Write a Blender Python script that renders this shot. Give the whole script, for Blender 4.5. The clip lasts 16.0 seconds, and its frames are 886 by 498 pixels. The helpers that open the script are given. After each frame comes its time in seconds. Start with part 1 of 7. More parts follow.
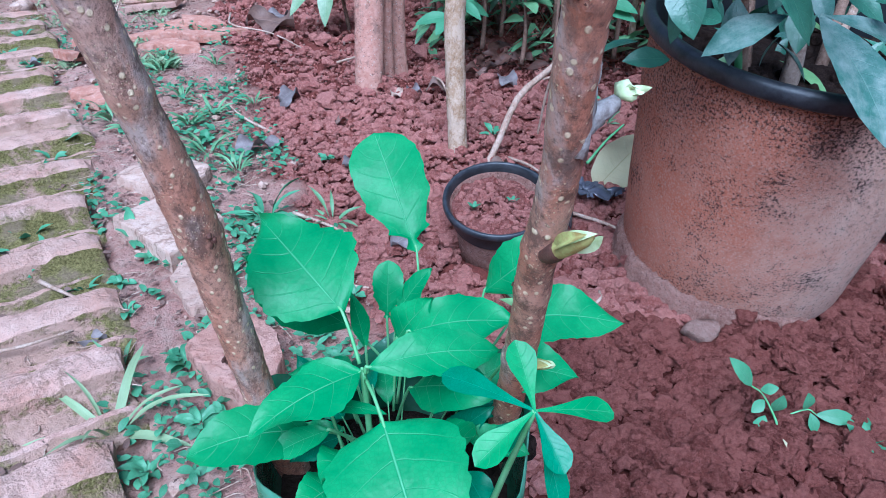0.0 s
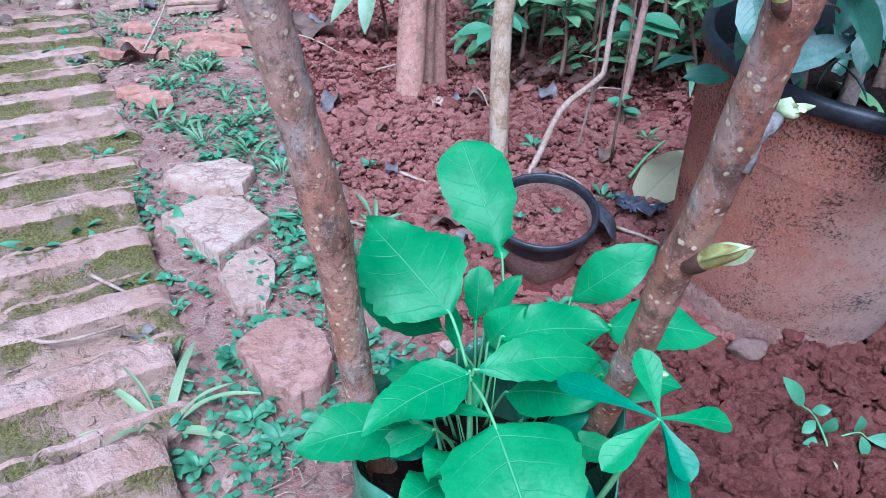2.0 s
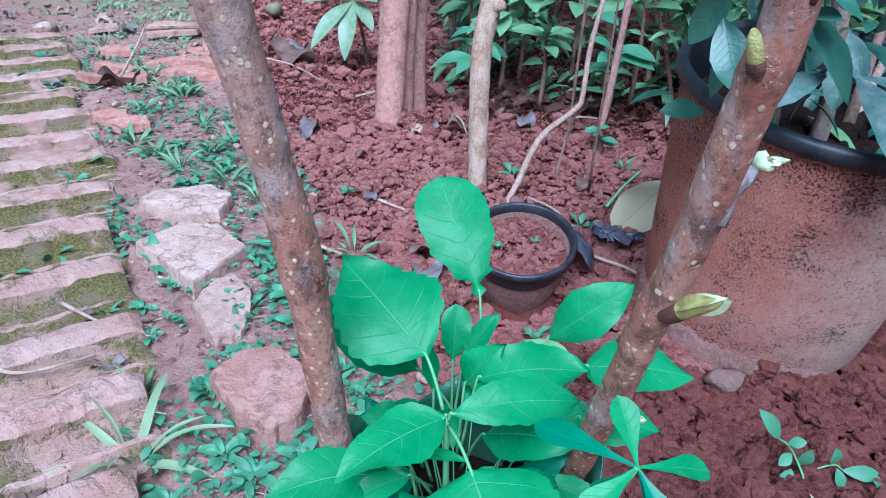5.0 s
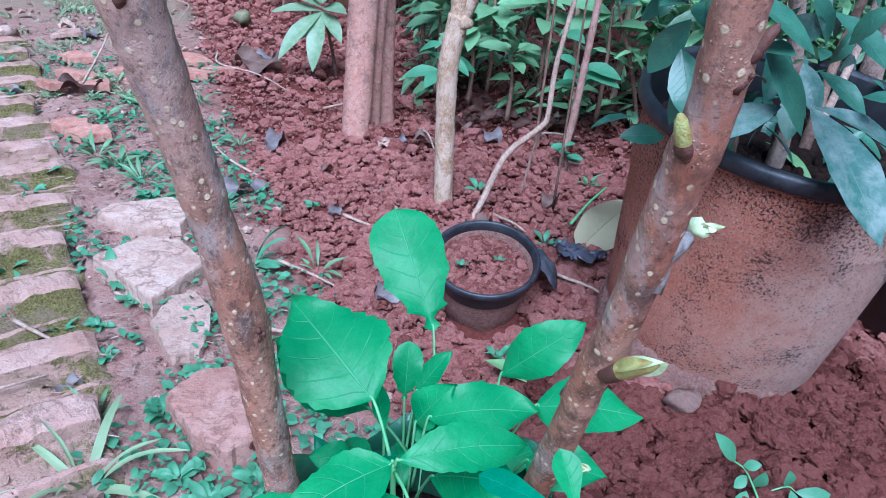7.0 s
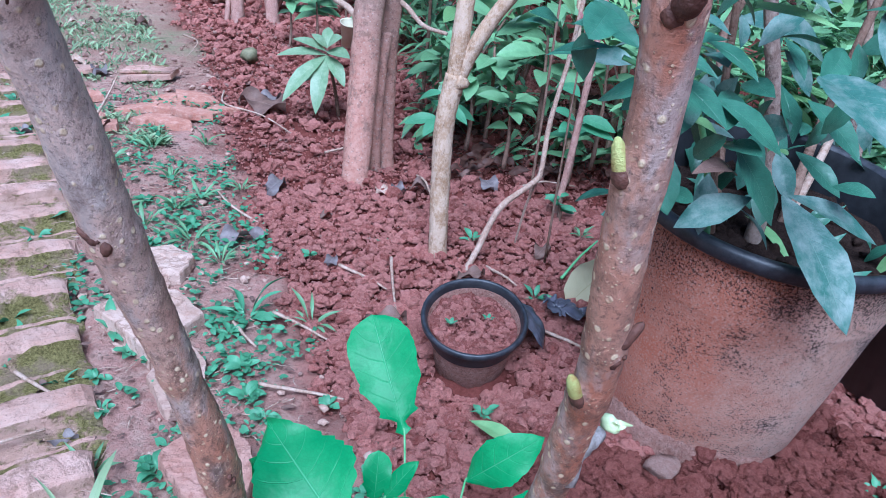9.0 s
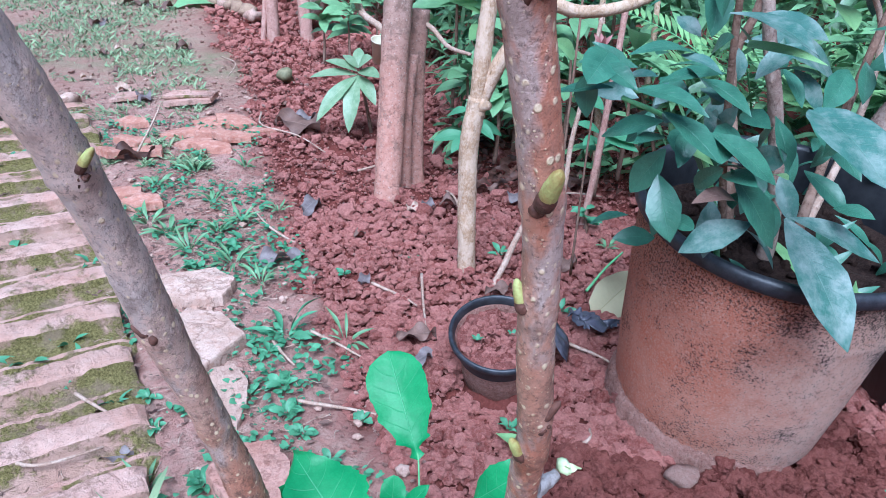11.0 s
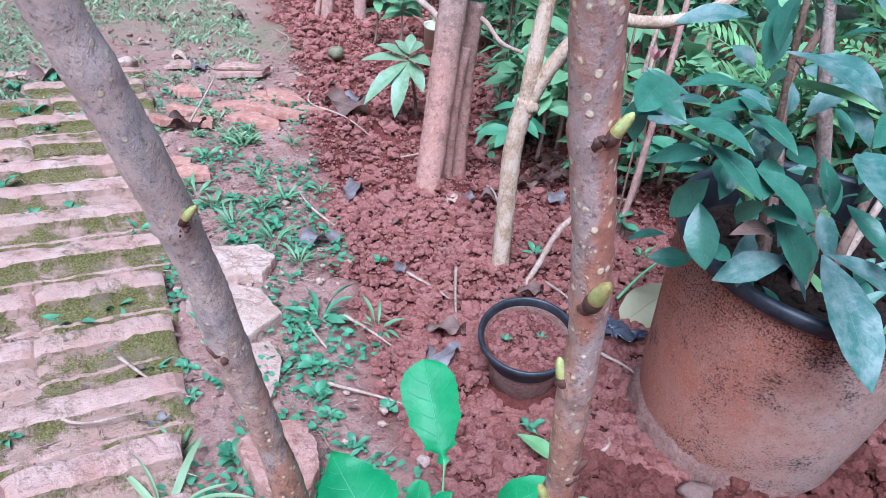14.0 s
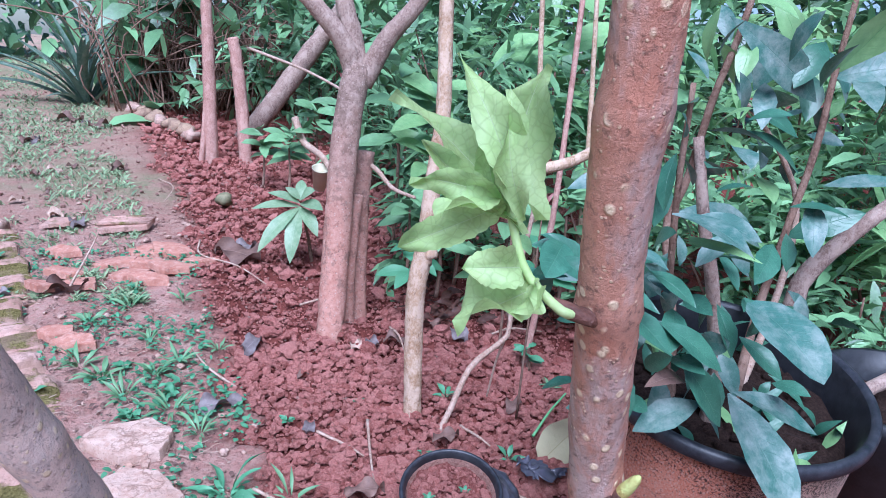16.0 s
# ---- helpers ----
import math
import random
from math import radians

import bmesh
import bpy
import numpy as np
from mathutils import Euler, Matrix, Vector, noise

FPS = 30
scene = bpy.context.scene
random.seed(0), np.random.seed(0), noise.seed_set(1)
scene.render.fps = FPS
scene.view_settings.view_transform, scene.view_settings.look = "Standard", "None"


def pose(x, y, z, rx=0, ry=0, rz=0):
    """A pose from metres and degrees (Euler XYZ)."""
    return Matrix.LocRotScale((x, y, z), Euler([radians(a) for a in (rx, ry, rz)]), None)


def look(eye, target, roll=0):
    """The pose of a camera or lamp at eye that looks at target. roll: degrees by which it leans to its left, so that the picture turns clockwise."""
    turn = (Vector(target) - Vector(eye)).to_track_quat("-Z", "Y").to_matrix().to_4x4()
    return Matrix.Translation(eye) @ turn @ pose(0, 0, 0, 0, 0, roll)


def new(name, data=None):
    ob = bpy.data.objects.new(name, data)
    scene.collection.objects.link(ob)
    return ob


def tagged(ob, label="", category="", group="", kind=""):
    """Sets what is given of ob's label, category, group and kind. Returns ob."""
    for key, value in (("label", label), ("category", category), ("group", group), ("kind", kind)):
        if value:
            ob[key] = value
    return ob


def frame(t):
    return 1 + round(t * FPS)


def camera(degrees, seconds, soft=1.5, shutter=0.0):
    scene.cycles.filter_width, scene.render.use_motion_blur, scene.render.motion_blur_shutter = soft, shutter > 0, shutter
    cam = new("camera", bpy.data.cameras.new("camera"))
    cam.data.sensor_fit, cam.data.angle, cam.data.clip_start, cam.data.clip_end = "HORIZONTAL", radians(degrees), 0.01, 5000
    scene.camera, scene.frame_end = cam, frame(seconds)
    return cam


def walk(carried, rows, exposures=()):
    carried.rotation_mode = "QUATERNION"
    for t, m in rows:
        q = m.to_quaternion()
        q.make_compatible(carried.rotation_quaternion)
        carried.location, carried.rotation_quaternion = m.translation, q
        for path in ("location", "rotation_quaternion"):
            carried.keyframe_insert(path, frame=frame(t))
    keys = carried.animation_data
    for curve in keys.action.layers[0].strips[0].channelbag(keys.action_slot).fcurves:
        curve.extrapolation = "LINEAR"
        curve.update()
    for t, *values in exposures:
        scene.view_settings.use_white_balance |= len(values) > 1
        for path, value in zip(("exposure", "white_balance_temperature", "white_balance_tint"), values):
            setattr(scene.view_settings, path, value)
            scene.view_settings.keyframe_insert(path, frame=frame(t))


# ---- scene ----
cam = camera(63.0, 16.0, soft=0.6)
PATH = [
    (0.0, -0.0084, 0.0066, 0.5067, 62.35, -0.2, -0.38),
    (0.5, -0.0195, -0.0017, 0.5119, 62.98, -0.22, 0.6),
    (1.0, -0.0368, -0.0093, 0.5161, 63.29, -0.11, 1.76),
    (1.5, -0.0467, -0.0074, 0.5108, 62.9, -1.2, 1.9),
    (2.0, -0.0499, -0.0003, 0.5078, 63.04, -1.49, 1.66),
    (2.5, -0.0505, 0.0043, 0.5087, 63.71, -2.68, 0.68),
    (3.0, -0.0484, -0.0025, 0.5158, 64.34, -2.09, 0.65),
    (3.5, -0.0489, 0.0016, 0.5119, 63.96, -1.92, 1.03),
    (4.0, -0.0531, 0.0059, 0.5108, 64.2, -2.42, 1.2),
    (4.2, -0.0524, 0.0054, 0.5134, 64.51, -2.35, 0.72),
    (6.3, -0.0476, 0.0128, 0.5137, 65.1, -3.35, -0.38),
    (6.5, -0.0476, 0.0143, 0.5164, 64.98, -3.83, -0.67),
    (7.0, -0.0406, 0.0141, 0.5278, 65.61, -3.95, -1.64),
    (7.5, -0.0384, 0.0209, 0.5389, 65.99, -4.74, -1.5),
    (8.0, -0.0412, 0.0295, 0.5498, 66.48, -5.53, -0.5),
    (8.5, -0.032, 0.0222, 0.5686, 66.74, -4.89, -0.82),
    (8.7, -0.0293, 0.0167, 0.578, 67.03, -4.91, -0.85),
    (10.8, -0.0083, -0.0248, 0.6435, 67.48, -2.63, 0.02),
    (11.0, -0.0056, -0.0279, 0.6416, 67.11, -2.27, 1.53),
    (11.5, 0.002, -0.0474, 0.6436, 68.4, -1.14, 7.9),
    (12.0, 0.0253, -0.0513, 0.6433, 67.88, -1.26, 9.99),
    (12.5, 0.0305, -0.0583, 0.6466, 65.44, -2.69, 9.19),
    (13.0, 0.0229, -0.0568, 0.6551, 63.76, -3.87, 8.21),
    (13.5, 0.0098, -0.0482, 0.6684, 63.39, -4.97, 7.47),
    (14.0, -0.0152, -0.0394, 0.6758, 65.24, -5.66, 5.81),
    (14.5, -0.0249, -0.0328, 0.6879, 68.72, -5.81, 2.49),
    (15.0, -0.0323, -0.0203, 0.7009, 70.62, -5.25, 0.56),
    (15.5, -0.0369, -0.012, 0.7117, 72.9, -5.38, -2.16),
    (16.0, -0.0428, -0.0158, 0.7235, 75.44, -4.03, -3.75),
]

walk(cam, [(t, pose(x, y, z, rx, ry, rz)) for t, x, y, z, rx, ry, rz in PATH],
     exposures=[(0.0, 1.07, 4570, 7), (8.5, 1.02, 4600, 10), (11.0, 1.17, 4790, 9), (14.5, 1.17, 4790, 10), (15.3, 1.25, 4800, 13), (16.0, 1.13, 4900, 18)])

# ---- light: an overcast garden, soft sky and a wide pale sun ----
world = bpy.data.worlds.new("world")
scene.world = world
world.use_nodes = True
wn = world.node_tree.nodes
sky = wn.new("ShaderNodeTexSky")
sky.sky_type = 'NISHITA'
sky.sun_disc = False
sky.sun_elevation = radians(51)
sky.sun_rotation = radians(187)
sky.air_density, sky.dust_density = 1.0, 1.0
wn["Background"].inputs["Strength"].default_value = 0.051
world.node_tree.links.new(sky.outputs[0], wn["Background"].inputs["Color"])
sun_data = bpy.data.lights.new("sun", 'SUN')
sun_data.energy, sun_data.angle, sun_data.color = 3.15, radians(40), (1.0, 0.98, 0.95)
sun = new("sun", sun_data)
sun.matrix_world = look((-0.45, -2.9, 4.4), (0, 0.6, 0))


# ---- materials ----
class Mat:
    """A small wrapper to write node materials in few lines."""

    def __init__(self, name, rough=0.7, spec=0.3):
        self.m = bpy.data.materials.new(name)
        self.m.use_nodes = True
        self.n, self.l = self.m.node_tree.nodes, self.m.node_tree.links
        self.b = self.n["Principled BSDF"]
        self.b.inputs["Roughness"].default_value = rough
        self.b.inputs["Specular IOR Level"].default_value = spec
        self.pos = self.n.new("ShaderNodeTexCoord").outputs["Object"]

    def link(self, a, b):
        self.l.new(a, b)

    def noise(self, scale, detail=4, rough=0.6, vec=None):
        t = self.n.new("ShaderNodeTexNoise")
        t.inputs["Scale"].default_value, t.inputs["Detail"].default_value, t.inputs["Roughness"].default_value = scale, detail, rough
        self.link(vec or self.pos, t.inputs["Vector"])
        return t.outputs["Fac"]

    def voro(self, scale, vec=None, feature='F1'):
        t = self.n.new("ShaderNodeTexVoronoi")
        t.feature = feature
        t.inputs["Scale"].default_value = scale
        self.link(vec or self.pos, t.inputs["Vector"])
        return t.outputs["Distance"]

    def stretch(self, sx, sy, sz):
        t = self.n.new("ShaderNodeMapping")
        t.inputs["Scale"].default_value = (sx, sy, sz)
        self.link(self.pos, t.inputs["Vector"])
        return t.outputs[0]

    def ramp(self, fac, lo, hi, a=0.0, b=1.0):
        t = self.n.new("ShaderNodeMapRange")
        t.clamp = True
        for key, value in (("From Min", lo), ("From Max", hi), ("To Min", a), ("To Max", b)):
            t.inputs[key].default_value = value
        self.link(fac, t.inputs["Value"])
        return t.outputs[0]

    def mix(self, fac, a, b, mode='MIX'):
        t = self.n.new("ShaderNodeMix")
        t.data_type, t.blend_type = 'RGBA', mode
        for socket, value in ((t.inputs[0], fac), (t.inputs[6], a), (t.inputs[7], b)):
            if hasattr(value, "is_linked"):
                self.link(value, socket)
            elif isinstance(value, tuple):
                socket.default_value = (*value, 1.0)
            else:
                socket.default_value = value
        return t.outputs[2]

    def calc(self, op, a, b=0.0, c=0.0):
        t = self.n.new("ShaderNodeMath")
        t.operation = op
        for k, value in enumerate((a, b, c)):
            if hasattr(value, "is_linked"):
                self.link(value, t.inputs[k])
            else:
                t.inputs[k].default_value = value
        return t.outputs[0]

    def color(self, c):
        self.link(c, self.b.inputs["Base Color"])

    def bump(self, h, strength=0.5, dist=0.002):
        t = self.n.new("ShaderNodeBump")
        t.inputs["Strength"].default_value, t.inputs["Distance"].default_value = strength, dist
        self.link(h, t.inputs["Height"])
        self.link(t.outputs[0], self.b.inputs["Normal"])

    def random(self):
        return self.n.new("ShaderNodeObjectInfo").outputs["Random"]

    def island(self):
        return self.n.new("ShaderNodeNewGeometry").outputs["Random Per Island"]


def soil_material(name, dark, mid, light, vary=0.0):
    m = Mat(name, 0.95, 0.12)
    c = m.mix(m.ramp(m.noise(9, 5), 0.35, 0.65), dark, mid)
    c = m.mix(m.ramp(m.noise(150, 6, 0.75), 0.42, 0.72), c, light)
    c = m.mix(m.ramp(m.noise(420, 3), 0.55, 0.68, 0, 0.75), c, tuple(v * 0.30 for v in mid))
    c = m.mix(m.ramp(m.noise(700, 2), 0.60, 0.72, 0, 0.6), c, tuple(min(1.0, v * 1.25) for v in light))
    if vary:
        c = m.mix(m.ramp(m.island(), 0.0, 1.0, 0, vary), c, light)
        c = m.mix(m.ramp(m.island(), 0.0, 0.3, vary * 0.8, 0), c, tuple(v * 0.6 for v in dark))
    m.color(c)
    m.bump(m.calc('ADD', m.noise(260, 6, 0.8), m.calc('MULTIPLY', m.noise(800, 3), 0.6)), 1.0, 0.010)
    return m.m


SOIL = soil_material("red_soil", (0.22, 0.058, 0.045), (0.39, 0.125, 0.100), (0.58, 0.26, 0.22))
CLOD = soil_material("soil_clods", (0.30, 0.078, 0.060), (0.54, 0.172, 0.139), (0.78, 0.37, 0.31), 0.5)
DARKCLOD = soil_material("dark_soil_clods", (0.12, 0.028, 0.021), (0.25, 0.068, 0.052), (0.46, 0.175, 0.14), 0.5)
FIRMCLOD = soil_material("firm_earth_crumbs", (0.34, 0.15, 0.115), (0.48, 0.26, 0.21), (0.62, 0.42, 0.35), 0.4)
POTSOIL = soil_material("potting_soil", (0.014, 0.009, 0.008), (0.036, 0.021, 0.017), (0.10, 0.060, 0.047), 0.4)


def ground_material():
    m = Mat("garden_ground", 0.95, 0.1)
    # Bed ground is darker than its clods, to paint shade into the gaps.
    bed = m.mix(m.ramp(m.noise(9, 5), 0.35, 0.65), (0.13, 0.033, 0.025), (0.24, 0.072, 0.057))
    firm = m.mix(m.ramp(m.noise(6, 5), 0.35, 0.65), (0.40, 0.185, 0.145), (0.56, 0.32, 0.265))
    lawn = m.mix(m.ramp(m.noise(6, 6, 0.75), 0.36, 0.56), (0.48, 0.30, 0.235), (0.27, 0.27, 0.15))
    firm = m.mix(m.ramp(m.noise(38, 6, 0.75), 0.46, 0.62, 0, 0.75), firm, (0.56, 0.39, 0.31))
    firm = m.mix(m.ramp(m.noise(70, 5, 0.7), 0.56, 0.66, 0, 0.7), firm, (0.20, 0.10, 0.075))
    firm = m.mix(m.ramp(m.noise(120, 5, 0.7), 0.45, 0.75, 0, 0.7), firm, (0.58, 0.36, 0.30))
    bed = m.mix(m.ramp(m.noise(140, 6, 0.75), 0.45, 0.70, 0, 0.7), bed, (0.38, 0.125, 0.10))
    zone = m.n.new("ShaderNodeVertexColor")
    zone.layer_name = "zone"
    split = m.n.new("ShaderNodeSeparateColor")
    m.link(zone.outputs["Color"], split.inputs[0])
    c = m.mix(split.outputs[0], firm, bed)
    c = m.mix(split.outputs[1], c, lawn)
    c = m.mix(split.outputs[2], c, (0.10, 0.025, 0.019))
    c = m.mix(m.ramp(m.noise(400, 2), 0.58, 0.7, 0, 0.5), c, (0.12, 0.045, 0.035))
    m.color(c)
    m.bump(m.calc('ADD', m.noise(170, 6, 0.7), m.calc('MULTIPLY', m.noise(600, 3), 0.5)), 1.0, 0.008)
    return m.m


GROUND = ground_material()


def bark_material(name, pale):
    """Speckled bark: red-brown below, greyer and paler on the younger wood above, with dark mottling and raised pale lenticels."""
    m = Mat(name, 0.52, 0.35)
    sep = m.n.new("ShaderNodeSeparateXYZ")
    m.link(m.pos, sep.inputs[0])
    c = m.mix(m.ramp(m.noise(24, 5, 0.65, m.stretch(1, 1, 0.4)), 0.38, 0.60), (0.46, 0.165, 0.095), (0.54, 0.29, 0.205))
    young = m.calc('ADD', sep.outputs[2], m.calc('MULTIPLY', m.noise(35, 5, 0.7), 0.16))
    c = m.mix(m.ramp(young, 0.50, 0.64, 0, pale), c, (0.76, 0.58, 0.50))
    c = m.mix(m.ramp(m.noise(55, 5, 0.7, m.stretch(1, 1, 0.35)), 0.50, 0.62, 0, 0.65), c, (0.50, 0.43, 0.40))
    mottle = m.calc('MULTIPLY', m.ramp(m.noise(130, 6, 0.8, m.stretch(1, 1, 0.6)), 0.47, 0.60, 0, 0.8), m.ramp(young, 0.50, 0.66, 1.0, 0.4))
    c = m.mix(mottle, c, (0.12, 0.060, 0.045))
    c = m.mix(m.ramp(m.noise(520, 4, 0.75), 0.54, 0.66, 0, 0.6), c, (0.06, 0.032, 0.026))
    spots = m.ramp(m.voro(250, m.stretch(1, 1, 0.8)), 0.17, 0.27, 1, 0)
    spots = m.calc('MULTIPLY', spots, m.ramp(m.noise(120, 2), 0.40, 0.46))
    fine = m.ramp(m.voro(620), 0.14, 0.24, 0.7, 0)
    spots = m.calc('MAXIMUM', spots, m.calc('MULTIPLY', fine, m.ramp(m.noise(90, 2), 0.48, 0.54)))
    c = m.mix(m.calc('MULTIPLY', spots, 0.95), c, (0.78, 0.60, 0.40))
    m.color(c)
    m.bump(m.calc('ADD', m.calc('MULTIPLY', spots, 0.35), m.calc('ADD', m.noise(420, 6, 0.8), m.noise(150, 4, vec=m.stretch(1, 1, 0.3)))), 0.9, 0.0013)
    return m.m


BARK = bark_material("sapling_bark", 0.0)
BARK_PALE = bark_material("paler_sapling_bark", 0.85)


def trunk_material(name, a, b, dust):
    m = Mat(name, 0.85, 0.15)
    c = m.mix(m.ramp(m.noise(14, 5), 0.35, 0.65), a, b)
    c = m.mix(m.ramp(m.noise(180, 5, 0.7), 0.42, 0.66, 0, 0.8), c, dust)
    c = m.mix(m.ramp(m.noise(300, 3, vec=m.stretch(1, 1, 0.35)), 0.58, 0.7, 0, 0.6), c, tuple(v * 0.35 for v in a))
    c = m.mix(m.ramp(m.noise(42, 5, 0.7, m.stretch(1, 1, 0.6)), 0.50, 0.58, 0, 0.6), c, tuple(min(1.0, v * 1.1) for v in dust))
    m.color(c)
    m.bump(m.calc('ADD', m.noise(260, 5, 0.7), m.noise(60, 3, vec=m.stretch(1, 1, 0.3))), 0.8, 0.004)
    return m.m


TRUNK_PINK = trunk_material("dusty_trunk_bark", (0.36, 0.18, 0.14), (0.47, 0.26, 0.21), (0.55, 0.35, 0.29))
TRUNK_GREY = trunk_material("grey_brown_bark", (0.20, 0.125, 0.10), (0.36, 0.25, 0.20), (0.46, 0.35, 0.29))
TRUNK_TAN = trunk_material("flaking_tan_bark", (0.34, 0.20, 0.11), (0.56, 0.38, 0.25), (0.62, 0.47, 0.36))


def dusted_trunk():
    m = Mat("dusted_foot_bark", 0.85, 0.15)
    sep = m.n.new("ShaderNodeSeparateXYZ")
    m.link(m.pos, sep.inputs[0])
    height = m.calc('ADD', sep.outputs[2], m.calc('MULTIPLY', m.noise(12, 5, 0.7), 0.22))
    bare = m.mix(m.ramp(m.noise(60, 6, 0.75), 0.38, 0.64), (0.24, 0.16, 0.125), (0.47, 0.34, 0.28))
    mud = m.mix(m.ramp(m.noise(90, 5, 0.7), 0.38, 0.66), (0.50, 0.235, 0.175), (0.62, 0.36, 0.285))
    c = m.mix(m.ramp(height, 0.42, 0.72), mud, bare)
    c = m.mix(m.ramp(m.noise(230, 3, vec=m.stretch(1, 1, 1.6)), 0.60, 0.68, 0, 0.7), c, (0.10, 0.055, 0.045))
    c = m.mix(m.ramp(m.voro(110), 0.10, 0.22, 0.8, 0), c, (0.60, 0.48, 0.41))
    c = m.mix(m.ramp(m.noise(26, 5, 0.75), 0.52, 0.60, 0, 0.5), c, (0.15, 0.095, 0.075))
    m.color(c)
    m.bump(m.calc('ADD', m.noise(240, 5, 0.75), m.noise(50, 4, vec=m.stretch(1, 1, 0.3))), 0.9, 0.005)
    return m.m


TRUNK_DUSTED = dusted_trunk()
TWIG = trunk_material("dry_twig", (0.34, 0.21, 0.15), (0.48, 0.32, 0.24), (0.55, 0.42, 0.34))
SHRUB_STEM = trunk_material("shrub_stem", (0.15, 0.085, 0.06), (0.24, 0.14, 0.10), (0.30, 0.20, 0.15))


def leaf_material(name, base, alt, vein, rough=0.4, spec=0.4, glow=0.25, veins=7.0, dust=None, vein_w=0.035, spread=0.25):
    m = Mat(name, rough, spec)
    uv = m.n.new("ShaderNodeUVMap").outputs[0]
    sep = m.n.new("ShaderNodeSeparateXYZ")
    m.link(uv, sep.inputs[0])
    u = sep.outputs[0]
    v = m.calc('ABSOLUTE', m.calc('MULTIPLY_ADD', sep.outputs[1], 2.0, -1.0))
    mid = m.ramp(v, vein_w * 0.3, vein_w * 0.9, 1, 0)
    side = m.calc('ADD', u, m.calc('MULTIPLY_ADD', m.noise(80, 3), 0.03, -0.015))
    side = m.calc('FRACT', m.calc('MULTIPLY', m.calc('SUBTRACT', side, m.calc('MULTIPLY', m.calc('POWER', v, 1.35), 0.20)), veins))
    side = m.ramp(m.calc('ABSOLUTE', m.calc('SUBTRACT', side, 0.5)), 0.005, 0.035, 1, 0)
    side = m.calc('MULTIPLY', side, m.ramp(v, 0.3, 1.0, 0.30, 0.0))
    c = m.mix(m.ramp(m.noise(45, 6, 0.7), 0.35, 0.65), base, alt)
    cells = m.voro(520, feature='DISTANCE_TO_EDGE')
    c = m.mix(m.ramp(cells, 0.0, 0.12, 0.35, 0), c, tuple(x * 0.6 for x in base))
    c = m.mix(m.ramp(m.random(), 0, 1, 0, spread), c, tuple(x * 0.35 for x in base))
    c = m.mix(m.ramp(m.island(), 0, 1, 0, spread), c, tuple(min(1, x * 1.5) for x in alt))
    if dust:
        c = m.mix(m.ramp(m.noise(38, 5, 0.7), 0.42, 0.72, 0, 0.75), c, dust)
    c = m.mix(m.calc('MAXIMUM', m.calc('MULTIPLY', mid, 0.6), side), c, vein)
    m.color(c)
    net = cells
    m.bump(m.calc('ADD', m.calc('MULTIPLY', m.calc('MAXIMUM', mid, side), -1.2), m.calc('ADD', m.calc('MULTIPLY', net, 0.02), m.calc('MULTIPLY', m.noise(70, 3), 1.2))), 0.45, 0.0018)
    thin = m.n.new("ShaderNodeBsdfTranslucent")
    m.link(c, thin.inputs["Color"])
    both = m.n.new("ShaderNodeMixShader")
    both.inputs[0].default_value = glow
    m.link(m.b.outputs[0], both.inputs[1])
    m.link(thin.outputs[0], both.inputs[2])
    m.link(both.outputs[0], m.n["Material Output"].inputs["Surface"])
    return m.m


WEED = leaf_material("bright_weed_leaf", (0.024, 0.205, 0.062), (0.062, 0.34, 0.115), (0.18, 0.50, 0.25), 0.42, 0.3, 0.22, 6, spread=0.4, vein_w=0.03)
WEED_DARK = leaf_material("waxy_weed_leaf", (0.016, 0.16, 0.07), (0.035, 0.24, 0.12), (0.08, 0.36, 0.20), 0.4, 0.35, 0.15, 9)
LEATHER = leaf_material("leathery_shrub_leaf", (0.020, 0.075, 0.046), (0.070, 0.185, 0.115), (0.09, 0.22, 0.13), 0.34, 0.5, 0.08, 10, vein_w=0.022, spread=0.4)
DUSTY = leaf_material("dusty_shrub_leaf", (0.035, 0.11, 0.082), (0.075, 0.17, 0.135), (0.11, 0.22, 0.165), 0.42, 0.5, 0.06, 10, dust=(0.30, 0.34, 0.31), vein_w=0.022)
GLOSSY = leaf_material("bright_shrub_leaf", (0.10, 0.25, 0.085), (0.29, 0.47, 0.20), (0.16, 0.38, 0.14), 0.33, 0.55, 0.22, 9, spread=0.6)
GROUNDLEAF = leaf_material("ground_weed_leaf", (0.05, 0.19, 0.085), (0.13, 0.32, 0.17), (0.15, 0.36, 0.22), 0.45, 0.4, 0.2, 5, spread=0.6)
PALELEAF = leaf_material("pale_young_leaf", (0.11, 0.24, 0.10), (0.34, 0.44, 0.27), (0.36, 0.50, 0.32), 0.4, 0.45, 0.2, 8, spread=0.4)
TUFTWEED = leaf_material("grassy_weed_leaf", (0.07, 0.19, 0.08), (0.20, 0.34, 0.17), (0.25, 0.42, 0.27), 0.45, 0.4, 0.2, 3, spread=0.6)
YELLOWED = leaf_material("yellowed_leaf", (0.66, 0.60, 0.36), (0.74, 0.66, 0.42), (0.5, 0.44, 0.22), 0.55, 0.3, 0.2)
FRESH = leaf_material("fresh_shoot_leaf", (0.36, 0.56, 0.17), (0.56, 0.72, 0.34), (0.62, 0.72, 0.45), 0.5, 0.35, 0.5, 8)
FARLEAF = leaf_material("thicket_leaf", (0.026, 0.072, 0.036), (0.20, 0.36, 0.17), (0.14, 0.33, 0.16), 0.36, 0.55, 0.14, 8, spread=0.85)
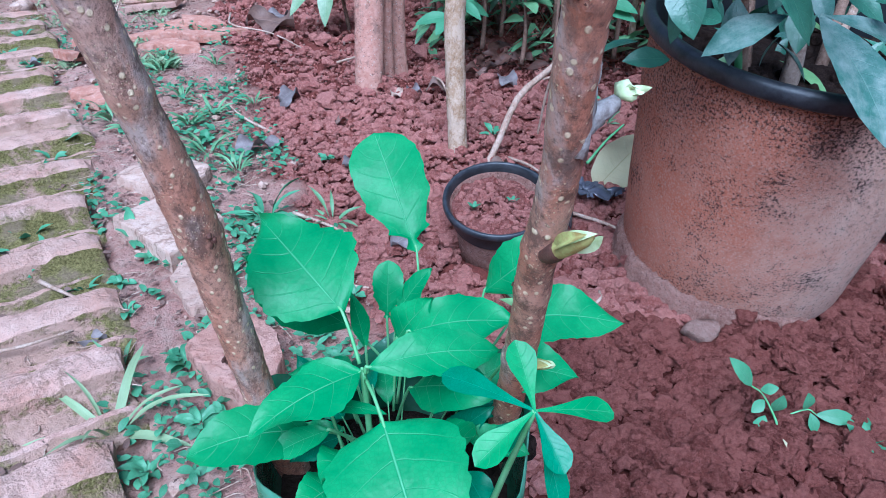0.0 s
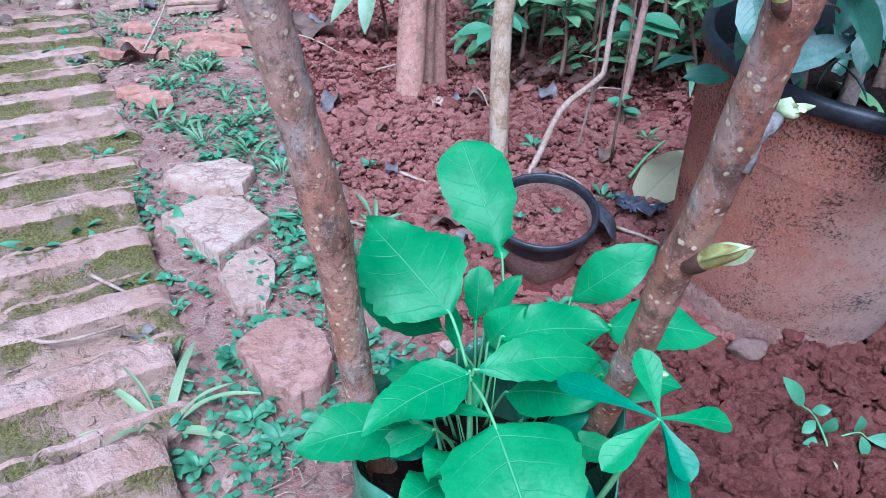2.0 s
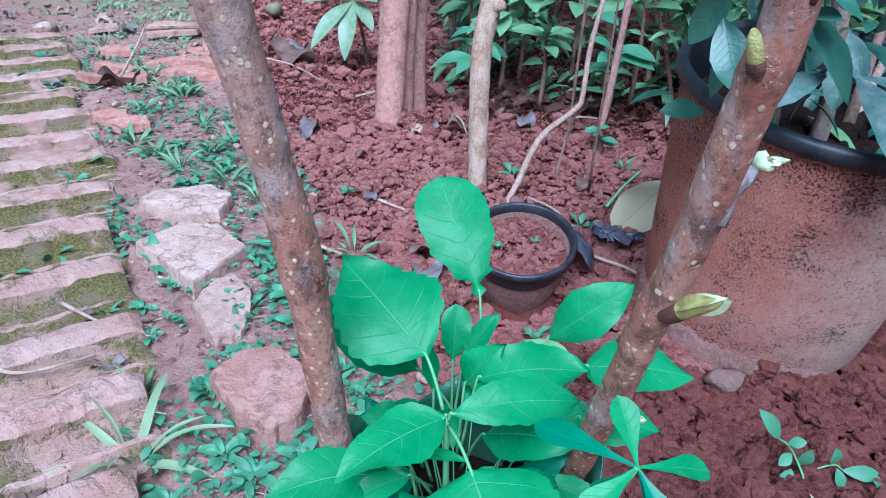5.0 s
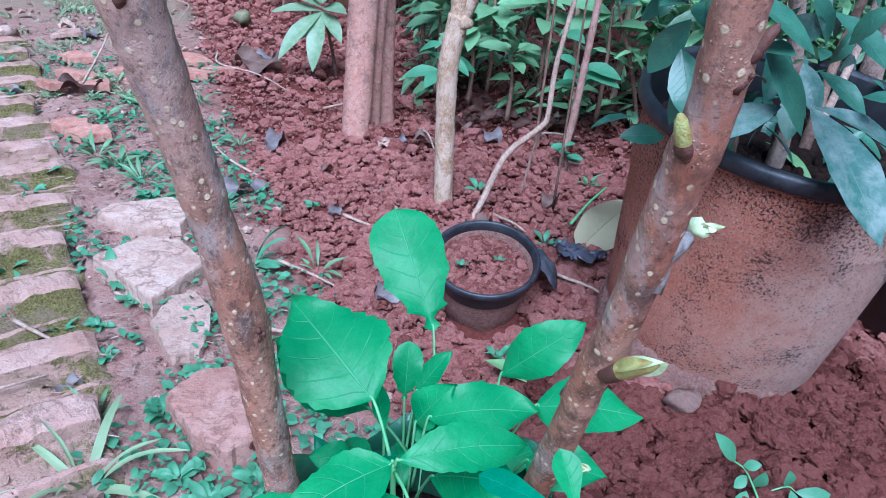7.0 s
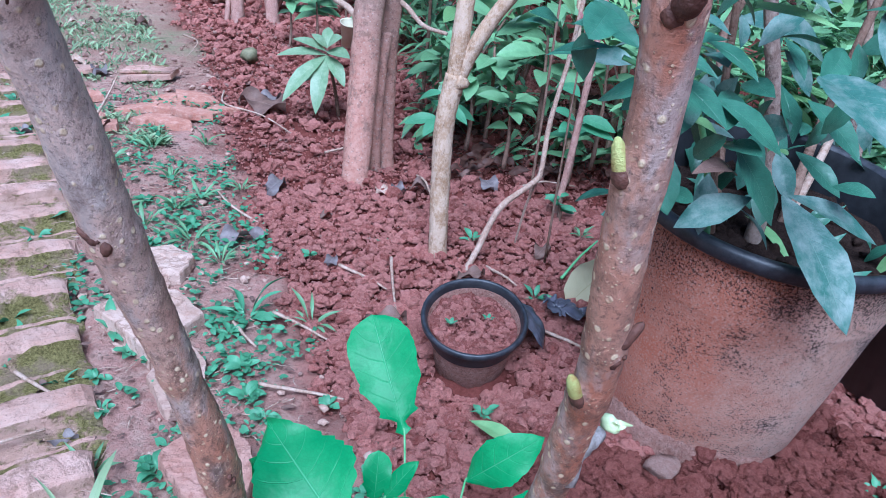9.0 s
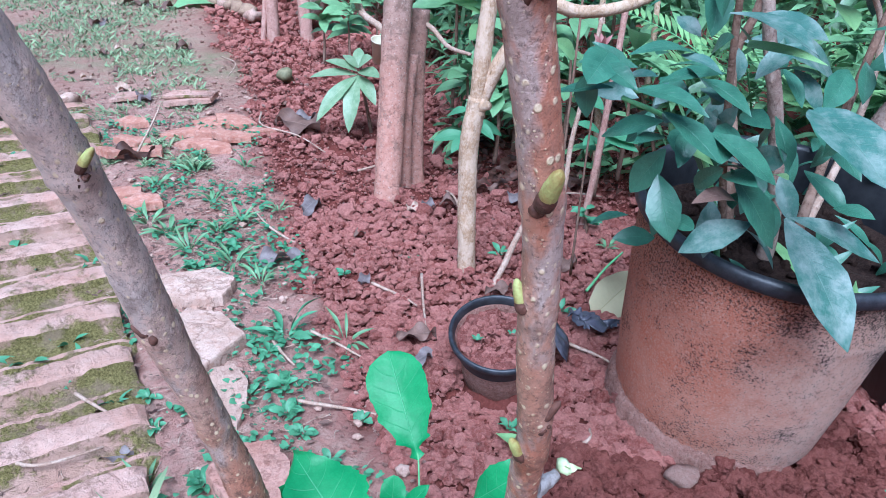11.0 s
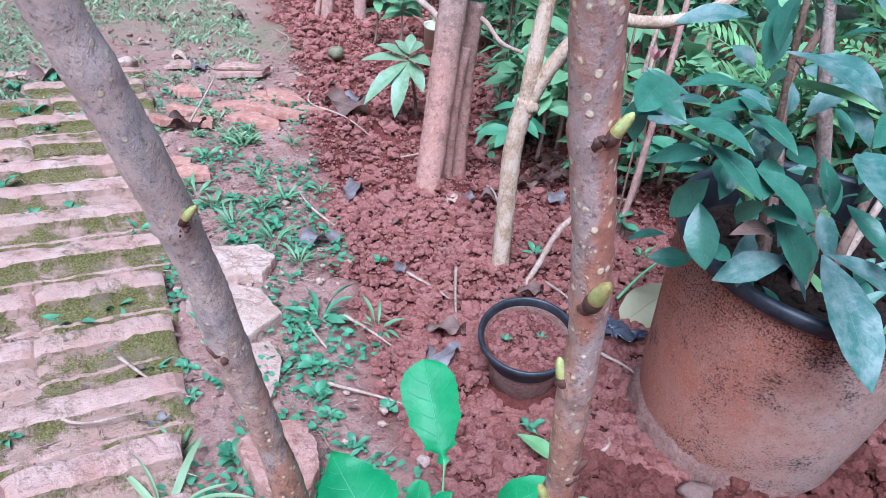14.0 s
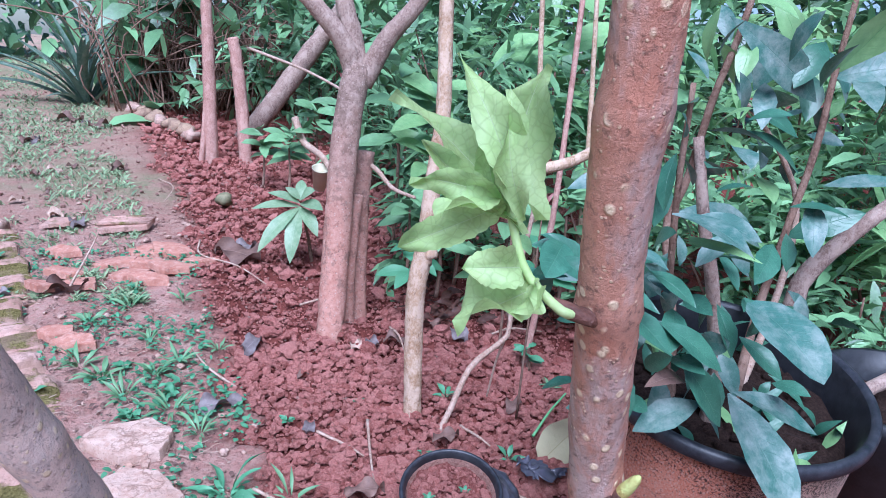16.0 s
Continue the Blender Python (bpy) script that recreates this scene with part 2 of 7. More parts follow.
GRASS = leaf_material("grass_blade", (0.15, 0.24, 0.11), (0.30, 0.38, 0.21), (0.2, 0.32, 0.16), 0.5, 0.3, 0.2, 3, spread=0.8)
STRAP = leaf_material("strap_leaf", (0.06, 0.13, 0.085), (0.12, 0.20, 0.145), (0.2, 0.28, 0.2), 0.42, 0.45, 0.1, 3, dust=(0.28, 0.30, 0.25))
DEADLEAF = leaf_material("dead_leaf", (0.09, 0.052, 0.045), (0.22, 0.13, 0.10), (0.30, 0.20, 0.16), 0.6, 0.3, 0.05)
DARKLEAF = leaf_material("dark_brown_leaf", (0.035, 0.016, 0.012), (0.10, 0.045, 0.032), (0.14, 0.07, 0.05), 0.6, 0.3, 0.05)
GREYLEAF = leaf_material("grey_dead_leaf", (0.09, 0.065, 0.065), (0.26, 0.215, 0.21), (0.32, 0.28, 0.27), 0.5, 0.4, 0.05)
REDLEAF = leaf_material("red_young_leaf", (0.34, 0.12, 0.12), (0.42, 0.20, 0.18), (0.6, 0.3, 0.3), 0.4, 0.4, 0.25)


def plain(name, c, c2, scale, rough, spec=0.4, bump=0.3, dist=0.001):
    m = Mat(name, rough, spec)
    m.color(m.mix(m.ramp(m.noise(scale, 5, 0.65), 0.35, 0.65), c, c2))
    m.bump(m.noise(scale * 6, 4), bump, dist)
    return m.m


PETIOLE = plain("pale_green_stalk", (0.12, 0.36, 0.13), (0.22, 0.46, 0.22), 90, 0.5)
BUD = plain("green_bud", (0.32, 0.22, 0.065), (0.46, 0.50, 0.17), 260, 0.5, bump=0.6)
BUDTIP = plain("pale_bud_tip", (0.48, 0.58, 0.26), (0.68, 0.74, 0.46), 160, 0.55)
BUDBASE = plain("brown_bud_scale", (0.055, 0.022, 0.016), (0.14, 0.058, 0.040), 220, 0.6, bump=0.6)
SHOOT = plain("fresh_shoot", (0.30, 0.42, 0.14), (0.42, 0.52, 0.24), 90, 0.5)
FLAKE = plain("frayed_grey_bark", (0.22, 0.18, 0.165), (0.46, 0.41, 0.39), 300, 0.8, bump=0.8)
BLACK = plain("black_plastic", (0.012, 0.013, 0.016), (0.030, 0.031, 0.036), 40, 0.42, 0.5)
RIM = plain("worn_black_rim", (0.012, 0.014, 0.019), (0.042, 0.043, 0.052), 70, 0.45, 0.5)
FILM = plain("crumpled_grey_film", (0.03, 0.032, 0.045), (0.12, 0.115, 0.145), 45, 0.32, 0.55)
BUFFGREEN = plain("dull_green_rind", (0.13, 0.13, 0.07), (0.24, 0.21, 0.12), 60, 0.7)
CREAM = plain("cream_plastic", (0.68, 0.62, 0.44), (0.75, 0.70, 0.55), 30, 0.45)


def dusty_pot_material(name, black, pale_lo, pale_hi):
    """Dried mud splashed on plastic: orange-red, turning paler and grittier towards +X, worn through to black grit."""
    m = Mat(name, 0.85, 0.2)
    sep = m.n.new("ShaderNodeSeparateXYZ")
    m.link(m.pos, sep.inputs[0])
    deep_tone = m.mix(m.ramp(m.noise(6, 5, 0.65), 0.35, 0.62), (0.63, 0.195, 0.112), (0.68, 0.29, 0.20))
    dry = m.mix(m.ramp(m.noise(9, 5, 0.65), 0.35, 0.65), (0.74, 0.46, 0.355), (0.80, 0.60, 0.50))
    # Blends the orange-red mud into the pale one along X.
    side = m.ramp(m.calc('ADD', sep.outputs[0], m.calc('MULTIPLY_ADD', m.noise(7, 5, 0.65), 0.22, -0.11)), pale_lo, pale_hi)
    c = m.mix(side, deep_tone, dry)
    c = m.mix(m.ramp(m.noise(70, 6, 0.75), 0.48, 0.70, 0, 0.5), c, (0.50, 0.185, 0.115))
    c = m.mix(m.ramp(m.noise(420, 3), 0.48, 0.7, 0, 0.6), c, (0.76, 0.54, 0.44))
    cloud = m.ramp(m.noise(9, 6, 0.7), black, black + 0.16)
    band = m.ramp(m.calc('ADD', sep.outputs[2], m.calc('MULTIPLY', m.noise(15, 4), 0.10)), 0.27, 0.33, 0, 0.75)
    thick = m.calc('ADD', m.calc('MAXIMUM', cloud, band), m.calc('MULTIPLY', side, 0.35))
    grit = m.calc('ADD', m.noise(330, 5, 0.8), m.calc('MULTIPLY', thick, 0.115))
    specks = m.ramp(grit, 0.615, 0.655)
    c = m.mix(m.calc('MULTIPLY', specks, 0.9), c, (0.035, 0.024, 0.026))
    m.color(c)
    m.bump(m.calc('ADD', m.calc('MULTIPLY', m.noise(380, 5, 0.8), 1.5), m.calc('MULTIPLY', specks, -0.8)), 1.0, 0.0032)
    return m.m


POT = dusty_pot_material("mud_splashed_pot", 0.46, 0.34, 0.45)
CUP = soil_material("mud_crusted_cup", (0.36, 0.16, 0.12), (0.56, 0.29, 0.23), (0.70, 0.44, 0.36))


def brick_material(name, moss_lo, moss_hi, dirt):
    m = Mat(name, 0.9, 0.15)
    shift = m.n.new("ShaderNodeVectorMath")
    shift.operation = 'ADD'
    spot = m.n.new("ShaderNodeCombineXYZ")
    m.link(m.calc('MULTIPLY', m.random(), 37.0), spot.inputs[0])
    m.link(m.calc('MULTIPLY', m.random(), 91.0), spot.inputs[1])
    m.link(m.pos, shift.inputs[0])
    m.link(spot.outputs[0], shift.inputs[1])
    m.pos = shift.outputs[0]
    c = m.mix(m.ramp(m.noise(14, 6, 0.7), 0.35, 0.65), (0.50, 0.265, 0.205), (0.66, 0.445, 0.375))
    c = m.mix(m.ramp(m.random(), 0, 1, 0, 0.45), c, (0.42, 0.25, 0.185))
    c = m.mix(m.ramp(m.noise(150, 5, 0.75), 0.50, 0.70, 0, 0.45), c, (0.56, 0.39, 0.33))
    c = m.mix(m.ramp(m.noise(30, 6, 0.8), 0.52, 0.62, 0, 0.7), c, (0.24, 0.14, 0.10))
    c = m.mix(m.ramp(m.noise(320, 3), 0.60, 0.70, 0, 0.6), c, (0.13, 0.08, 0.06))
    c = m.mix(m.ramp(m.noise(45, 6, 0.75), 0.30, 0.60, dirt * 0.4, dirt), c, (0.34, 0.215, 0.155))
    patch = m.ramp(m.calc('ADD', m.noise(9, 6, 0.7), m.calc('ADD', m.calc('MULTIPLY', m.noise(120, 4, 0.8), 0.16), m.ramp(m.random(), 0, 1, -0.05, 0.05))), moss_lo + 0.08, moss_hi + 0.08)
    moss = m.mix(m.ramp(m.noise(260, 5, 0.8), 0.38, 0.64), (0.10, 0.083, 0.026), (0.36, 0.30, 0.115))
    moss = m.mix(m.ramp(m.noise(24, 4), 0.52, 0.66, 0, 0.7), moss, (0.33, 0.23, 0.165))
    c = m.mix(patch, c, moss)
    m.color(c)
    m.bump(m.calc('ADD', m.calc('MULTIPLY', patch, m.calc('MULTIPLY', m.noise(330, 4, 0.8), 1.6)), m.noise(240, 5, 0.7)), 0.9, 0.0045)
    return m.m


BRICK = brick_material("pink_clay_brick", 0.56, 0.66, 0.12)
BRICK_MOSSY = brick_material("mossy_clay_brick", 0.44, 0.52, 0.75)


def stone_material(name, a, b, c3, crack=0.0):
    m = Mat(name, 0.88, 0.2)
    c = m.mix(m.ramp(m.noise(18, 6, 0.7), 0.35, 0.65), a, b)
    c = m.mix(m.ramp(m.noise(75, 6, 0.75), 0.48, 0.66, 0, 0.75), c, c3)
    c = m.mix(m.ramp(m.noise(260, 3), 0.60, 0.70, 0, 0.6), c, tuple(v * 0.4 for v in c3))
    if crack:
        vein = m.ramp(m.calc('ABSOLUTE', m.calc('SUBTRACT', m.noise(13, 5, 0.6), 0.5)), 0.0, 0.025, crack, 0)
        c = m.mix(vein, c, tuple(v * 0.55 for v in c3))
    m.color(c)
    m.bump(m.calc('ADD', m.noise(110, 6, 0.75), m.calc('MULTIPLY', m.noise(30, 4), 1.5)), 0.9, 0.004)
    return m.m


SLAB = stone_material("pale_slab", (0.49, 0.32, 0.25), (0.64, 0.465, 0.38), (0.42, 0.235, 0.17), 0.7)
ROCK = stone_material("buff_stone", (0.46, 0.29, 0.22), (0.56, 0.40, 0.325), (0.28, 0.15, 0.115))
BUFF = stone_material("buff_bed_stone", (0.27, 0.17, 0.125), (0.44, 0.31, 0.205), (0.22, 0.13, 0.10))
BLOCK = stone_material("weathered_brick_block", (0.40, 0.20, 0.15), (0.52, 0.31, 0.25), (0.30, 0.13, 0.095), 0.5)
REDBRICK = stone_material("broken_red_brick", (0.40, 0.165, 0.115), (0.52, 0.26, 0.19), (0.60, 0.38, 0.31))


def bag_material():
    m = Mat("green_plastic_bag", 0.25, 0.5)
    m.color(m.mix(m.ramp(m.noise(30, 4), 0.4, 0.65), (0.04, 0.16, 0.085), (0.12, 0.28, 0.18)))
    m.b.inputs["Alpha"].default_value = 0.9
    m.bump(m.noise(60, 4), 0.5, 0.004)
    return m.m


BAG = bag_material()


# ---- mesh helpers ----
def mesh_object(name, verts, faces, mat, parent=None, label="", uvs=None, smooth=True):
    me = bpy.data.meshes.new(name)
    me.from_pydata(np.asarray(verts, float).tolist(), [], faces.tolist() if isinstance(faces, np.ndarray) else faces)
    if uvs is not None:
        layer = me.uv_layers.new(name="UVMap")
        loops = np.zeros(len(me.loops), dtype=np.int32)
        me.loops.foreach_get("vertex_index", loops)
        layer.data.foreach_set("uv", np.asarray(uvs, dtype=np.float32)[loops].ravel())
    for one in mat if isinstance(mat, (list, tuple)) else (mat,):
        me.materials.append(one)
    if smooth:
        me.polygons.foreach_set("use_smooth", [True] * len(me.polygons))
    ob = new(name, me)
    if parent is not None:
        ob.parent = parent
    if label:
        ob["label"] = label
    return ob


def part(name, geo, mat, parent, label="", smooth=True):
    verts, faces, uvs = geo if len(geo) == 3 else (*geo, None)
    return mesh_object(name, verts, faces, mat, parent, label, uvs, smooth)


def thing(name, label, category, group="", kind=""):
    ob = new(name)
    ob.empty_display_size = 0.02
    return tagged(ob, label, category, group, kind)


def join(geos):
    verts, faces, uvs, k = [], [], [], 0
    for g in geos:
        verts.append(np.asarray(g[0], float))
        faces += [tuple([i + k for i in f]) for f in g[1]]
        if len(g) == 3 and g[2] is not None:
            uvs.append(np.asarray(g[2], float))
        k += len(g[0])
    return (np.vstack(verts), faces, np.vstack(uvs)) if uvs else (np.vstack(verts), faces)


def vec(a):
    return np.asarray(a, float)


def unit(a):
    a = vec(a)
    return a / max(np.linalg.norm(a), 1e-9)


def spline(points, n):
    """n points along a Catmull-Rom curve through the given ones (any number of columns)."""
    p = np.asarray(points, float)
    p = np.vstack([2 * p[0] - p[1], p, 2 * p[-1] - p[-2]])
    out = []
    for s in np.linspace(0, len(p) - 3 - 1e-6, n):
        i, t = int(s), s - int(s)
        a, b, c, d = p[i:i + 4]
        out.append(0.5 * (2 * b + (c - a) * t + (2 * a - 5 * b + 4 * c - d) * t * t + (3 * b - a - 3 * c + d) * t ** 3))
    return np.array(out)


def tube(points, radii, sides=10, n=0, rough=0.0, rng=None):
    """A closed tube with its own radius at each point; rough: uneven girth."""
    pr = np.column_stack([np.asarray(points, float), np.broadcast_to(radii, len(points))])
    pr = spline(pr, n) if n else pr
    p, r = pr[:, :3], np.maximum(pr[:, 3], 1e-4)
    rng = rng or np.random.default_rng(1)
    tang = np.gradient(p, axis=0)
    tang /= np.linalg.norm(tang, axis=1)[:, None] + 1e-12
    side = np.cross(tang[0], (0.3, 1, 0.2) if abs(tang[0][1]) < 0.8 else (1, 0, 0.2))
    verts, faces = [], []
    for i in range(len(p)):
        side = unit(side - tang[i] * (side @ tang[i]))
        other = np.cross(tang[i], side)
        a = np.linspace(0, 2 * np.pi, sides, endpoint=False)
        rr = r[i] * (1 + rough * rng.uniform(-1, 1, sides))
        verts.append(p[i] + rr[:, None] * (np.cos(a)[:, None] * side + np.sin(a)[:, None] * other))
    verts = np.vstack(verts)
    for i in range(len(p) - 1):
        for k in range(sides):
            a, b = i * sides + k, i * sides + (k + 1) % sides
            faces.append((a, b, b + sides, a + sides))
    faces.append(tuple(range(sides))[::-1])
    faces.append(tuple(range((len(p) - 1) * sides, len(p) * sides)))
    return verts, faces


PROFILES = {
    "ovate": [(0, 0.02), (0.06, 0.35), (0.18, 0.78), (0.34, 1.0), (0.55, 0.88), (0.75, 0.58), (0.9, 0.25), (1, 0.0)],
    "cordate": [(0, 0.06), (0.05, 0.62), (0.16, 0.95), (0.32, 1.0), (0.52, 0.90), (0.72, 0.62), (0.9, 0.25), (1, 0.0)],
    "elliptic": [(0, 0.03), (0.08, 0.28), (0.25, 0.74), (0.5, 1.0), (0.72, 0.80), (0.9, 0.36), (1, 0.0)],
    "lance": [(0, 0.05), (0.12, 0.4), (0.35, 0.95), (0.5, 1.0), (0.7, 0.75), (0.88, 0.3), (1, 0.0)],
    "spoon": [(0, 0.08), (0.2, 0.22), (0.4, 0.5), (0.62, 0.92), (0.78, 1.0), (0.92, 0.68), (1, 0.0)],
    "lobed": [(0, 0.05), (0.04, 0.28), (0.08, 0.10), (0.12, 0.14), (0.16, 0.60), (0.20, 0.50), (0.30, 0.66), (0.42, 0.96), (0.46, 0.88), (0.62, 1.0), (0.78, 0.95), (0.90, 0.70), (0.96, 0.42), (1, 0.0)],
    "strap": [(0, 0.8), (0.3, 1.0), (0.7, 0.75), (0.92, 0.3), (1, 0.0)],
    "round": [(0, 0.15), (0.12, 0.7), (0.35, 0.98), (0.55, 1.0), (0.8, 0.75), (0.94, 0.4), (1, 0.0)],
}


def leaf(base, tip, width, up=(0, 0, 1), shape="ovate", bend=0.0, fold=0.15, n=12, m=3, teeth=0.0, wave=0.0, twist=0.0, seed=0):
    """A leaf blade from base to tip. bend: how far the middle stands off the chord, by length; fold: the V of the halves."""
    base, tip = vec(base), vec(tip)
    rng = np.random.default_rng(seed)
    axis = tip - base
    length = np.linalg.norm(axis)
    axis /= length
    side = np.cross(axis, vec(up))
    if np.linalg.norm(side) < 1e-3:
        side = np.cross(axis, (1, 0.3, 0))
    side = unit(side)
    nrm = np.cross(side, axis)
    prof = np.array(PROFILES[shape])
    verts, uvs, faces = [], [], []
    phase = rng.uniform(0, 6.28, 2)
    for i in range(n + 1):
        s = i / n
        w = 0.5 * width * np.interp(s, prof[:, 0], prof[:, 1])
        centre = base + axis * length * s + nrm * bend * length * np.sin(np.pi * s)
        for j in range(-m, m + 1):
            v = j / m
            ww = w
            if teeth and abs(j) == m and 0 < i < n:
                ww = w * (1 + teeth * (0.55, 0.1, -0.6)[(i + (j > 0)) % 3] * rng.uniform(0.5, 1.1))
            lift = fold * abs(v) * w + wave * width * np.sin(9 * s + phase[0 if v > 0 else 1]) * v * v
            a = twist * s
            d = side * np.cos(a) + nrm * np.sin(a)
            q = nrm * np.cos(a) - side * np.sin(a)
            verts.append(centre + d * v * ww + q * lift)
            uvs.append((s, 0.5 + 0.5 * v))
    row = 2 * m + 1
    for i in range(n):
        for j in range(row - 1):
            a = i * row + j
            faces.append((a, a + 1, a + row + 1, a + row))
    return np.array(verts), faces, np.array(uvs)


def blades(base, way, width, sag=0.15, round_tip=False):
    """Many small bent blades at once: arrays of base points, lengthwise vectors and widths."""
    base, way, width = np.asarray(base, float), np.asarray(way, float), np.asarray(width, float)[:, None]
    n = len(base)
    side = np.cross(way, np.array([0.15, -0.35, 1.0]) + 0.35 * np.sin(np.arange(n)[:, None] * np.array([1.7, 2.3, 3.1])))
    side /= np.linalg.norm(side, axis=1)[:, None] + 1e-9
    length = np.linalg.norm(way, axis=1)[:, None]
    lift = np.array([0, 0, 1.0]) * length * sag
    wide = 1.0 if round_tip else 0.8
    rows = [base - side * width * 0.15, base + side * width * 0.15, base + way * 0.35 + side * width * 0.5 + lift * 0.8, base + way * 0.35 + lift * 0.6, base + way * 0.35 - side * width * 0.5 + lift * 0.8,
            base + way * 0.72 + side * width * 0.4 * wide + lift * 0.8, base + way * 0.72 + lift * 0.6, base + way * 0.72 - side * width * 0.4 * wide + lift * 0.8, base + way]
    verts = np.stack(rows, axis=1).reshape(-1, 3)
    k = (np.arange(n) * 9)[:, None]
    quads = np.concatenate([k + np.array([[0, 3, 4, 4]]), k + np.array([[0, 1, 3, 3]]), k + np.array([[1, 2, 3, 3]]), k + np.array([[3, 2, 5, 6]]), k + np.array([[4, 3, 6, 7]]), k + np.array([[6, 5, 8, 8]]), k + np.array([[7, 6, 8, 8]])])
    faces = [tuple(dict.fromkeys(f)) for f in quads.tolist()]
    uv = np.tile(np.array([(0, 0.4), (0, 0.6), (0.35, 1), (0.35, 0.5), (0.35, 0), (0.72, 0.9), (0.72, 0.5), (0.72, 0.1), (1, 0.5)]), (n, 1))
    return verts, faces, uv


def lathe(profile, centre, axis=(0, 0, 1), sides=48):
    """Turns (radius, height) pairs about an axis through centre."""
    axis = unit(axis)
    u = unit(np.cross(axis, (0, 1, 0.01)))
    v = np.cross(axis, u)
    a = np.linspace(0, 2 * np.pi, sides, endpoint=False)
    ring = np.cos(a)[:, None] * u + np.sin(a)[:, None] * v
    verts = np.vstack([vec(centre) + axis * h + ring * r for r, h in profile])
    faces = []
    for i in range(len(profile) - 1):
        for k in range(sides):
            p, q = i * sides + k, i * sides + (k + 1) % sides
            faces.append((p, q, q + sides, p + sides))
    return verts, faces


_bm = bmesh.new()
bmesh.ops.create_icosphere(_bm, subdivisions=2, radius=1.0)
ICO_V = np.array([v.co[:] for v in _bm.verts])
ICO_F = [tuple(v.index for v in f.verts) for f in _bm.faces]
_bm.free()
_bm = bmesh.new()
bmesh.ops.create_icosphere(_bm, subdivisions=1, radius=1.0)
ICO1_V = np.array([v.co[:] for v in _bm.verts])
ICO1_F = [tuple(v.index for v in f.verts) for f in _bm.faces]
_bm.free()


def lump(centre, size, rng, fine=True):
    """An uneven clod or stone; size: three half axes."""
    v, f = (ICO_V, ICO_F) if fine else (ICO1_V, ICO1_F)
    a = rng.uniform(0, 6.28)
    bumps = 1 + 0.30 * np.sin(v @ rng.uniform(-3, 3, 3) + a) * np.cos(v @ rng.uniform(-4, 4, 3)) + rng.uniform(-0.17, 0.17, len(v))
    p = v * bumps[:, None] * vec(size)
    c, s = np.cos(a), np.sin(a)
    return p @ np.array([[c, s, 0], [-s, c, 0], [0, 0, 1]]) + vec(centre), f


_lattice = np.random.default_rng(7).uniform(-1, 1, (256, 256))


def vnoise(x, y, scale, shift=0):
    """Smooth value noise in -1 to 1, for arrays."""
    x, y = np.asarray(x) * scale + 17.3 * shift + 100, np.asarray(y) * scale + 9.7 * shift + 100
    i, j = np.floor(x).astype(int), np.floor(y).astype(int)
    u, v = x - i, y - j
    u, v = u * u * (3 - 2 * u), v * v * (3 - 2 * v)
    g = lambda a, b: _lattice[(i + a) % 256, (j + b) % 256]
    return (g(0, 0) * (1 - u) + g(1, 0) * u) * (1 - v) + (g(0, 1) * (1 - u) + g(1, 1) * u) * v


# ---- ground ----
def bed_edge(y):
    return np.interp(y, [-1, 0.55, 0.864, 1.2, 1.62, 2.43, 3.3, 4.5, 9], [0.25, 0.0, -0.12, -0.27, -0.45, -0.72, -1.1, -1.6, -3.0])


def plane(x, y):
    return -0.017 * (np.clip(x, -4, 4) - 0.1) + 0.0775 * (np.clip(y, -0.5, 6) - 0.9)


def path_uv(x, y):
    """Coordinates along a brick row and across the rows, from the near right corner of the path."""
    dx, dy = np.asarray(x) + 0.285, np.asarray(y) - 0.56
    v = -dx * 0.572 + dy * 0.82
    return dx * 0.82 + dy * 0.572 - 0.143 * v, v


def bed_weight(x, y):
    return np.clip((np.asarray(x) - bed_edge(y)) / 0.10 + 0.5 + 0.5 * vnoise(x, y, 14, 3), 0, 1)


def dark_soil_weight(x, y):
    """Where the near soil round the pots is coloured darker."""
    x, y = np.asarray(x), np.asarray(y)
    edge = 0.80 + 0.12 * vnoise(x, y, 5, 41) + 0.05 * vnoise(x, y, 17, 42)
    return np.clip((edge - y) / 0.06 + 0.5, 0, 1) * np.clip((x - 0.06 - 0.05 * vnoise(x, y, 9, 43)) / 0.05, 0, 1) * np.clip((1.1 - x) / 0.3, 0, 1) * np.clip((y - 0.05) / 0.25, 0, 1)


def ground_z(x, y, coarse=False):
    x, y = np.asarray(x, float), np.asarray(y, float)
    w = bed_weight(x, y)
    z = plane(x, y) + 0.008 * vnoise(x, y, 4, 1) * (0.3 + w) + 0.004 * vnoise(x, y, 11, 2)
    z = z + w * 0.006
    if not coarse:
        z = z + (0.004 + 0.006 * w) * vnoise(x, y, 26, 4) + (0.003 + 0.006 * w) * np.abs(vnoise(x, y, 52, 5)) + (0.001 + 0.005 * w) * vnoise(x, y, 110, 6)
    z = z + 0.010 * np.exp(-(((x - 0.41) / 0.22) ** 2 + ((y - 0.71) / 0.05) ** 2))
    z = z + 0.05 * np.exp(-(((x - 0.8) / 0.7) ** 2 + ((y - 2.2) / 0.7) ** 2))
    u, v = path_uv(x, y)
    z = z - 0.03 * np.exp(-(((x - 0.085) / 0.09) ** 2 + ((y - 0.895) / 0.075) ** 2))
    on = np.clip(-u / 0.02, 0, 1) * np.clip((u + 0.56) / 0.03, 0, 1) * np.clip((v + 0.62) / 0.05, 0, 1) * np.clip((1.75 - v) / 0.15, 0, 1)
    return z - 0.017 * on


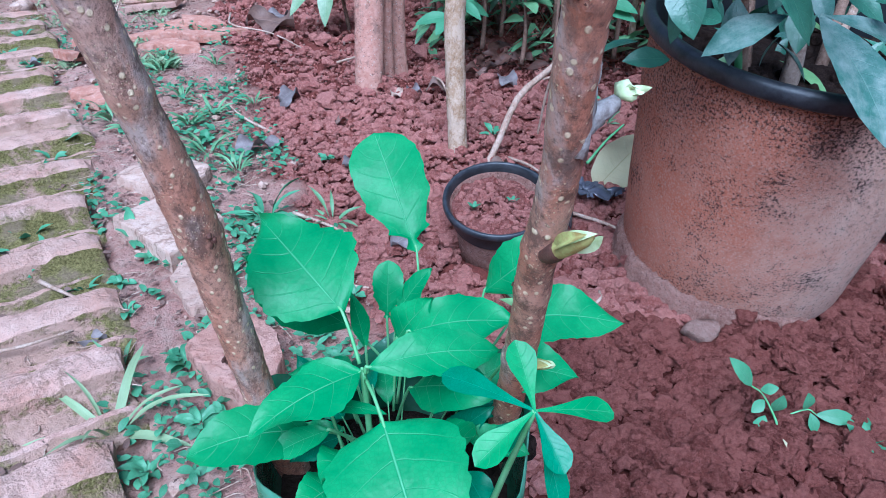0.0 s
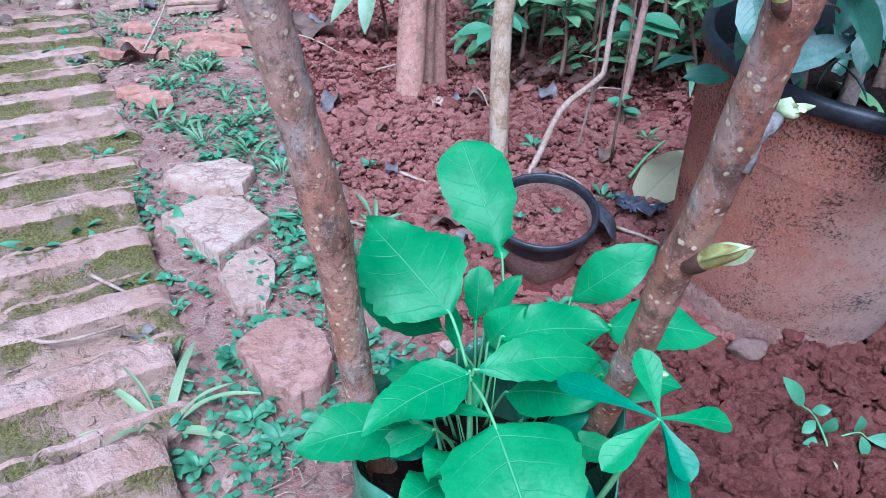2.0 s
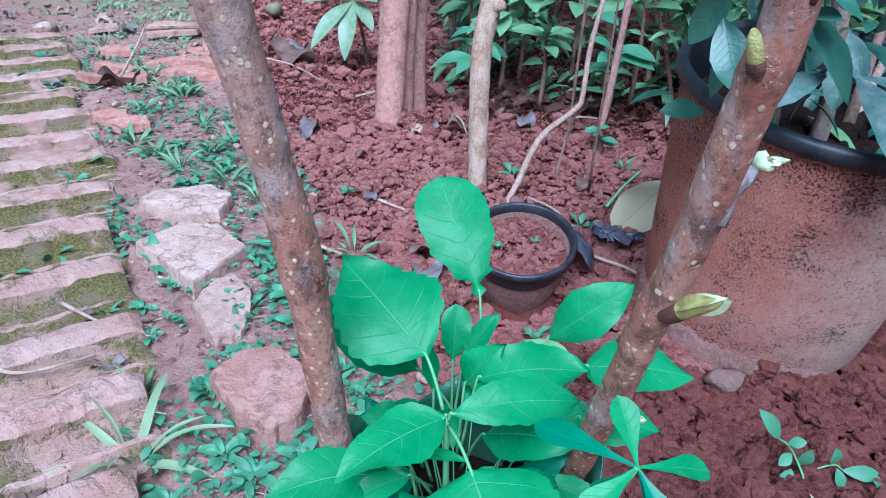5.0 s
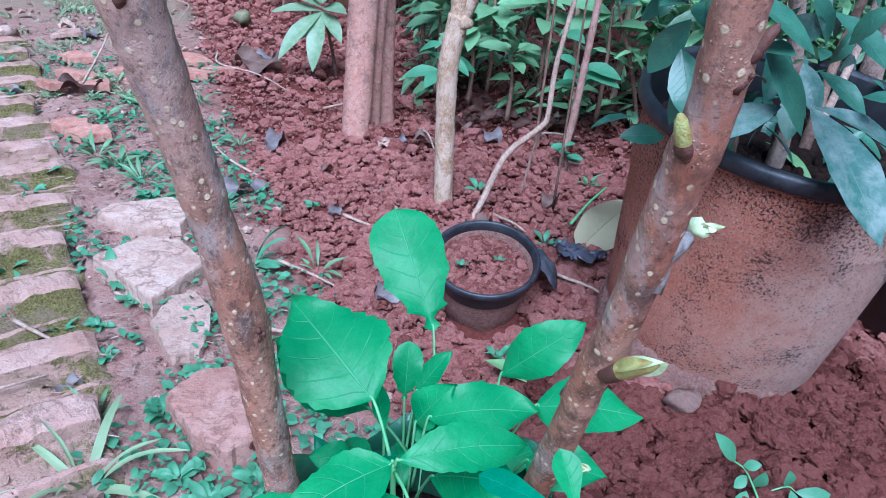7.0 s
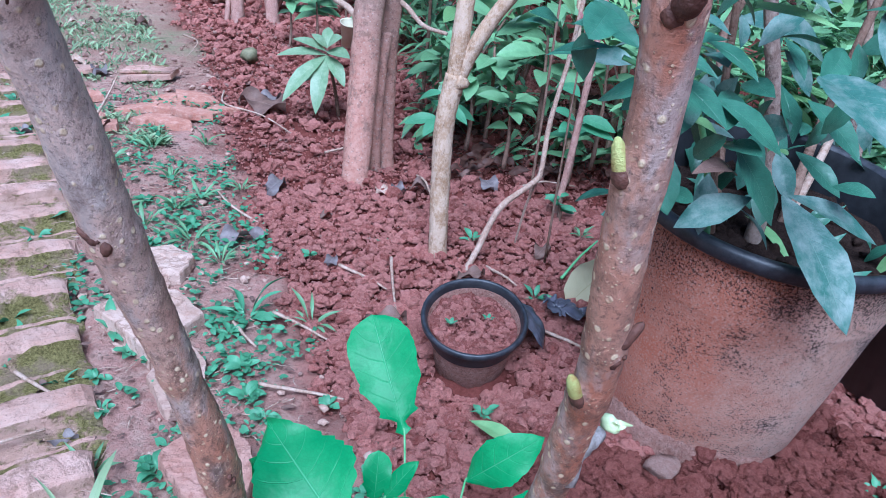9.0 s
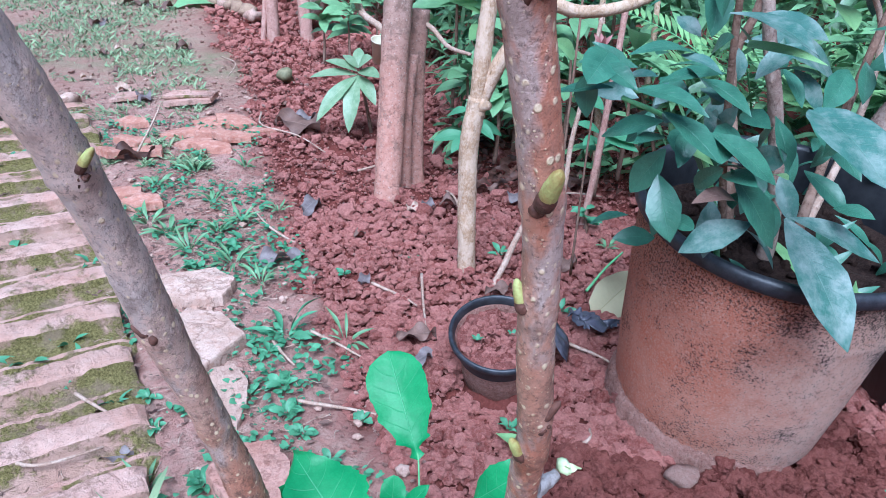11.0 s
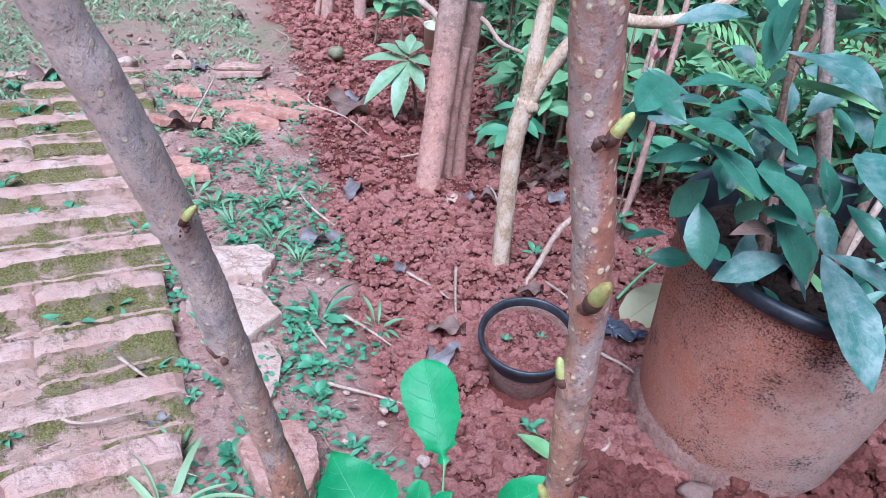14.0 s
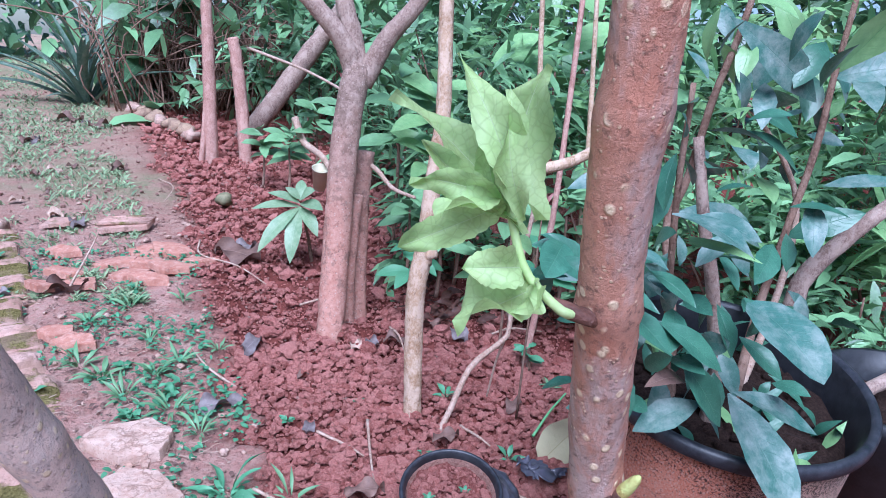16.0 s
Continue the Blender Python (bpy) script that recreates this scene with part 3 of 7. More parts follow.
def spread(lo, hi, step, out_lo, out_hi, growth=1.12):
    inner = list(np.arange(lo, hi, step))
    d, p, right = step, hi, []
    while p < out_hi:
        right.append(p)
        d *= growth
        p += d
    d, p, left = step, lo - step, []
    while p > out_lo:
        left.append(p)
        d *= growth
        p -= d
    return np.array(left[::-1] + inner + right)


gx, gy = spread(-0.72, 0.62, 0.006, -60, 60), spread(0.42, 1.70, 0.006, -40, 80)
GX, GY = np.meshgrid(gx, gy)
GZ = ground_z(GX, GY) - 0.013 * bed_weight(GX, GY) * np.clip((4.5 - GY) / 0.5, 0, 1)
nx = len(gx)
gverts = np.column_stack([GX.ravel(), GY.ravel(), GZ.ravel()])
gi = (np.arange(len(gy) - 1)[:, None] * nx + np.arange(nx - 1)[None, :]).ravel()
ground = mesh_object("ground", gverts, np.column_stack([gi, gi + 1, gi + nx + 1, gi + nx]), GROUND)
zone = ground.data.color_attributes.new("zone", 'FLOAT_COLOR', 'POINT')
lawn_w = np.clip(np.maximum((GY - 2.1) / 0.6, np.maximum((-GX - 1.3) / 0.5, (-GY + 0.1) / 0.5)), 0, 1) * (1 - bed_weight(GX, GY)) * np.clip(0.55 + 0.8 * vnoise(GX, GY, 2.2, 8), 0, 1)
zone.data.foreach_set("color", np.column_stack([bed_weight(GX, GY).ravel(), lawn_w.ravel(), dark_soil_weight(GX, GY).ravel(), np.ones(GX.size)]).ravel().astype(np.float32))
tagged(ground, "loose red soil bed beside firm trodden earth and patchy lawn", "ground", kind="structure")


def G3(x, y, h=0.0):
    return np.array([x, y, float(ground_z(x, y, True)) + h])


# ---- the big pot with its leathery shrub ----
POT_BASE, POT_AXIS = vec((0.4102, 0.9215, 0.0306)), unit((0.026, -0.23, 1.0))
POT_H, POT_RB, POT_RT = 0.3365, 0.1523, 0.183


def at_pot(r, angle, h):
    u = unit(np.cross(POT_AXIS, (0, 1, 0.01)))
    v = np.cross(POT_AXIS, u)
    return POT_BASE + POT_AXIS * h + r * (np.cos(angle) * u + np.sin(angle) * v)


def big_pot():
    pot = thing("plant_pot", "large mud-splashed black plastic pot on red soil", "plant pot")
    k = POT_H
    body = [(0.0, -0.02), (POT_RB - 0.012, -0.02), (POT_RB - 0.004, -0.012), (POT_RB, 0.0), (POT_RB + 0.010, 0.3 * k), (POT_RB + 0.018, 0.6 * k),
            (POT_RB + 0.0215, 0.692 * k), (POT_RB + 0.0219, 0.70 * k), (POT_RB + 0.0226, 0.705 * k), (POT_RB + 0.0228, 0.715 * k), (POT_RT - 0.006, 0.95 * k)]
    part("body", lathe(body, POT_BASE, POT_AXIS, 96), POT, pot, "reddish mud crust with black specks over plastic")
    rim = [(POT_RT - 0.006, 0.94 * k), (POT_RT + 0.003, 0.943 * k), (POT_RT + 0.006, 0.953 * k), (POT_RT + 0.006, 0.985 * k), (POT_RT + 0.003, k), (POT_RT - 0.004, k), (POT_RT - 0.007, 0.985 * k)]
    part("liner", lathe([(POT_RT - 0.007, 0.985 * k), (POT_RT - 0.011, 0.95 * k), (POT_RT - 0.016, 0.80 * k), (POT_RT - 0.02, 0.6 * k)], POT_BASE, POT_AXIS, 96), BLACK, pot, "black inner wall")
    part("rim", lathe(rim, POT_BASE, POT_AXIS, 96), RIM, pot, "worn black plastic rim")
    part("soil", soil_disc(POT_BASE + POT_AXIS * 0.80 * k, POT_AXIS, POT_RT - 0.012, 3, 0.012), POTSOIL, pot, "dark soil with bits of bark")
    rgp = np.random.default_rng(52)
    verts, faces, na = [], [], 60
    section = [(-0.004, 0.022), (0.003, 0.018), (0.006, 0.012), (0.008, 0.004), (0.009, -0.03)]
    for i in range(na):
        a = radians(-25 + 135 * i / (na - 1))
        fade = min(1.0, i / 8, (na - 1 - i) / 14)
        for dr, hh in section:
            verts.append(at_pot(POT_RB + 0.002 + dr * (0.35 + 0.65 * fade) + 0.003 * rgp.uniform(-1, 1), a, hh * (0.35 + 0.65 * fade) + 0.004 * rgp.uniform(-1, 1)))
    for i in range(na - 1):
        for k in range(len(section) - 1):
            q = i * len(section) + k
            faces.append((q, q + len(section), q + len(section) + 1, q + 1))
    part("mud_collar", (np.array(verts), faces), CUP, pot, "cracked collar of dried red mud round the foot")
    return pot


def soil_disc(centre, axis, radius, seed, rough):
    axis = unit(axis)
    u = unit(np.cross(axis, (0, 1, 0.01)))
    v = np.cross(axis, u)
    verts, faces, rings, sides = [vec(centre)], [], 14, 40
    for i in range(1, rings + 1):
        for j in range(sides):
            a = 2 * np.pi * j / sides
            r = radius * i / rings
            x, y = r * np.cos(a), r * np.sin(a)
            h = rough * (0.5 * float(vnoise(x, y, 45, seed)) + float(abs(vnoise(x, y, 90, seed + 1))) * 0.6)
            verts.append(vec(centre) + u * x + v * y + axis * h)
    for j in range(sides):
        faces.append((0, 1 + j, 1 + (j + 1) % sides))
    for i in range(rings - 1):
        for j in range(sides):
            a, b = 1 + i * sides + j, 1 + i * sides + (j + 1) % sides
            faces.append((a, a + sides, b + sides, b))
    return np.array(verts), faces


big_pot()

shrub = thing("potted_shrub", "leathery dark green shrub growing in the large pot", "shrub")
STEMS = [
    ([(0.44, 0.86, 0.26), (0.47, 0.90, 0.34), (0.522, 0.98, 0.397), (0.555, 1.0, 0.523), (0.575, 1.0, 0.642), (0.58, 1.0, 0.738), (0.59, 1.0, 0.85)], 0.0075, SHRUB_STEM, "reddish brown stem"),
    ([(0.52, 0.92, 0.26), (0.60, 1.02, 0.325), (0.625, 1.05, 0.423), (0.686, 1.05, 0.50), (0.738, 1.05, 0.549), (0.82, 1.06, 0.62)], 0.019, TRUNK_GREY, "thick lichened branch"),
    ([(0.56, 0.90, 0.24), (0.66, 0.96, 0.255), (0.76, 1.0, 0.275), (0.88, 1.04, 0.32)], 0.016, TRUNK_GREY, "thick side branch"),
    ([(0.36, 0.86, 0.26), (0.375, 0.95, 0.40), (0.391, 1.05, 0.502), (0.411, 1.05, 0.574), (0.431, 1.05, 0.694), (0.456, 1.05, 0.793), (0.48, 1.06, 0.9)], 0.008, SHRUB_STEM, ""),
    ([(0.45, 0.88, 0.26), (0.56, 1.0, 0.42), (0.593, 1.05, 0.54), (0.549, 1.05, 0.626), (0.482, 1.05, 0.697)], 0.006, TWIG, "bent tan stem"),
    ([(0.40, 0.84, 0.26), (0.39, 0.82, 0.36), (0.36, 0.80, 0.47), (0.33, 0.79, 0.56), (0.31, 0.80, 0.66)], 0.011, TRUNK_GREY, "knotty grey stem"),
    ([(0.33, 0.80, 0.27), (0.29, 0.75, 0.38), (0.24, 0.70, 0.47), (0.19, 0.66, 0.50), (0.15, 0.66, 0.515)], 0.004, PETIOLE, "thin green shoot"),
    ([(0.35, 0.84, 0.27), (0.31, 0.80, 0.42), (0.28, 0.76, 0.58), (0.27, 0.74, 0.72)], 0.0055, SHRUB_STEM, ""),
]
for points, r, mat, note in STEMS:
    radii = np.linspace(r, r * 0.55, len(points))
    part("stem", tube(points, radii, 10, 24, 0.08), mat, shrub, note)
LEAVES = [
    ((0.349, 0.703, 0.387), (0.392, 0.60, 0.285), 0.058, (0.1, -0.7, 0.6), "elliptic", DUSTY, 0.06),
    ((0.298, 0.662, 0.395), (0.228, 0.66, 0.359), 0.036, (-0.2, -0.5, 0.8), "elliptic", DUSTY, 0.05),
    ((0.262, 0.655, 0.452), (0.321, 0.655, 0.370), 0.036, (0.4, -0.8, 0.4), "elliptic", LEATHER, 0.05),
    ((0.318, 0.636, 0.516), (0.352, 0.55, 0.470), 0.062, (0.1, -0.6, 0.8), "round", DUSTY, 0.08),
    ((0.184, 0.638, 0.508), (0.232, 0.60, 0.470), 0.032, (0.2, -0.5, 0.8), "elliptic", LEATHER, 0.06),
    ((0.232, 0.640, 0.490), (0.295, 0.623, 0.446), 0.032, (0.2, -0.6, 0.8), "elliptic", LEATHER, 0.06),
    ((0.187, 0.640, 0.498), (0.141, 0.690, 0.470), 0.026, (-0.1, -0.6, 0.7), "elliptic", LEATHER, 0.05),
    ((0.203, 0.674, 0.464), (0.178, 0.690, 0.412), 0.030, (-0.3, -0.8, 0.5), "elliptic", LEATHER, 0.04),
    ((0.157, 0.652, 0.524), (0.214, 0.60, 0.512), 0.028, (0.1, -0.5, 0.9), "lance", LEATHER, 0.10),
    ((0.238, 0.666, 0.594), (0.300, 0.610, 0.566), 0.036, (0.2, -0.4, 0.9), "elliptic", DUSTY, 0.10),
    ((0.139, 0.690, 0.552), (0.112, 0.640, 0.530), 0.036, (0.0, -0.9, 0.5), "round", LEATHER, 0.05),
    ((0.118, 0.690, 0.530), (0.125, 0.690, 0.487), 0.024, (-0.1, -0.9, 0.4), "ovate", LEATHER, 0.03),
    ((0.145, 0.680, 0.520), (0.090, 0.70, 0.508), 0.022, (0.0, -0.3, 0.9), "lance", LEATHER, 0.06),
    ((0.160, 0.69, 0.535), (0.122, 0.70, 0.560), 0.02, (0.0, -0.6, 0.8), "ovate", LEATHER, 0.06),
    ((0.519, 1.0, 0.486), (0.375, 0.98, 0.538), 0.062, (-0.1, -0.6, 0.8), "elliptic", DUSTY, 0.14),
    ((0.555, 1.0, 0.505), (0.651, 0.97, 0.554), 0.044, (0.1, -0.8, 0.6), "elliptic", LEATHER, 0.08),
    ((0.561, 1.0, 0.705), (0.401, 0.97, 0.809), 0.055, (-0.4, -0.7, 0.3), "lance", DUSTY, 0.08),
    ((0.578, 1.0, 0.746), (0.640, 0.96, 0.850), 0.075, (0.3, -0.9, -0.1), "elliptic", GLOSSY, 0.03),
    ((0.580, 1.0, 0.740), (0.690, 0.96, 0.765), 0.06, (0.1, -0.8, 0.5), "elliptic", DUSTY, 0.05),
    ((0.596, 1.0, 0.585), (0.700, 0.96, 0.599), 0.032, (0.0, -0.5, 0.8), "elliptic", DUSTY, 0.06),
    ((0.555, 1.0, 0.60), (0.46, 0.99, 0.66), 0.04, (-0.3, -0.4, 0.8), "lance", LEATHER, 0.08),
    ((0.355, 0.705, 0.388), (0.455, 0.69, 0.345), 0.036, (0.1, -0.4, 0.9), "elliptic", DUSTY, 0.05),
    ((0.198, 0.670, 0.439), (0.212, 0.640, 0.378), 0.035, (-0.3, -0.9, 0.2), "elliptic", LEATHER, 0.05),
    ((0.130, 0.670, 0.543), (0.159, 0.640, 0.525), 0.025, (0.1, -0.7, 0.6), "ovate", LEATHER, 0.05),
    ((0.201, 0.670, 0.555), (0.233, 0.640, 0.543), 0.019, (0.2, -0.5, 0.8), "ovate", DUSTY, 0.08),
    ((0.236, 0.670, 0.429), (0.250, 0.640, 0.456), 0.019, (-0.5, -0.8, 0.3), "round", LEATHER, 0.05),
    ((0.219, 0.670, 0.393), (0.233, 0.640, 0.393), 0.018, (0.0, -0.9, 0.4), "round", LEATHER, 0.05),
    ((0.282, 0.670, 0.413), (0.226, 0.640, 0.420), 0.022, (0.0, -0.4, 0.9), "elliptic", DEADLEAF, 0.16),
    ((0.292, 0.670, 0.459), (0.307, 0.640, 0.472), 0.026, (0.2, -0.9, 0.3), "round", DUSTY, 0.05),
    ((0.301, 0.670, 0.502), (0.311, 0.640, 0.454), 0.027, (0.4, -0.8, 0.2), "elliptic", LEATHER, 0.06),
    ((0.261, 0.670, 0.567), (0.325, 0.640, 0.555), 0.016, (0.1, -0.5, 0.8), "strap", GLOSSY, 0.05),
    ((0.262, 0.670, 0.591), (0.321, 0.640, 0.575), 0.034, (0.1, -0.6, 0.8), "elliptic", DUSTY, 0.08),
    ((0.199, 0.670, 0.477), (0.161, 0.640, 0.476), 0.018, (0.0, -0.3, 0.9), "lance", LEATHER, 0.06),
    ((0.215, 0.670, 0.557), (0.144, 0.640, 0.556), 0.018, (0.0, -0.4, 0.9), "lance", LEATHER, 0.10),
    ((0.224, 0.670, 0.534), (0.266, 0.640, 0.506), 0.026, (0.2, -0.5, 0.8), "elliptic", LEATHER, 0.08),
    ((0.217, 0.670, 0.465), (0.241, 0.640, 0.458), 0.016, (0.2, -0.5, 0.8), "lance", GLOSSY, 0.08),
    ((0.103, 0.670, 0.549), (0.077, 0.640, 0.567), 0.019, (0.0, -0.8, 0.5), "ovate", GLOSSY, 0.05),
    ((0.091, 0.670, 0.540), (0.059, 0.640, 0.547), 0.015, (0.0, -0.7, 0.6), "lance", LEATHER, 0.06),
    ((0.090, 0.670, 0.532), (0.055, 0.640, 0.540), 0.013, (0.0, -0.5, 0.8), "lance", LEATHER, 0.06),
    ((0.330, 0.750, 0.440), (0.300, 0.700, 0.390), 0.030, (0.0, -0.8, 0.5), "elliptic", LEATHER, 0.06),
    ((0.400, 0.800, 0.470), (0.440, 0.740, 0.420), 0.036, (0.2, -0.8, 0.5), "elliptic", LEATHER, 0.06),
    ((0.470, 0.880, 0.520), (0.420, 0.820, 0.480), 0.036, (0.0, -0.8, 0.5), "elliptic", LEATHER, 0.06),
    ((0.430, 0.850, 0.400), (0.470, 0.800, 0.360), 0.030, (0.2, -0.8, 0.5), "elliptic", LEATHER, 0.06),
]
for i, (b, t, w, up, shape, mat, bend) in enumerate(LEAVES):
    part("leaf", leaf(b, t, w, up, shape, bend, 0.18, 14, 3, wave=0.02, seed=i), mat, shrub)
rng = np.random.default_rng(11)
CROWNS = [((0.25, 0.73, 0.50), (0.10, 0.07, 0.10), 34, 0.062, LEATHER), ((0.29, 0.77, 0.64), (0.09, 0.07, 0.10), 16, 0.07, LEATHER),
          ((0.44, 0.93, 0.58), (0.13, 0.10, 0.17), 24, 0.08, LEATHER), ((0.60, 1.05, 0.66), (0.16, 0.10, 0.16), 16, 0.09, DUSTY),
          ((0.33, 0.76, 0.41), (0.10, 0.05, 0.06), 14, 0.06, LEATHER), ((0.62, 1.02, 0.84), (0.2, 0.12, 0.1), 14, 0.09, LEATHER),
          ((0.45, 1.03, 0.86), (0.14, 0.1, 0.1), 12, 0.09, GLOSSY)]
CROWNS += [((0.36, 0.79, 0.36), (0.13, 0.06, 0.05), 8, 0.05, LEATHER), ((0.52, 0.92, 0.40), (0.12, 0.08, 0.08), 8, 0.06, LEATHER)]
for c, s, count, length, mat in CROWNS:
    for k in range(count):
        d = rng.normal(0, 0.5, 3) * s
        b = vec(c) + np.clip(d, -vec(s) * 1.1, vec(s) * 1.1)
        out = unit(d / vec(s) + rng.normal(0, 0.5, 3) + (0, -0.2, -0.15))
        ln = length * rng.uniform(0.6, 1.1)
        pick = rng.random()
        use = DUSTY if pick < 0.35 else GLOSSY if pick > 0.93 else mat
        part("leaf", leaf(b, b + out * ln, ln * rng.uniform(0.36, 0.5), unit((rng.normal(0, 0.4), -0.4 + rng.normal(0, 0.4), 1)), "elliptic", 0.08, 0.2, 8, 2, seed=k), use, shrub)

for k in range(26):
    a, r = rng.uniform(0, 6.28), 0.15 * np.sqrt(rng.random())
    q = at_pot(r, a, 0.80 * POT_H)
    part("sprout", leaf(q, q + vec((rng.normal(0, 0.03), rng.normal(0, 0.03), rng.uniform(0.02, 0.055))), 0.014, (0, -0.6, 0.8), "lance", 0.1, 0.2, 8, 2, seed=k), GLOSSY if k % 5 == 0 else LEATHER, shrub)

bits = []
for k in range(120):
    q = at_pot(0.155 * np.sqrt(rng.random()), rng.uniform(0, 6.28), 0.815 * POT_H)
    bits.append(lump(q, rng.uniform(0.003, 0.010, 3), rng))
crumbs = mesh_object("soil_crumb", *join(bits), POTSOIL, bpy.data.objects["plant_pot"])
tagged(crumbs, kind="stuff")

# a black pot beside it
dark = thing("plant_pot", "plain black plastic pot behind the large pot", "plant pot")
c = vec((0.79, 0.98, 0.01))
part("body", lathe([(0.0, 0), (0.12, 0), (0.145, 0.24), (0.152, 0.25), (0.152, 0.27), (0.142, 0.27), (0.13, 0.2)], c, (0, -0.1, 1), 56), BLACK, dark)
part("soil", soil_disc(c + (0, -0.02, 0.215), (0, -0.1, 1), 0.137, 9, 0.01), POTSOIL, dark)

# ---- the little cup ----
cup_c, cup_ax = vec((0.0811, 0.9875, -0.0031)), unit((-0.033, -0.352, 1.0))
cup = thing("small_pot", "small mud-crusted pot with a black rim, tilted in the soil", "plant pot")
h = 0.104
part("body", lathe([(0, -0.01), (0.05, -0.01), (0.056, 0), (0.0605, 0.4 * h), (0.066, 0.8 * h), (0.070, 0.885 * h)], cup_c, cup_ax, 64), CUP, cup, "mud-crusted side")
part("rim", lathe([(0.070, 0.87 * h), (0.0765, 0.88 * h), (0.0795, 0.91 * h), (0.0795, 0.97 * h), (0.078, 0.995 * h), (0.0755, h), (0.0735, 0.985 * h), (0.0725, 0.96 * h)], cup_c, cup_ax, 64), RIM, cup, "black plastic rim")
part("liner", lathe([(0.0725, 0.96 * h), (0.0700, 0.92 * h), (0.0685, 0.80 * h), (0.066, 0.6 * h)], cup_c, cup_ax, 64), BLACK, cup, "soil-stained black inner wall")
part("soil", soil_disc(cup_c + cup_ax * 0.74 * h, cup_ax, 0.0675, 5, 0.016), SOIL, cup, "crumbly red soil")
rng = np.random.default_rng(4)
clods = []
for k in range(420):
    a, r = rng.uniform(0, 6.28), 0.060 * np.sqrt(rng.random())
    u = unit(np.cross(cup_ax, (0, 1, 0)))
    q = cup_c + cup_ax * (0.80 * h) + u * r * np.cos(a) + np.cross(cup_ax, u) * r * np.sin(a)
    s = 0.0016 + 0.0055 * rng.random() ** 2.2
    clods.append(lump(q, (s, s * 0.9, s * 0.8), rng, True))
tagged(part("soil_crumb", join(clods), CLOD, cup, smooth=False), kind="stuff")
for (sx, sy) in ((-0.035, -0.012), (0.022, 0.01)):
    sprig = thing("seedling", "tiny green seedling sprouting in the small pot", "seedling")
    q = cup_c + cup_ax * 0.83 * h + vec((sx, sy * 0.9, 0))
    for k in range(5):
        a = k * 1.3
        part("leaf", leaf(q, q + vec((0.011 * np.cos(a), 0.011 * np.sin(a), 0.008)), 0.006, (0, 0, 1), "round", 0.1, 0.1, 5, 1, seed=k), GROUNDLEAF, sprig)

# ---- the grow bag with the sapling and its weeds ----
BAGC = vec((-0.030, 0.277, 0.0))
bag = thing("grow_bag", "green translucent plastic grow bag filled with soil", "grow bag")
gz = float(ground_z(-0.03, 0.277, True))


def bag_wall():
    verts, faces, sides, rows = [], [], 56, 22
    for i in range(rows + 1):
        for k in range(sides):
            a = 2 * np.pi * k / sides
            hgt = i / rows
            r = 0.060 + 0.007 * hgt + 0.0035 * float(vnoise(np.cos(a) * 0.3 + hgt, np.sin(a) * 0.3 + hgt, 9, 2)) * (0.4 + hgt)
            top = 0.268 + 0.012 * np.sin(2 * a + 0.7) + 0.008 * np.sin(5 * a) + 0.012 * np.sin(a)
            verts.append(BAGC + (r * np.cos(a), r * np.sin(a), gz + (top - gz) * hgt))
    for i in range(rows):
        for k in range(sides):
            p, q = i * sides + k, i * sides + (k + 1) % sides
            faces.append((p, q, q + sides, p + sides))
    return np.array(verts), faces


wall = part("film", bag_wall(), BAG, bag, "thin shiny green plastic")
wall.modifiers.new("thickness", 'SOLIDIFY').thickness = 0.0008
part("soil", soil_disc(BAGC + (0, 0, 0.225), (0, 0, 1), 0.057, 12, 0.014), POTSOIL, bag, "dark lumpy soil")
rng = np.random.default_rng(9)
tagged(part("soil_crumb", join([lump(BAGC + (rng.normal(0, 0.026), rng.normal(0, 0.026), 0.232), rng.uniform(0.003, 0.008, 3), rng) for _ in range(60)]), POTSOIL, bag), kind="stuff")
part("bark_chip", tube([(-0.075, 0.240, 0.243), (-0.03, 0.236, 0.246), (-0.008, 0.232, 0.243)], [0.005, 0.0055, 0.004], 8, 8, 0.1), TWIG, bag, "pale strip of bark on the soil")

sapling = thing("sapling", "bare brown sapling with two speckled stems and opening buds", "sapling")
LEFT = [(-0.080, 0.296, 0.21, 0.0100), (-0.0875, 0.284, 0.25, 0.0098), (-0.092, 0.2722, 0.30, 0.0094), (-0.0956, 0.2585, 0.35, 0.0095), (-0.0985, 0.2447, 0.40, 0.0104), (-0.1047, 0.2271, 0.45, 0.0086),
        (-0.111, 0.2071, 0.50, 0.0098), (-0.1138, 0.1856, 0.55, 0.0090), (-0.1180, 0.158, 0.60, 0.0090), (-0.1250, 0.1307, 0.65, 0.0084), (-0.1330, 0.104, 0.70, 0.0082), (-0.140, 0.080, 0.75, 0.0080), (-0.150, 0.05, 0.82, 0.0078), (-0.165, 0.01, 0.92, 0.007)]
RIGHT = [(0.020, 0.310, 0.21, 0.0086), (0.0232, 0.2921, 0.25, 0.0084), (0.0249, 0.2646, 0.30, 0.0082), (0.0247, 0.2382, 0.35, 0.0080), (0.0254, 0.213, 0.40, 0.0077), (0.0261, 0.1894, 0.45, 0.0072),
         (0.0242, 0.1667, 0.50, 0.0070), (0.0193, 0.1487, 0.55, 0.0066), (0.0142, 0.1341, 0.60, 0.0066), (0.0038, 0.1202, 0.65, 0.0073), (-0.0038, 0.1002, 0.70, 0.0069), (-0.0088, 0.0850, 0.75, 0.0065), (-0.015, 0.070, 0.80, 0.0058), (-0.028, 0.05, 0.90, 0.005)]


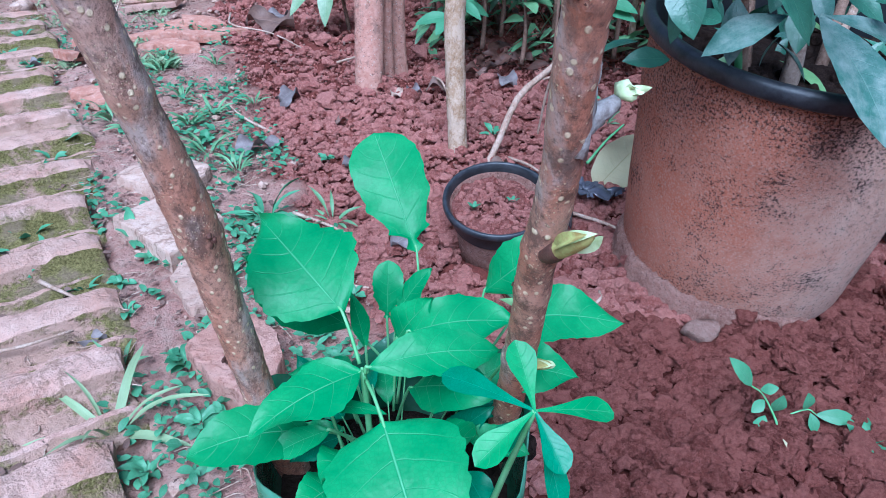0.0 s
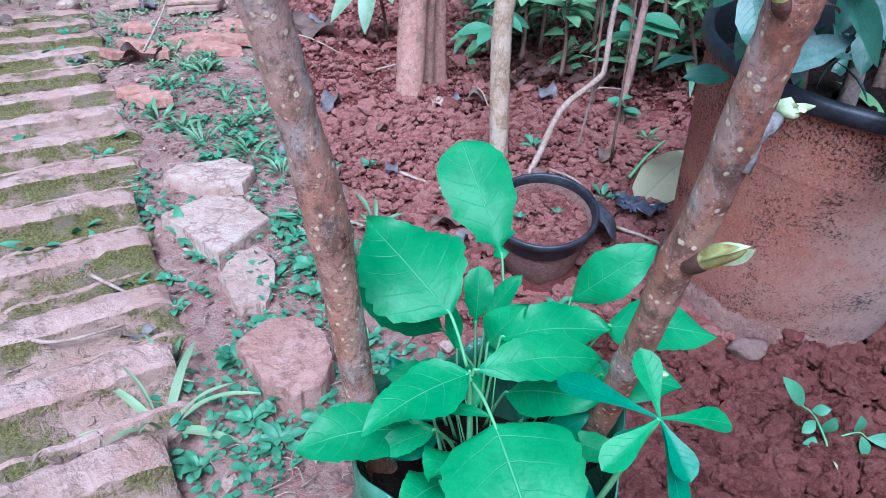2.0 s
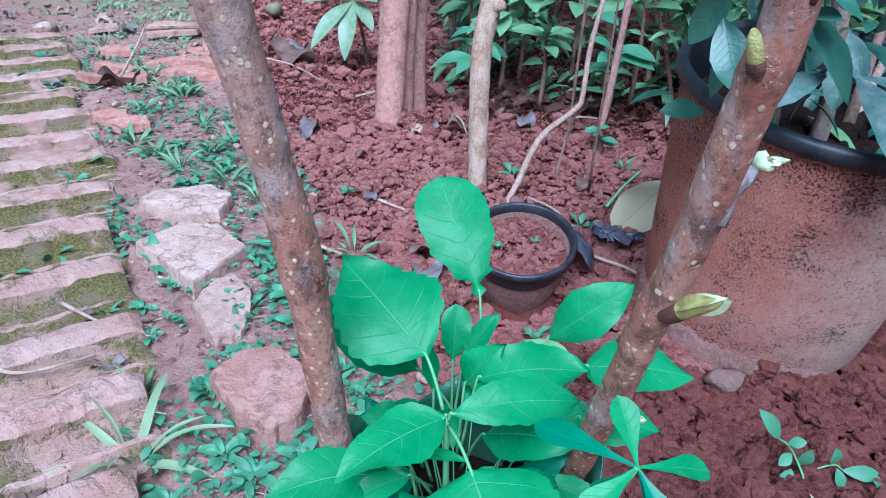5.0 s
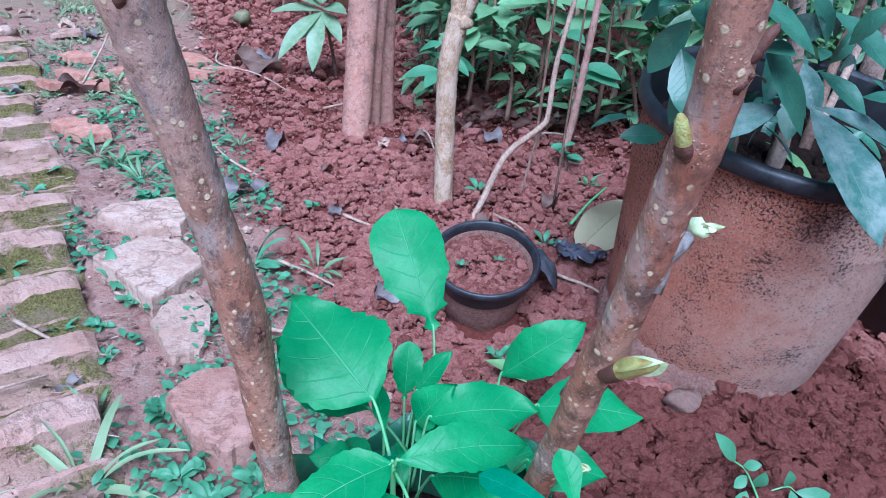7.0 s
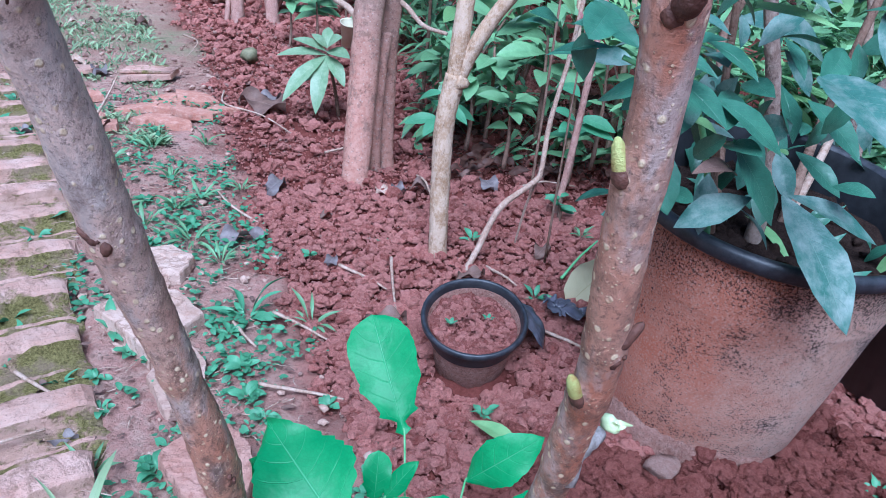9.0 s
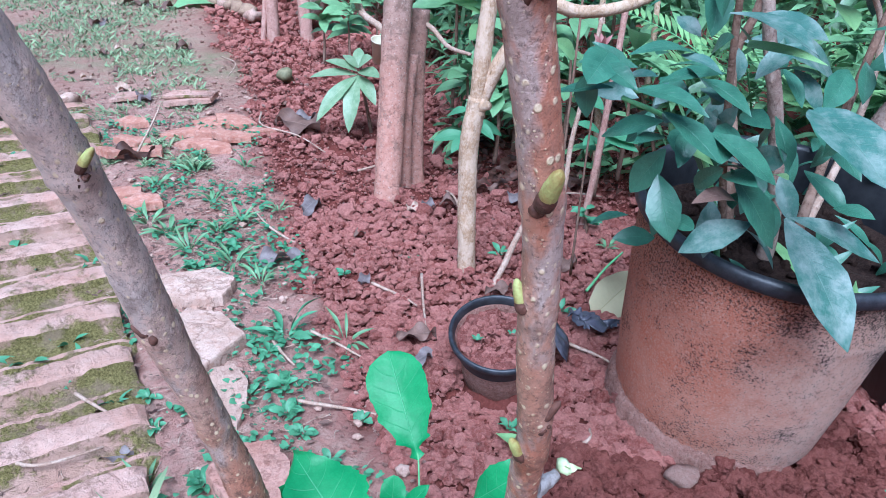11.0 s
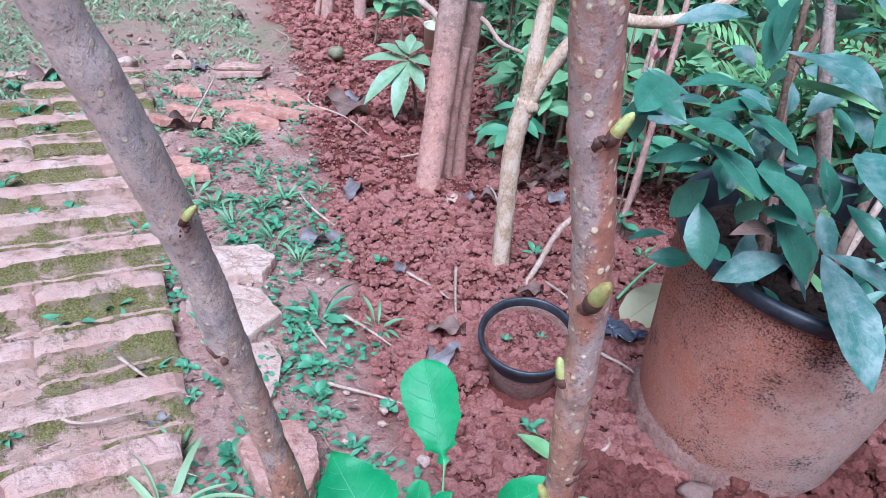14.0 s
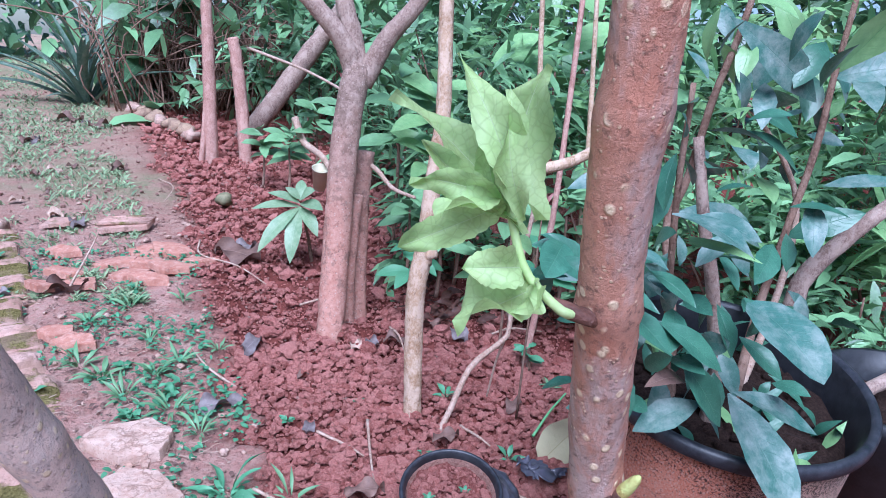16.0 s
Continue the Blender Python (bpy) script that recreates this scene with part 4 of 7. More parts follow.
NODES = {1: (0.318, 0.386, 0.447, 0.507, 0.578, 0.632), 2: (0.331, 0.377, 0.400, 0.447, 0.484, 0.505, 0.552, 0.586, 0.634, 0.684, 0.718)}


def knobbly(rows, seed):
    """A stem that swells into a collar and kinks a little at each leaf scar."""
    p = spline(np.array(rows), 260)
    rngk = np.random.default_rng(seed)
    k = np.arange(260)
    r = 0.81 * p[:, 3] * (1 + 0.02 * np.sin(k * 0.25) + 0.015 * rngk.uniform(-1, 1, 260))
    for i, z in enumerate(NODES[seed]):
        d = (p[:, 2] - z)
        collar = np.exp(-(d / 0.0045) ** 2) + 0.55 * np.exp(-((d + 0.002) / 0.0014) ** 2)
        r = r * (1 + 0.075 * collar)
        p[:, 0] += 0.0004 * (-1) ** i * np.tanh(d / 0.01) * np.exp(-(d / 0.03) ** 2)
    return tube(p[:, :3], r, 22, 0, 0.03, rngk)


part("stem", knobbly(LEFT, 1), BARK_PALE, sapling, "grey-brown bark with pale specks")
part("stem", knobbly(RIGHT, 2), BARK, sapling, "reddish brown bark with pale specks")


def on_stem(p):
    """The point on the nearer stem's bark that lies closest to p at its height."""
    p, best = vec(p), None
    for rows in (LEFT, RIGHT):
        rows = np.array(rows)
        x, y, r = (np.interp(p[2], rows[:, 2], rows[:, k]) for k in (0, 1, 3))
        d = p[:2] - (x, y)
        far = np.linalg.norm(d)
        if best is None or far < best[0]:
            keep = min(far, 0.80 * r) / max(far, 1e-6)
            best = (far, np.array([x + d[0] * keep, y + d[1] * keep, p[2]]))
    return best[1]


def bud(base, tip, r, split=True, brown=False):
    """A bud with brown scales at its foot and folded green leaf tips."""
    tip = vec(tip) + (on_stem(base) - vec(base))
    base, r = on_stem(base), r * (0.68 if split else 0.56)
    tip = base + (tip - base) * (0.9 if split else 0.66)
    ax = tip - base
    ln = np.linalg.norm(ax)
    body = part("bud", lathe([(0.0, -0.1 * ln), (r * 0.75, 0), (r, 0.22 * ln), (r * 0.98, 0.5 * ln), (r * 0.74, 0.82 * ln), (r * 0.35, 0.96 * ln), (0.0, ln)], base, ax, 14), BUDBASE if brown else BUD, sapling,
                "brown resting bud" if brown else "swelling green bud")
    part("scale", lathe([(r * 0.6, -0.12 * ln), (r * 1.12, 0.02 * ln), (r * 1.15, 0.2 * ln), (r * 0.9, 0.34 * ln)], base, ax, 14), BUDBASE, body, "brown bud scale")
    if split:
        u = unit(np.cross(ax, (0.2, 0.5, 1)))
        for k, sgn in enumerate((1, -1, 0.2)):
            a = base + ax * 0.25 + u * r * 0.5 * sgn
            part("leaf_tip", leaf(a, tip + u * r * 0.8 * sgn + ax * 0.05 * k, r * 1.5, np.cross(u, ax) + u * sgn, "elliptic", 0.12, 0.7, 7, 2, seed=k), BUDTIP if k else BUD, body, "pale folded leaf tip")


def knot(at, out, r):
    """A leaf scar: an uneven swelling of the bark with a dried stub."""
    at, out, r = on_stem(at), unit(out), r * 0.62
    rk = np.random.default_rng(int(abs(at[2]) * 1000))
    k = part("knot", lump(at - out * r * 0.5, (r * 0.85, r * 0.85, r * 1.2), rk), BUDBASE, sapling, "swollen leaf scar")
    for m in range(3):
        part("stub", lump(at + out * r * 0.45 + rk.normal(0, r * 0.3, 3), rk.uniform(0.28, 0.55, 3) * r, rk), BUDBASE, k, "dried brown stub")


knot((-0.0855, 0.238, 0.386), (0.6, -0.35, 0.6), 0.0044)
knot((-0.1055, 0.262, 0.318), (-0.85, -0.3, 0.35), 0.0042)
knot((-0.1065, 0.163, 0.577), (0.85, -0.3, 0.35), 0.0042)
bud((-0.1075, 0.162, 0.579), (-0.0985, 0.160, 0.590), 0.0028, False)
knot((-0.1115, 0.188, 0.507), (-0.85, -0.4, 0.2), 0.0042)
bud((-0.1165, 0.185, 0.508), (-0.1225, 0.183, 0.515), 0.0024, False, True)
bud((0.0265, 0.200, 0.400), (0.0385, 0.184, 0.415), 0.0046)
knot((0.0165, 0.229, 0.377), (-0.8, -0.3, 0.5), 0.0036)
knot((0.0330, 0.200, 0.447), (0.85, -0.1, 0.2), 0.0040)
part("stub", tube([(0.029, 0.196, 0.444), (0.0355, 0.199, 0.4475), (0.0412, 0.203, 0.4500)], [0.0036, 0.0030, 0.0022], 10, 10, 0.15), FLAKE, sapling, "pale frayed twig stub")
scar = part("bark_flake", lump((0.0298, 0.190, 0.451), (0.0026, 0.0040, 0.0130), np.random.default_rng(31)), FLAKE, sapling, "frayed pale grey bark")
for k, (dx, dz, s) in enumerate(((0.0012, 0.0105, 0.0022), (0.0016, 0.005, 0.0018), (0.0012, -0.005, 0.0016))):
    rk = np.random.default_rng(310 + k)
    part("flake", lump((0.0298 + dx, 0.1895, 0.451 + dz), (s, s * 0.8, s * 1.8), rk), FLAKE, scar)
cream = part("bud", lump((0.0440, 0.204, 0.4525), (0.0036, 0.0030, 0.0028), np.random.default_rng(77)), BUDTIP, sapling, "crumpled cream-white opening bud")
for k in range(3):
    rk = np.random.default_rng(780 + k)
    part("leaf_tip", leaf((0.0425, 0.203, 0.4515), vec((0.0475, 0.202, 0.4535)) + rk.normal(0, 0.0012, 3), 0.0032, rk.normal(0, 1, 3), "elliptic", 0.1, 0.5, 7, 2, wave=0.2, seed=k), BUDTIP, cream)
bud((0.0190, 0.166, 0.484), (0.0125, 0.161, 0.499), 0.0036, False)
knot((0.0185, 0.163, 0.483), (-0.6, -0.6, 0.4), 0.0036)
bud((0.0265, 0.1600, 0.507), (0.0325, 0.158, 0.518), 0.0028, False, True)
knot((0.0268, 0.1610, 0.502), (0.8, -0.3, 0.3), 0.0030)
bud((0.0146, 0.145, 0.552), (0.0108, 0.145, 0.566), 0.0032, False)
bud((0.0160, 0.131, 0.586), (0.0190, 0.118, 0.603), 0.0042, False)
knot((0.0145, 0.128, 0.586), (0.3, -0.8, 0.4), 0.0040)
bud((0.0115, 0.117, 0.634), (0.0170, 0.112, 0.646), 0.0028, False)
knot((0.0085, 0.117, 0.634), (0.8, -0.5, 0.3), 0.0028)
bud((-0.0043, 0.0962, 0.7179), (-0.0036, 0.0955, 0.7307), 0.0058, False)
bud((0.0320, 0.236, 0.331), (0.0410, 0.228, 0.336), 0.0034)
tuft_b = vec((-0.0125, 0.0992, 0.684))
spur = part("spur", tube([(0.000, 0.107, 0.680), (-0.005, 0.1040, 0.6812), (-0.0086, 0.1020, 0.6825)], [0.0028, 0.0020, 0.0012], 12, 10, 0.12), BUDBASE, sapling, "brown woody spur")
shoot = part("shoot", tube([(-0.0085, 0.1015, 0.6825), tuft_b, (-0.0187, 0.101, 0.6901), (-0.0216, 0.1036, 0.6992), (-0.0225, 0.104, 0.703)], [0.0009, 0.0009, 0.0008, 0.0008, 0.0007], 10, 14), SHOOT, sapling, "fresh green opening shoot")
part("scale", lathe([(0.0010, -0.004), (0.0013, -0.002), (0.0016, 0.0), (0.0013, 0.002), (0.0009, 0.004)], (-0.0098, 0.1012, 0.683), (-0.9, 0.1, 0.4), 12), BUDBASE, shoot, "brown bud scale")
TUFT = [((-0.0205, 0.1030, 0.6985), (-0.0425, 0.108, 0.7180), 0.0075, "elliptic"), ((-0.0205, 0.1030, 0.7000), (-0.0325, 0.106, 0.7250), 0.0070, "lance"), ((-0.0175, 0.1030, 0.6985), (-0.0168, 0.110, 0.7245), 0.0110, "elliptic"),
        ((-0.0195, 0.1010, 0.6990), (-0.0240, 0.1000, 0.7200), 0.0060, "lance"), ((-0.0230, 0.1025, 0.7010), (-0.0405, 0.1030, 0.6925), 0.0065, "round"), ((-0.0225, 0.1030, 0.7010), (-0.0390, 0.1045, 0.7045), 0.0060, "elliptic"),
        ((-0.0160, 0.1000, 0.6880), (-0.0310, 0.0970, 0.6820), 0.0105, "round"), ((-0.0190, 0.1015, 0.6905), (-0.0300, 0.0990, 0.6905), 0.0070, "round"), ((-0.0195, 0.1022, 0.6960), (-0.0260, 0.1070, 0.7130), 0.0060, "elliptic"),
        ((-0.0240, 0.1025, 0.7020), (-0.0350, 0.1000, 0.6990), 0.0050, "round"), ((-0.0205, 0.1030, 0.6980), (-0.0375, 0.1020, 0.7110), 0.0055, "elliptic"), ((-0.0170, 0.1005, 0.6890), (-0.0215, 0.0975, 0.6835), 0.0050, "round")]
for i, (b, t, w, shape) in enumerate(TUFT):
    part("young_leaf", leaf(b, t, w, (0.6 * (i % 3 - 1), -1, 0.3), shape, 0.20 * (1 if i % 2 else -1), 0.7, 26, 5, 0.10, 0.30, 1.1 * (i % 3 - 1), seed=i), FRESH, shoot)

# the leafy weed that grows in the bag
weed = thing("weed_plant", "bright green broad-leaved weed growing in the grow bag", "weed")
HUB = vec((-0.0400, 0.2570, 0.300))
part("stalk", tube([(-0.040, 0.262, 0.22), (-0.039, 0.259, 0.27), (-0.0405, 0.2575, 0.316)], [0.0018, 0.0016, 0.0013], 10, 12), PETIOLE, weed, "ribbed green stalk")


def weed_leaf(foot, base, tip, w, up, shape, bend=0.05, fold=0.12, teeth=0.05, mat=None, wave=0.08, r=0.0007):
    foot, base, tip = vec(foot), vec(base), vec(tip)
    stalk = part("petiole", tube([foot, (foot + base) / 2 + (0, 0, 0.002), base, base + (tip - base) * 0.05], [r * 1.3, r * 1.1, r, r * 0.7], 8, 12), PETIOLE, weed, "pale green leaf stalk")
    part("leaf", leaf(base, tip, w, up, shape, bend, fold, 30, 5, teeth, wave, 0.25 * math.sin(tip[0] * 900), seed=int(abs(tip[0]) * 5000)), mat or WEED, weed)
    return stalk


weed_leaf((-0.0420, 0.260, 0.318), (-0.0501, 0.2732, 0.3364), (-0.0925, 0.318, 0.3600), 0.052, (0.15, -0.85, 0.55), "ovate", 0.05, 0.10, 0.09)
weed_leaf((-0.030, 0.325, 0.26), (-0.0530, 0.3200, 0.2960), (-0.0985, 0.302, 0.3480), 0.036, (-0.3, -0.55, 0.75), "elliptic", -0.05, 0.15, 0.03)
weed_leaf((-0.0395, 0.257, 0.315), (-0.0382, 0.2554, 0.3197), (0.0190, 0.2707, 0.3170), 0.0240, (0.0, -0.45, 0.9), "elliptic", 0.10, 0.10, 0.07)
weed_leaf((-0.0405, 0.258, 0.315), (-0.0410, 0.2572, 0.3161), (-0.0850, 0.2285, 0.3045), 0.031, (-0.25, -0.4, 0.85), "ovate", 0.09, 0.10, 0.06)
weed_leaf((-0.0395, 0.257, 0.312), (-0.0305, 0.2321, 0.3104), (-0.0080, 0.176, 0.2760), 0.056, (-0.05, -0.5, 0.85), "cordate", 0.06, 0.10, 0.05)
weed_leaf((-0.045, 0.275, 0.26), (-0.0640, 0.255, 0.2850), (-0.1150, 0.2379, 0.2860), 0.032, (-0.1, -0.4, 0.9), "elliptic", 0.14, 0.1, 0.04, WEED)
weed_leaf((-0.045, 0.270, 0.26), (-0.055, 0.248, 0.292), (-0.080, 0.240, 0.284), 0.014, (-0.1, -0.5, 0.9), "elliptic", 0.08, 0.1, 0.05)
weed_leaf((-0.015, 0.345, 0.24), (-0.0205, 0.3800, 0.3090), (-0.0475, 0.4330, 0.3640), 0.044, (0.1, -0.9, 0.5), "lobed", 0.04, 0.12, 0.03)
weed_leaf((0.010, 0.335, 0.25), (0.0175, 0.3546, 0.2970), (0.0596, 0.3493, 0.3371), 0.029, (-0.25, -0.8, 0.5), "elliptic", 0.08, 0.12, 0.04)
weed_leaf((0.005, 0.310, 0.26), (0.030, 0.3150, 0.3060), (0.0846, 0.3069, 0.3075), 0.034, (0.0, -0.5, 0.85), "ovate", 0.10, 0.1, 0.04)
weed_leaf((0.005, 0.290, 0.26), (0.020, 0.275, 0.305), (0.0524, 0.2548, 0.3140), 0.027, (0.1, -0.55, 0.8), "ovate", 0.10, 0.1, 0.04)
weed_leaf((-0.030, 0.310, 0.255), (-0.0240, 0.310, 0.300), (0.0300, 0.302, 0.312), 0.034, (0.0, -0.5, 0.85), "elliptic", 0.12, 0.1, 0.03)
weed_leaf((-0.030, 0.30, 0.25), (-0.022, 0.285, 0.285), (0.018, 0.262, 0.300), 0.030, (0.1, -0.5, 0.85), "elliptic", 0.10, 0.1, 0.03)
weed_leaf((-0.032, 0.310, 0.25), (-0.030, 0.318, 0.29), (-0.010, 0.315, 0.318), 0.022, (-0.6, -0.6, 0.5), "ovate", 0.06, 0.2, 0.06)
weed_leaf((-0.045, 0.315, 0.25), (-0.046, 0.318, 0.285), (-0.053, 0.322, 0.318), 0.010, (0.5, -0.8, 0.2), "lance", 0.04, 0.4, 0.0)
weed_leaf((-0.035, 0.330, 0.25), (-0.036, 0.338, 0.29), (-0.035, 0.350, 0.320), 0.017, (0.1, -0.9, 0.4), "lobed", 0.05, 0.2, 0.05)
weed_leaf((-0.035, 0.325, 0.25), (-0.030, 0.338, 0.295), (-0.012, 0.345, 0.318), 0.014, (-0.2, -0.6, 0.7), "elliptic", 0.05, 0.1, 0.0)
weed_leaf((-0.05, 0.30, 0.25), (-0.060, 0.305, 0.275), (-0.083, 0.298, 0.283), 0.018, (0.0, -0.5, 0.8), "ovate", 0.08, 0.1, 0.04)
weed_leaf((-0.045, 0.29, 0.25), (-0.055, 0.285, 0.285), (-0.048, 0.270, 0.300), 0.018, (0.0, -0.7, 0.7), "ovate", 0.08, 0.1, 0.03)
weed_leaf((-0.055, 0.255, 0.235), (-0.052, 0.248, 0.262), (-0.048, 0.240, 0.238), 0.014, (0.0, -0.9, 0.3), "ovate", 0.06, 0.1, 0.0, WEED_DARK)
weed_leaf((-0.035, 0.27, 0.25), (-0.030, 0.262, 0.275), (-0.005, 0.240, 0.285), 0.022, (0.1, -0.5, 0.8), "ovate", 0.08, 0.1, 0.03)
weed_leaf((-0.05, 0.262, 0.25), (-0.057, 0.262, 0.292), (-0.030, 0.250, 0.2985), 0.007, (0.0, -0.3, 0.9), "strap", 0.10, 0.1, 0.0)
weed_leaf((0.00, 0.26, 0.24), (0.004, 0.245, 0.27), (0.016, 0.222, 0.262), 0.016, (0.0, -0.6, 0.8), "ovate", 0.08, 0.1, 0.0, WEED_DARK)

low = np.random.default_rng(58)
for k in range(22):
    a = k * 2.4 + low.uniform(-0.3, 0.3)
    r0, r1 = low.uniform(0.008, 0.022), low.uniform(0.036, 0.062)
    foot = BAGC + (r0 * math.cos(a), r0 * math.sin(a), 0.235)
    base = BAGC + (0.6 * r1 * math.cos(a), 0.6 * r1 * math.sin(a), low.uniform(0.255, 0.280))
    tip = BAGC + (1.15 * r1 * math.cos(a), 1.15 * r1 * math.sin(a), low.uniform(0.250, 0.292))
    weed_leaf(foot, base, tip, low.uniform(0.014, 0.024), (0.3 * math.cos(a), -0.4, 0.85), ("ovate", "elliptic", "round")[k % 3], 0.10, 0.15, 0.05, WEED if k % 3 else WEED_DARK, r=0.0004)

# the spoon-leaved weed by the right stem
sprig = thing("weed_plant", "small spoon-leaved weed leaning over the bag", "weed")
kc = vec((0.0255, 0.2033, 0.3400))
part("stalk", tube([(0.012, 0.245, 0.235), (0.018, 0.222, 0.29), kc], [0.0016, 0.0014, 0.001], 8, 12), PETIOLE, sprig)
for i, (t, w, up) in enumerate([((0.0190, 0.2190, 0.3590), 0.0112, (0.2, -0.9, 0.4)), ((0.0570, 0.2151, 0.3290), 0.0105, (0.1, -0.4, 0.9)), ((0.0345, 0.1867, 0.3265), 0.0105, (0.1, -0.6, 0.7)),
                                ((0.0042, 0.1900, 0.3270), 0.0115, (-0.1, -0.4, 0.9)), ((0.0355, 0.1900, 0.3060), 0.0092, (0.3, -0.8, 0.3)), ((-0.0067, 0.2346, 0.3320), 0.0110, (-0.2, -0.5, 0.85)), ((0.014, 0.21, 0.318), 0.010, (0, -0.6, 0.8))]):
    part("leaf", leaf(kc, t, w, up, "spoon", 0.05, 0.25, 14, 3, seed=i), WEED_DARK if i in (2, 4, 5, 6) else WEED, sprig)

# ---- trees behind the bed ----
def tree(label, sections):
    t = thing("tree", label, "tree")
    for k, (pts, r0, r1, mat, name) in enumerate(sections):
        part(name, tube(pts, np.linspace(r0, r1, len(pts)), 20, 44, 0.05, np.random.default_rng(k)), mat, t)
    return t


tree("slim forked tree with red-dusted bark rooted in the bed", [
    ([(-0.165, 1.615, 0.02), (-0.162, 1.625, 0.09), (-0.157, 1.655, 0.25), (-0.150, 1.675, 0.46), (-0.140, 1.70, 0.60), (-0.124, 1.725, 0.70)], 0.032, 0.033, TRUNK_DUSTED, "trunk"),
    ([(-0.124, 1.725, 0.66), (-0.16, 1.71, 0.75), (-0.22, 1.70, 0.82), (-0.30, 1.70, 0.90), (-0.45, 1.72, 1.1)], 0.026, 0.014, TRUNK_GREY, "limb"),
    ([(-0.124, 1.725, 0.66), (-0.14, 1.73, 0.76), (-0.165, 1.73, 0.86), (-0.19, 1.74, 1.1)], 0.028, 0.016, TRUNK_GREY, "limb"),
    ([(-0.115, 1.725, 0.66), (-0.06, 1.72, 0.765), (0.01, 1.71, 0.855), (0.12, 1.72, 1.05)], 0.026, 0.014, TRUNK_GREY, "limb"),
])
tree("dusty cut-off trunk beside the forked tree", [
    ([(-0.104, 1.76, 0.05), (-0.108, 1.765, 0.15), (-0.109, 1.77, 0.25), (-0.108, 1.77, 0.38), (-0.099, 1.77, 0.497)], 0.025, 0.021, TRUNK_DUSTED, "trunk"),
    ([(-0.122, 1.70, 0.04), (-0.126, 1.70, 0.16), (-0.122, 1.705, 0.30), (-0.112, 1.715, 0.40)], 0.016, 0.014, TRUNK_DUSTED, "trunk"),
    ([(-0.099, 1.765, 0.47), (-0.07, 1.75, 0.455), (-0.03, 1.68, 0.425), (0.02, 1.60, 0.42)], 0.007, 0.004, TWIG, "twig"),
])
tree("tan tree with flaking bark and a low fork", [
    ([(0.030, 1.295, 0.02), (0.027, 1.297, 0.10), (0.023, 1.30, 0.20), (0.022, 1.30, 0.302), (0.034, 1.30, 0.385)], 0.0175, 0.0185, TRUNK_TAN, "trunk"),
    ([(0.032, 1.30, 0.35), (0.038, 1.302, 0.47), (0.045, 1.305, 0.56), (0.051, 1.31, 0.64), (0.045, 1.33, 0.83), (0.04, 1.35, 1.1)], 0.0165, 0.012, TRUNK_TAN, "limb"),
    ([(0.032, 1.30, 0.36), (0.055, 1.30, 0.42), (0.08, 1.295, 0.47), (0.112, 1.29, 0.52), (0.143, 1.285, 0.553), (0.20, 1.29, 0.543), (0.275, 1.31, 0.552), (0.352, 1.34, 0.585), (0.50, 1.42, 0.68)], 0.0145, 0.009, TRUNK_TAN, "limb"),
])


swell = mesh_object("knot", *lump((0.043, 1.289, 0.372), (0.014, 0.009, 0.013), np.random.default_rng(3)), TRUNK_TAN, bpy.data.objects["tree.002"], "rounded bark knot")


def stick(label, pts, r0, r1, mat=TWIG, name="stick", cat="stick"):
    ob = mesh_object(name, *tube(pts, np.linspace(r0, r1, len(pts)), 9, 26, 0.1), mat)
    return tagged(ob, label, cat)


stick("bent grey stick leaning up from the bed", [(0.068, 1.24, 0.0), (0.10, 1.27, 0.06), (0.140, 1.31, 0.138), (0.20, 1.325, 0.19), (0.214, 1.33, 0.215), (0.219, 1.34, 0.304), (0.241, 1.36, 0.42), (0.262, 1.40, 0.55)], 0.0065, 0.0042)
stick("thin twig hanging from the bent stick", [(0.214, 1.33, 0.212), (0.198, 1.35, 0.14), (0.188, 1.37, 0.045)], 0.0028, 0.0022)
stick("slim pinkish cane standing in the bed", [(0.284, 1.50, 0.02), (0.302, 1.50, 0.19), (0.312, 1.50, 0.325), (0.323, 1.51, 0.462), (0.33, 1.52, 0.60), (0.34, 1.54, 0.9)], 0.008, 0.006, TRUNK_PINK, "cane", "cane")
stick("thin dark cane standing behind", [(0.235, 1.55, 0.03), (0.24, 1.55, 0.3), (0.25, 1.57, 0.7)], 0.0035, 0.0025, SHRUB_STEM, "cane", "cane")
stick("weathered bamboo stake standing in the soil", [(-0.844, 3.33, 0.15), (-0.853, 3.33, 0.55), (-0.861, 3.33, 0.907), (-0.87, 3.33, 1.3)], 0.030, 0.022, TRUNK_PINK, "stake", "stake")
stick("weathered bamboo stake split at the foot", [(-0.89, 3.30, 0.16), (-0.872, 3.32, 0.40), (-0.858, 3.33, 0.70)], 0.012, 0.01, TRUNK_PINK, "stake", "stake")
stick("reddish stake with a cut top", [(-0.700, 3.38, 0.15), (-0.725, 3.40, 0.45), (-0.75, 3.40, 0.68), (-0.768, 3.40, 0.76)], 0.030, 0.026, TRUNK_PINK, "stake", "stake")
stick("leaning log among the shrubs", [(-0.759, 3.6, 0.282), (-0.571, 3.6, 0.534), (-0.428, 3.6, 0.742), (-0.313, 3.6, 0.905), (-0.198, 3.6, 1.068)], 0.050, 0.038, TRUNK_GREY, "log", "log")
stick("thin branch across the shrubs", [(-0.62, 3.0, 0.72), (-0.35, 2.6, 0.66), (-0.15, 2.2, 0.60)], 0.006, 0.004)
stick("low bent branch on the soil", [(-0.40, 2.75, 0.48), (-0.36, 2.7, 0.40), (-0.28, 2.6, 0.36), (-0.22, 2.55, 0.28)], 0.014, 0.010)
